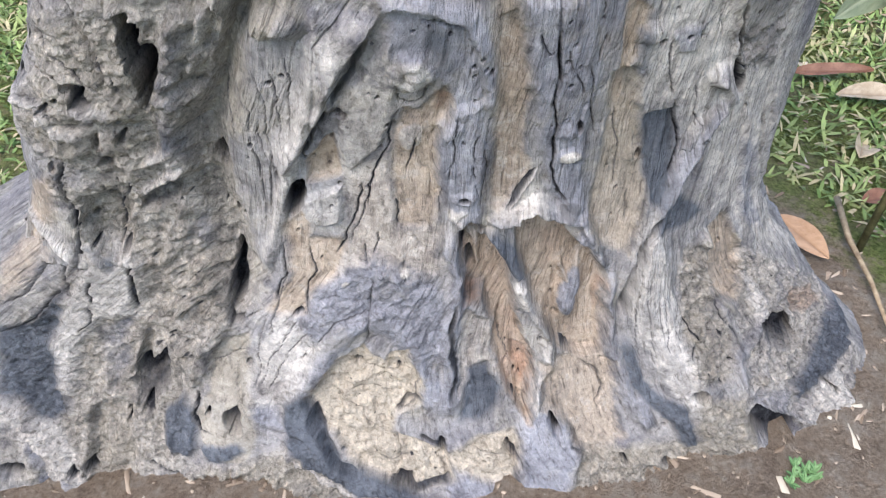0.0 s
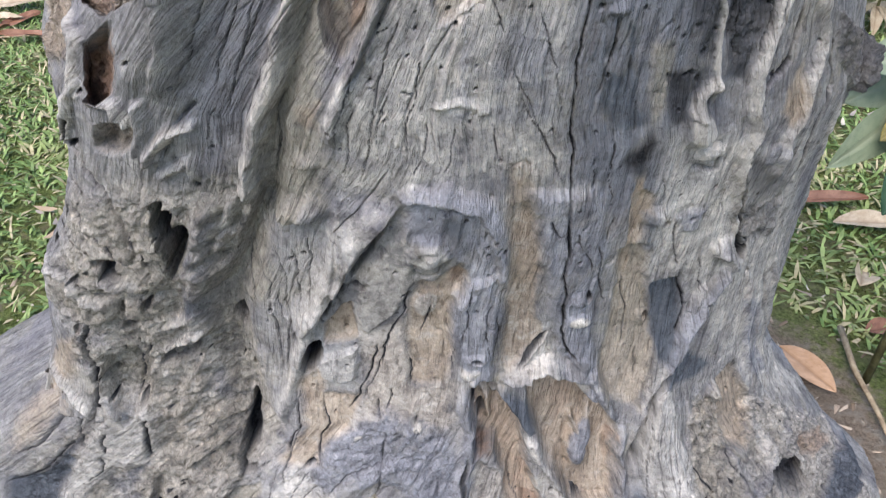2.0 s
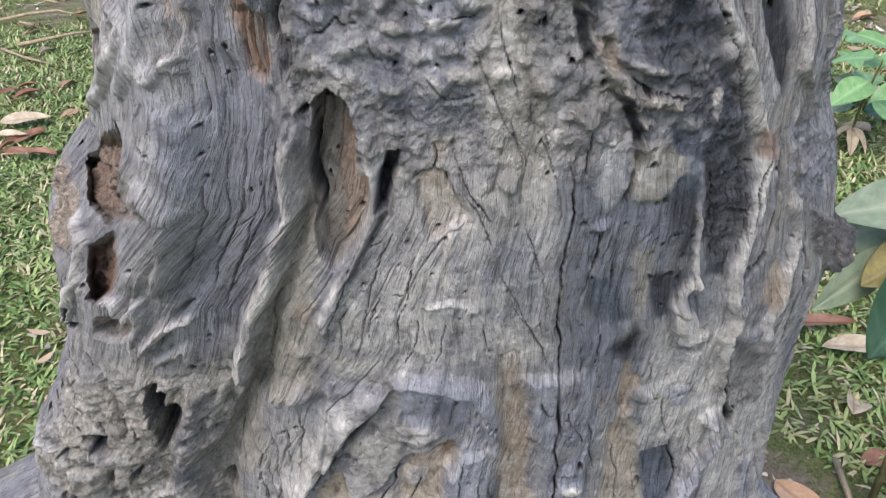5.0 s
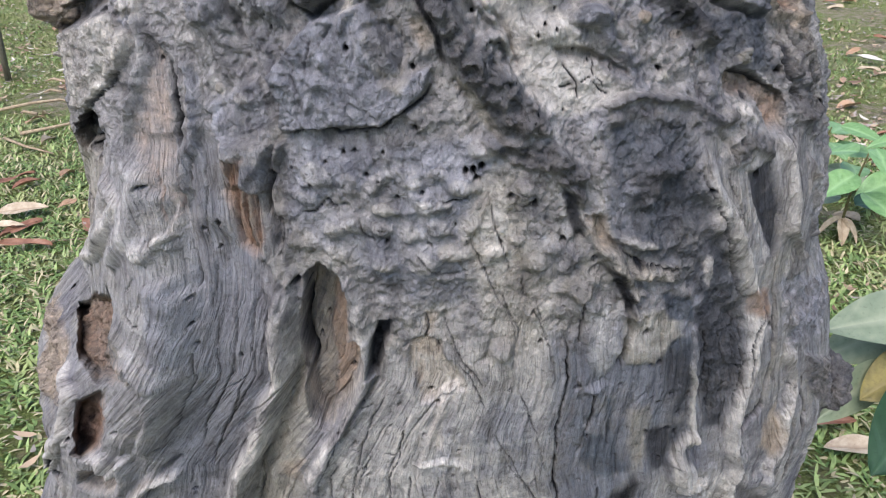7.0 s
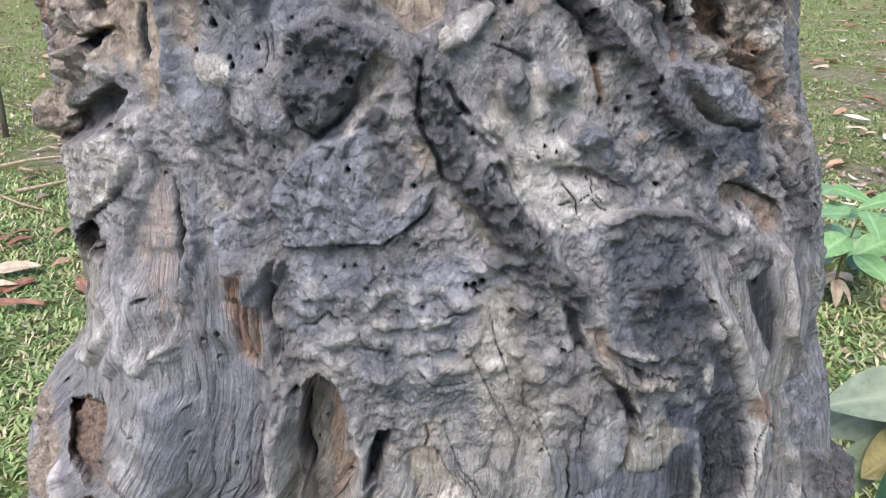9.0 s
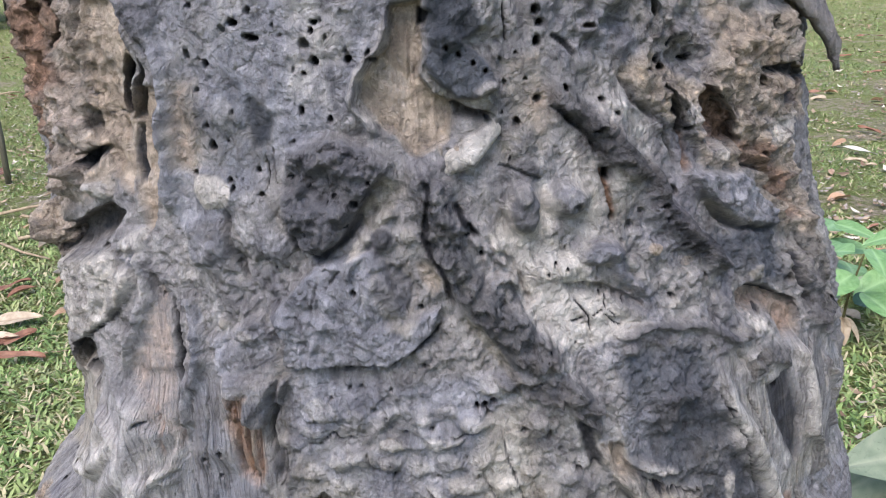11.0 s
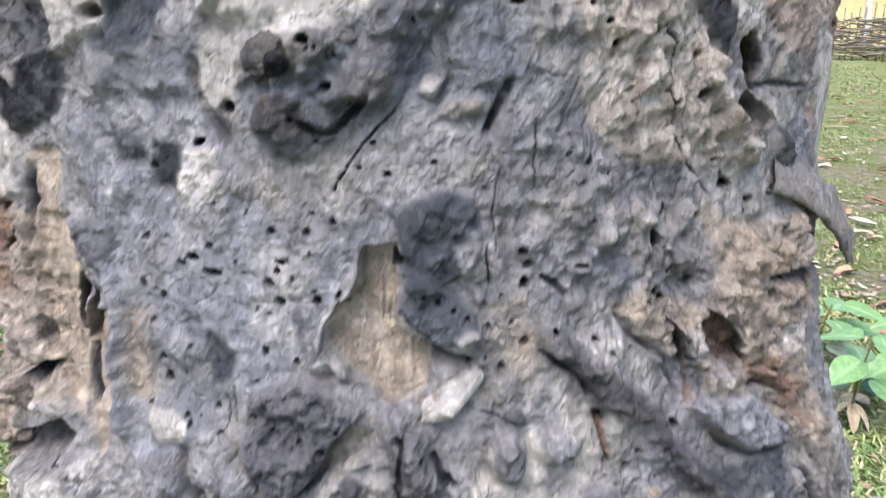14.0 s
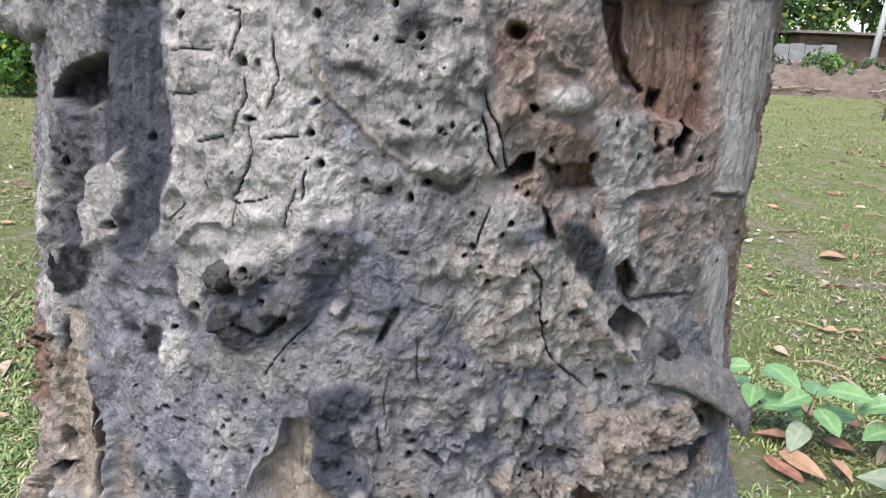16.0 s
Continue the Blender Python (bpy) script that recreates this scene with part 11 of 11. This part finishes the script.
def sapling():
    p = thing("sapling", (0.885, 1.13, soil_z(0.885, 1.13)), "sapling with dark and dusty grey-green broad leaves beside the stump", "sapling")
    tube("stem", [(0.885, 1.13, -0.02), (0.88, 1.13, 0.2), (0.875, 1.13, 0.42), (0.865, 1.15, 0.6), (0.87, 1.2, 0.74)], [0.008, 0.0075, 0.007, 0.006, 0.004], STEM, p)
    put_leaf(p, (0.845, 1.13, 0.655), (0.728, 1.075, 0.465), 0.135, (-0.25, -1, 0.45), DARK_LEAF, "glossy dark green leaf", 1, 0.05, 0.1, 0.7)
    put_leaf(p, (0.87, 1.22, 0.70), (0.655, 1.20, 0.675), 0.10, (-0.1, -0.55, 1), DULL_LEAF, "dusty grey-green leaf", 2, 0.03, 0.1, 0.8)
    put_leaf(p, (0.86, 1.27, 0.66), (0.69, 1.24, 0.585), 0.10, (0.1, -0.75, 0.6), DULL_LEAF, "dusty grey-green leaf", 3, 0.05, 0.1, 0.75)
    put_leaf(p, (0.86, 1.20, 0.62), (0.72, 1.15, 0.575), 0.09, (0.1, -0.4, 1), OLIVE_LEAF, "yellow-brown ageing leaf", 4, 0.1, 0.1, 0.8)
    put_leaf(p, (0.80, 1.22, 0.60), (0.665, 1.16, 0.50), 0.075, (0.3, -1, 0.5), DULL_LEAF, "spotted grey-green leaf", 5, 0.1, 0.1, 0.8)
    put_leaf(p, (0.93, 1.13, 0.18), (0.90, 1.06, 0.08), 0.07, (-0.4, -1, 0.4), DULL_LEAF, "small dull leaf", 6, 0.1, 0.1, 0.8)


def seedling(x, y, height, turn, leaves, seed, label):
    rng = random.Random(seed)
    z0 = soil_z(x, y)
    p = thing("seedling", (x, y, z0), label, "seedling", "seedlings beside the stump")
    top = Vector((x + 0.03, y - 0.02, z0 + height))
    tube("stem", [(x, y, z0 - 0.02), (x + 0.008, y, z0 + height * 0.5), tuple(top)], [0.006, 0.005, 0.003], STEM, p)
    for k in range(leaves):
        f = 0.35 + 0.65 * k / max(1, leaves - 1)
        a = radians(turn + k * 137.5)
        ln = rng.uniform(0.16, 0.23) * (1.1 - 0.25 * f)
        base = Vector((x, y, z0)).lerp(top, f)
        out = Vector((math.cos(a), math.sin(a), 0))
        joint = base + out * 0.035 + Vector((0, 0, 0.012))
        tip = joint + out * ln + Vector((0, 0, rng.uniform(-0.05, 0.03)))
        put_leaf(p, joint, tip, ln * rng.uniform(0.52, 0.66), (0, -0.35, 1), GREEN_LEAF if f > 0.45 else rng.choice((GREEN_LEAF, DULL_LEAF, DARK_LEAF)), "", seed * 40 + k, 0.15, 0.18, 0.72)
    for k in range(3):
        a = rng.uniform(0, 6.28)
        base = Vector((x, y, z0 + height * 0.25))
        tip = base + Vector((math.cos(a) * 0.09, math.sin(a) * 0.09, -0.07))
        put_leaf(p, base, tip, 0.045, (math.cos(a), math.sin(a), 1), PALE_LEAF, "withered tan leaf", seed * 40 + 30 + k, 0.2, 0.6)


def plants():
    sapling()
    says = "leafy green seedling growing in grass beside the stump"
    seedling(1.60, 2.86, 0.40, 20, 8, 3, says)
    seedling(1.36, 3.42, 0.30, 100, 8, 4, says)
    seedling(1.17, 3.62, 0.32, 200, 7, 5, "slim pale green seedling growing in grass")
    seedling(1.72, 3.40, 0.30, 300, 9, 6, says)
    seedling(1.95, 3.1, 0.34, 60, 7, 7, says)
    rng = random.Random(8)
    for k, (x, y) in enumerate(((0.575, 0.60), (0.592, 0.592), (0.60, 0.61), (0.582, 0.618), (0.61, 0.60), (0.565, 0.585), (0.618, 0.615))):
        p = thing("weed", (x, y, soil_z(x, y)), "tiny green weed sprouting from bare soil", "weed", "weeds on bare soil")
        for j in range(7):
            a = rng.uniform(0, 6.28)
            z = soil_z(x, y)
            put_leaf(p, (x, y, z), (x + 0.013 * math.cos(a), y + 0.013 * math.sin(a), z + rng.uniform(0.006, 0.016)), 0.006, (0, 0, 1), GREEN_LEAF, "", 900 + k * 10 + j)


# ---- far things ----
def leaf_cloud(name, centres, n, size, mat, seed):
    """Many small leaves round a set of (x, y, z, radius) clumps, as one mesh."""
    rng = np.random.default_rng(seed)
    c = np.array(centres)
    pick_c = c[rng.integers(0, len(c), n)]
    d = rng.normal(size=(n, 3))
    d /= np.linalg.norm(d, axis=1, keepdims=True)
    p = pick_c[:, :3] + d * (pick_c[:, 3] * rng.uniform(0.35, 1.0, n) ** 0.6)[:, None]
    a, b = rng.normal(size=(n, 3)), rng.normal(size=(n, 3))
    a /= np.linalg.norm(a, axis=1, keepdims=True)
    b -= a * (a * b).sum(1, keepdims=True)
    b /= np.linalg.norm(b, axis=1, keepdims=True)
    s = (size * rng.uniform(0.6, 1.5, n))[:, None]
    v = np.stack([p - a * s, p + b * s * 0.45, p + a * s, p - b * s * 0.45], 1).reshape(-1, 3)
    me = bpy.data.meshes.new(name)
    me.vertices.add(len(v))
    me.vertices.foreach_set("co", v.astype(np.float32).ravel())
    me.loops.add(n * 4)
    me.loops.foreach_set("vertex_index", np.arange(n * 4, dtype=np.int32))
    me.polygons.add(n)
    me.polygons.foreach_set("loop_start", np.arange(0, n * 4, 4, dtype=np.int32))
    me.update(calc_edges=True)
    me.materials.append(mat)
    return me


def tree(x, y, height, spread, n, size, mat, seed, label, low=0.25, trunk_r=0.14):
    rng = random.Random(seed)
    t = thing("tree", (x, y, 0), label, "tree", "trees round the field")
    tube("trunk", [(x, y, -0.1), (x + 0.1, y, height * 0.3), (x - 0.1, y + 0.1, height * 0.65), (x, y, height * 0.9)], [trunk_r, trunk_r * 0.8, trunk_r * 0.5, trunk_r * 0.2], BARK, t)
    clumps = []
    for k in range(16):
        a, f = rng.uniform(0, 6.28), rng.uniform(low, 1.0)
        r = spread * (0.35 + 0.65 * math.sin(math.pi * min(1, f * 0.8 + 0.1))) * rng.uniform(0.3, 1)
        cx, cy, cz = x + r * math.cos(a), y + r * math.sin(a), height * f
        clumps.append((cx, cy, cz, spread * rng.uniform(0.28, 0.5)))
        if k < 6:
            tube("limb", [(x, y, height * f * 0.7), ((x + cx) / 2, (y + cy) / 2, height * f * 0.85), (cx, cy, cz)], [trunk_r * 0.4, trunk_r * 0.25, trunk_r * 0.1], BARK, t, sides=6)
    ob = new("crown", leaf_cloud("crown", clumps, n, size, mat, seed))
    ob.parent = t
    ob.matrix_parent_inverse = Matrix.Translation((-x, -y, 0))


def bush(x, y, height, spread, n, size, mat, seed, label):
    rng = random.Random(seed)
    t = thing("bush", (x, y, 0), label, "bush", "bushes round the field")
    clumps = [(x + rng.uniform(-1, 1) * spread, y + rng.uniform(-0.5, 0.5) * spread, height * rng.uniform(0.15, 0.85), height * rng.uniform(0.2, 0.35)) for _ in range(10)]
    for k, c in enumerate(clumps[:5]):
        tube("branch", [(x, y, -0.05), ((x + c[0]) / 2, (y + c[1]) / 2, c[2] * 0.6), c[:3]], [0.03, 0.02, 0.008], BARK, t, sides=6)
    ob = new("foliage", leaf_cloud("foliage", clumps, n, size, mat, seed))
    ob.parent = t
    ob.matrix_parent_inverse = Matrix.Translation((-x, -y, 0))


def wattle_fence():
    """Upright stakes with woven sticks, along the far edge of the field."""
    a, b = Vector((9.75, 23.9, 0)), Vector((17.5, 20.6, 0))
    f = thing("wattle_fence", a, "rough fence of grey stakes and woven sticks at the field's edge", "fence")
    rng = random.Random(3)
    n = 44
    for k in range(n):
        p = a.lerp(b, k / (n - 1)) + Vector((rng.uniform(-0.05, 0.05), rng.uniform(-0.05, 0.05), 0))
        h = rng.uniform(1.15, 1.65)
        tube("stake", [p - Vector((0, 0, 0.1)), p + Vector((rng.uniform(-0.05, 0.05), 0, h))], [0.022, 0.018], BARK, f, sides=6)
    for k in range(150):
        s = rng.uniform(0, 0.9)
        e = min(1, s + rng.uniform(0.06, 0.2))
        z = rng.uniform(0.08, 1.15)
        p, q = a.lerp(b, s), a.lerp(b, e)
        mid = p.lerp(q, 0.5) + Vector((0, rng.uniform(-0.1, 0.1), rng.uniform(-0.08, 0.08)))
        p.z, q.z, mid.z = z, z + rng.uniform(-0.25, 0.25), z + mid.z
        tube("woven_stick", [p, mid, q], [0.026, 0.022, 0.014], TWIG if k % 4 == 0 else BARK, f, sides=5)


def yellow_house():
    h = thing("house", (14, 30, 0), "low yellow plastered house with brown shutters behind the fence", "house")
    box_part("wall", (13.2, 29.5, -0.1), (23, 30.5, 2.75), YELLOW_WALL, h)
    roof = box_part("roof", (12.6, 28.9, 2.75), (23.6, 31.1, 2.92), ROOF, h, "dark tin roof")
    for x in (14.0, 16.4, 18.8):
        w = box_part("window", (x, 29.44, 1.55), (x + 0.55, 29.5, 2.15), SHUTTER, h, "brown shuttered window")
    for x in (13.2, 15.5, 17.8, 20.1):
        box_part("pillar", (x, 29.38, -0.05), (x + 0.22, 29.5, 2.75), POLE_PAINT, h, "white pillar")


def brush_heap():
    """Dead sticks and stalks lying thick on the bank and behind the wattle, too many to count."""
    rng = np.random.default_rng(31)
    n, m = 3200, 1500
    x, y = rng.uniform(4.5, 20, n), rng.uniform(36.3, 39.0, n)
    z = 0.1 + 1.15 * smooth((y - 36.6) / 1.8) + rng.uniform(0, 0.18, n)
    s = rng.uniform(0, 1, m)
    x, y = np.concatenate([x, 9.75 + 7.75 * s]), np.concatenate([y, 24.25 - 3.3 * s + rng.uniform(-0.12, 0.25, m)])
    z = np.concatenate([z, rng.uniform(0.05, 1.15, m)])
    n = n + m
    ln, a, up = rng.uniform(0.15, 0.7, n), rng.uniform(0, 6.28, n), rng.uniform(-0.5, 0.5, n)
    d = np.stack([np.cos(a) * np.cos(up), 0.4 * np.sin(a) * np.cos(up), np.sin(up)], -1) * ln[:, None]
    c = np.stack([x, y, z], -1)
    r = rng.uniform(0.008, 0.02, n)[:, None]
    ring = [np.array(q) for q in ((1, 0, 0.3), (-0.5, 0.6, 0.6), (-0.3, -0.4, -1))]
    v = np.stack([c - d / 2 + r * q for q in ring] + [c + d / 2 + 0.5 * r * q for q in ring], 1)
    tri = np.array([[0, 1, 4], [0, 4, 3], [1, 2, 5], [1, 5, 4], [2, 0, 3], [2, 3, 5]])
    f = (np.arange(n)[:, None, None] * 6 + tri[None]).reshape(-1, 3)
    me = bpy.data.meshes.new("dead_brush")
    me.vertices.add(n * 6)
    me.vertices.foreach_set("co", v.astype(np.float32).ravel())
    me.loops.add(f.size)
    me.loops.foreach_set("vertex_index", f.astype(np.int32).ravel())
    me.polygons.add(len(f))
    me.polygons.foreach_set("loop_start", np.arange(0, f.size, 3, dtype=np.int32))
    me.update(calc_edges=True)
    w = Nodes("dead_brush", 0.9, 0.1)
    i = w.island()
    col = w.mix(w.span(i, 0.0, 0.75), (0.075, 0.06, 0.05), (0.24, 0.205, 0.18))
    me.materials.append(w.done(w.mix(w.span(i, 0.85, 0.87), col, (0.46, 0.42, 0.37))))
    tagged(new("dead_brush", me), "grey dead sticks lying thick on the bank and along the fence", "brushwood", kind="stuff")


def far_bank():
    t = np.linspace(0, 1, 90)
    u = np.linspace(0, 1, 26)
    tt, uu = np.meshgrid(t, u)
    x = -2 + 26 * tt
    y = 37.2 - 2.0 * tt + 5.0 * uu
    z = (1.25 * smooth(uu / 0.35) + 0.30 * fbm(x * 1.6, y * 1.6, x * 0, 4)) * smooth(uu / 0.06 + 0.05) - 0.02
    me = grid_mesh("earth_bank", x, y, z)
    me.materials.append(BANK_SOIL)
    tagged(new("earth_bank", me), "brown earth bank strewn with dead brush", "bank", kind="structure")
    rng = random.Random(12)
    for k in range(26):
        x = rng.uniform(6, 18)
        y = 36.6 + rng.uniform(0, 1.4)
        z = 0.25 + 0.9 * (y - 36.6) / 1.4 * 0.9
        a, ln = rng.uniform(-0.4, 0.4), rng.uniform(0.8, 2.6)
        ob = new("branch", mesh_from("branch", *tube_data([(x - ln / 2, y, z - 0.1), (x, y - 0.1, z + 0.06), (x + ln / 2 * math.cos(a), y, z + ln / 2 * math.sin(a))], [0.05, 0.04, 0.015], 6), TWIG if k % 2 else BARK))
        tagged(ob, "dead branch lying on the earth bank", "branch", "dead branches on the bank")
    brush_heap()
    for k in range(12):
        bush(5.8 + k * 1.15, 38.2 + rng.uniform(-0.3, 0.6), rng.uniform(1.5, 2.1), 0.9, 620, 0.12, SCRUB if k % 3 else BUSH, 70 + k, "green scrub bush growing on the earth bank")
    f = thing("tin_fence", (9.2, 40, 1.2), "fence of pale corrugated tin sheets above the bank", "fence")
    for k in range(6):
        n = 40
        vx = [9.2 + k * 0.72 + 0.7 * i / n for i in range(n + 1)]
        verts = [(v, 40 + 0.03 * math.sin(i * 1.6) + 0.012 * s, zz) for s in (0, 1) for zz in (1.1, 2.25 + 0.05 * (k % 2)) for i, v in enumerate(vx)]
        m = n + 1
        faces = [(i, i + 1, m + i + 1, m + i) for i in range(n)] + [(2 * m + i + 1, 2 * m + i, 3 * m + i, 3 * m + i + 1) for i in range(n)]
        ob = new("sheet", mesh_from("sheet", verts, faces, TIN))
        ob.parent = f
        ob.matrix_parent_inverse = Matrix.Translation((-9.2, -40, -1.2))
    s = thing("shed", (12.6, 42, 1.1), "brown boarded shed with a low tin roof", "shed")
    box_part("wall", (12.4, 42, 0.9), (20.5, 44.5, 2.85), BROWN_WALL, s)
    box_part("roof", (11.9, 41.3, 2.85), (21, 45, 2.98), ROOF, s, "rusty tin roof")
    for k in range(3):
        box_part("window", (13.4 + 2.4 * k, 41.94, 1.9), (14.1 + 2.4 * k, 42, 2.5), SHUTTER, s, "dark window opening")
    p = thing("utility_pole", (14.6, 38.6, 0.9), "pale concrete utility pole leaning slightly", "pole")
    tube("shaft", [(14.6, 38.6, 0.5), (14.85, 38.6, 4.0), (15.1, 38.6, 7.5)], [0.16, 0.14, 0.1], POLE_PAINT, p, sides=10)
    tube("crossarm", [(14.3, 38.5, 7.0), (15.85, 38.5, 7.1)], [0.05, 0.05], BARK, p, sides=6)


def surroundings():
    st = thing("stake", (-3.08, 5.42, 0), "thin mossy wooden stake driven into the grass", "stake")
    tube("shaft", [(-3.08, 5.42, -0.1), (-3.05, 5.42, 0.35), (-3.06, 5.43, 0.75), (-3.03, 5.43, 1.12)], [0.022, 0.021, 0.020, 0.017], STAKE, st, jitter=0.08)
    wattle_fence()
    yellow_house()
    far_bank()
    for k, (x, y, h, sp) in enumerate(((9.5, 46, 7.5, 3.2), (13.5, 49, 8.5, 3.4), (5.5, 47, 8, 3.5), (18.5, 51, 7, 3), (24, 40, 8, 3.6), (29, 36, 9, 4), (0, 50, 9, 4), (-6, 48, 9, 4.2))):
        tree(x, y, h, sp, 2600, 0.22, FOREST, 40 + k, "broad green tree behind the field")
    for k, (x, y, h, sp) in enumerate(((-13.2, 18.6, 6.5, 2.6), (-16, 21, 7.5, 3.0), (-11.5, 21.5, 7, 2.8), (-19, 18, 7, 3.0), (-8.5, 25, 8, 3.2))):
        tree(x, y, h, sp, 3600, 0.15, FOREST, 60 + k, "dark leafy tree at the edge of the grass", 0.12)
    for k, (x, y) in enumerate(((-11.6, 16.9), (-12.9, 16.4), (-10.6, 18.4), (-14.6, 16.6), (-9.4, 20.5))):
        bush(x, y, 1.5 + 0.3 * (k % 3), 1.0, 1300, 0.09, BUSH if k % 2 else FOREST, 80 + k, "leafy green bush at the edge of the grass")


def crumbs():
    """Clods, wood chips and straw on the bare soil, too many to count."""
    rng = np.random.default_rng(9)
    n = 5200
    a, r = rng.uniform(0, 2 * np.pi, n), rng.uniform(0.0, 1.0, n)
    x, y = (0.45 + 0.85 * r) * np.cos(a) * 1.05, 0.85 + (0.28 + 0.75 * r) * np.sin(a)
    z = ground_height(x, y)
    size = 0.0025 + 0.009 * rng.random(n) ** 3
    long = np.where(rng.random(n) < 0.35, rng.uniform(2.5, 7, n), rng.uniform(0.8, 1.6, n))
    yaw = rng.uniform(0, 6.28, n)
    unit = np.array([[-1, -1, 0], [1, -0.8, 0], [0.9, 1, 0.1], [-0.8, 1, 0], [-0.5, -0.4, 1], [0.6, 0.1, 0.9], [-0.2, 0.6, 0.8]]) * 0.5
    v = np.repeat(unit[None], n, 0) * (1 + 0.35 * rng.uniform(-1, 1, (n, 7, 1)))
    v = v * np.stack([size * long, size, size * 0.7], -1)[:, None, :]
    c, s = np.cos(yaw)[:, None], np.sin(yaw)[:, None]
    v = np.stack([x[:, None] + v[..., 0] * c - v[..., 1] * s, y[:, None] + v[..., 0] * s + v[..., 1] * c, z[:, None] + v[..., 2] - 0.001], -1)
    tri = np.array([[0, 1, 5], [0, 5, 4], [1, 2, 5], [2, 6, 5], [2, 3, 6], [3, 4, 6], [3, 0, 4], [4, 5, 6]])
    f = (np.arange(n)[:, None, None] * 7 + tri[None]).reshape(-1, 3)
    me = bpy.data.meshes.new("soil_crumbs")
    me.vertices.add(n * 7)
    me.vertices.foreach_set("co", v.astype(np.float32).ravel())
    me.loops.add(f.size)
    me.loops.foreach_set("vertex_index", f.astype(np.int32).ravel())
    me.polygons.add(len(f))
    me.polygons.foreach_set("loop_start", np.arange(0, f.size, 3, dtype=np.int32))
    me.update(calc_edges=True)
    m = Nodes("soil_crumb", 0.95, 0.05)
    r = m.island()
    col = m.mix(m.span(r, 0.0, 0.7), (0.17, 0.125, 0.09), (0.45, 0.36, 0.28))
    col = m.mix(m.span(r, 0.78, 0.8), col, (0.52, 0.46, 0.37))
    me.materials.append(m.done(col))
    tagged(new("soil_crumbs", me), "clods, wood chips and straw on bare soil", "debris", kind="stuff")


def leaf_litter():
    """Scraps of dead leaf and bark strewn in drifts over the lawn, too many to count."""
    rng = np.random.default_rng(14)
    n = 26000
    y = 1.6 + 17 * rng.random(n) ** 1.4
    x = rng.uniform(-1, 1, n) * (1.2 + 0.8 * y)
    keep = (fbm(x * 0.9 + 4, y * 0.9, x * 0, 4) + 0.5 * rng.random(n) > 0.30) & (np.hypot(x, y - 0.9) > 1.15)
    x, y = x[keep], y[keep]
    n = len(x)
    yaw, ln = rng.uniform(0, 6.28, n), rng.uniform(0.02, 0.06, n) * (1 + 0.7 * (rng.random(n) < 0.12)) * (0.8 + 0.05 * y)
    wd, curl = ln * rng.uniform(0.2, 0.5, n), rng.uniform(0.05, 0.35, n)
    unit = [(-1, 0, 1), (-0.3, -1, 0.2), (-0.3, 1, 0.4), (0.4, -0.9, 0.1), (0.4, 0.9, 0.5), (1, 0, 0.8)]
    c, s = np.cos(yaw), np.sin(yaw)
    lean = rng.uniform(-0.15, 0.15, n)
    z = ground_height(x, y) + 0.012 + 0.010 * rng.random(n)
    v = np.stack([np.stack([x + u * ln / 2 * c - w * wd / 2 * s, y + u * ln / 2 * s + w * wd / 2 * c, z + h * curl * ln + lean * u * ln / 2], -1) for u, w, h in unit], 1)
    tri = np.array([[0, 1, 2], [1, 3, 4], [1, 4, 2], [3, 5, 4]])
    f = (np.arange(n)[:, None, None] * 6 + tri[None]).reshape(-1, 3)
    me = bpy.data.meshes.new("leaf_litter")
    me.vertices.add(n * 6)
    me.vertices.foreach_set("co", v.astype(np.float32).ravel())
    me.loops.add(f.size)
    me.loops.foreach_set("vertex_index", f.astype(np.int32).ravel())
    me.polygons.add(len(f))
    me.polygons.foreach_set("loop_start", np.arange(0, f.size, 3, dtype=np.int32))
    me.update(calc_edges=True)
    m = Nodes("leaf_scrap", 0.8, 0.2)
    r = m.island()
    col = m.mix(m.span(r, 0.0, 0.6), (0.16, 0.10, 0.065), (0.46, 0.34, 0.23))
    col = m.mix(m.span(r, 0.6, 0.62), col, (0.34, 0.29, 0.25))
    col = m.mix(m.span(r, 0.9, 0.91), col, (0.58, 0.52, 0.42))
    me.materials.append(m.done(col))
    tagged(new("leaf_litter", me), "brown and tan scraps of dead leaves strewn over the lawn", "leaf litter", kind="stuff")


crumbs()
leaf_litter()
litter()
plants()
surroundings()
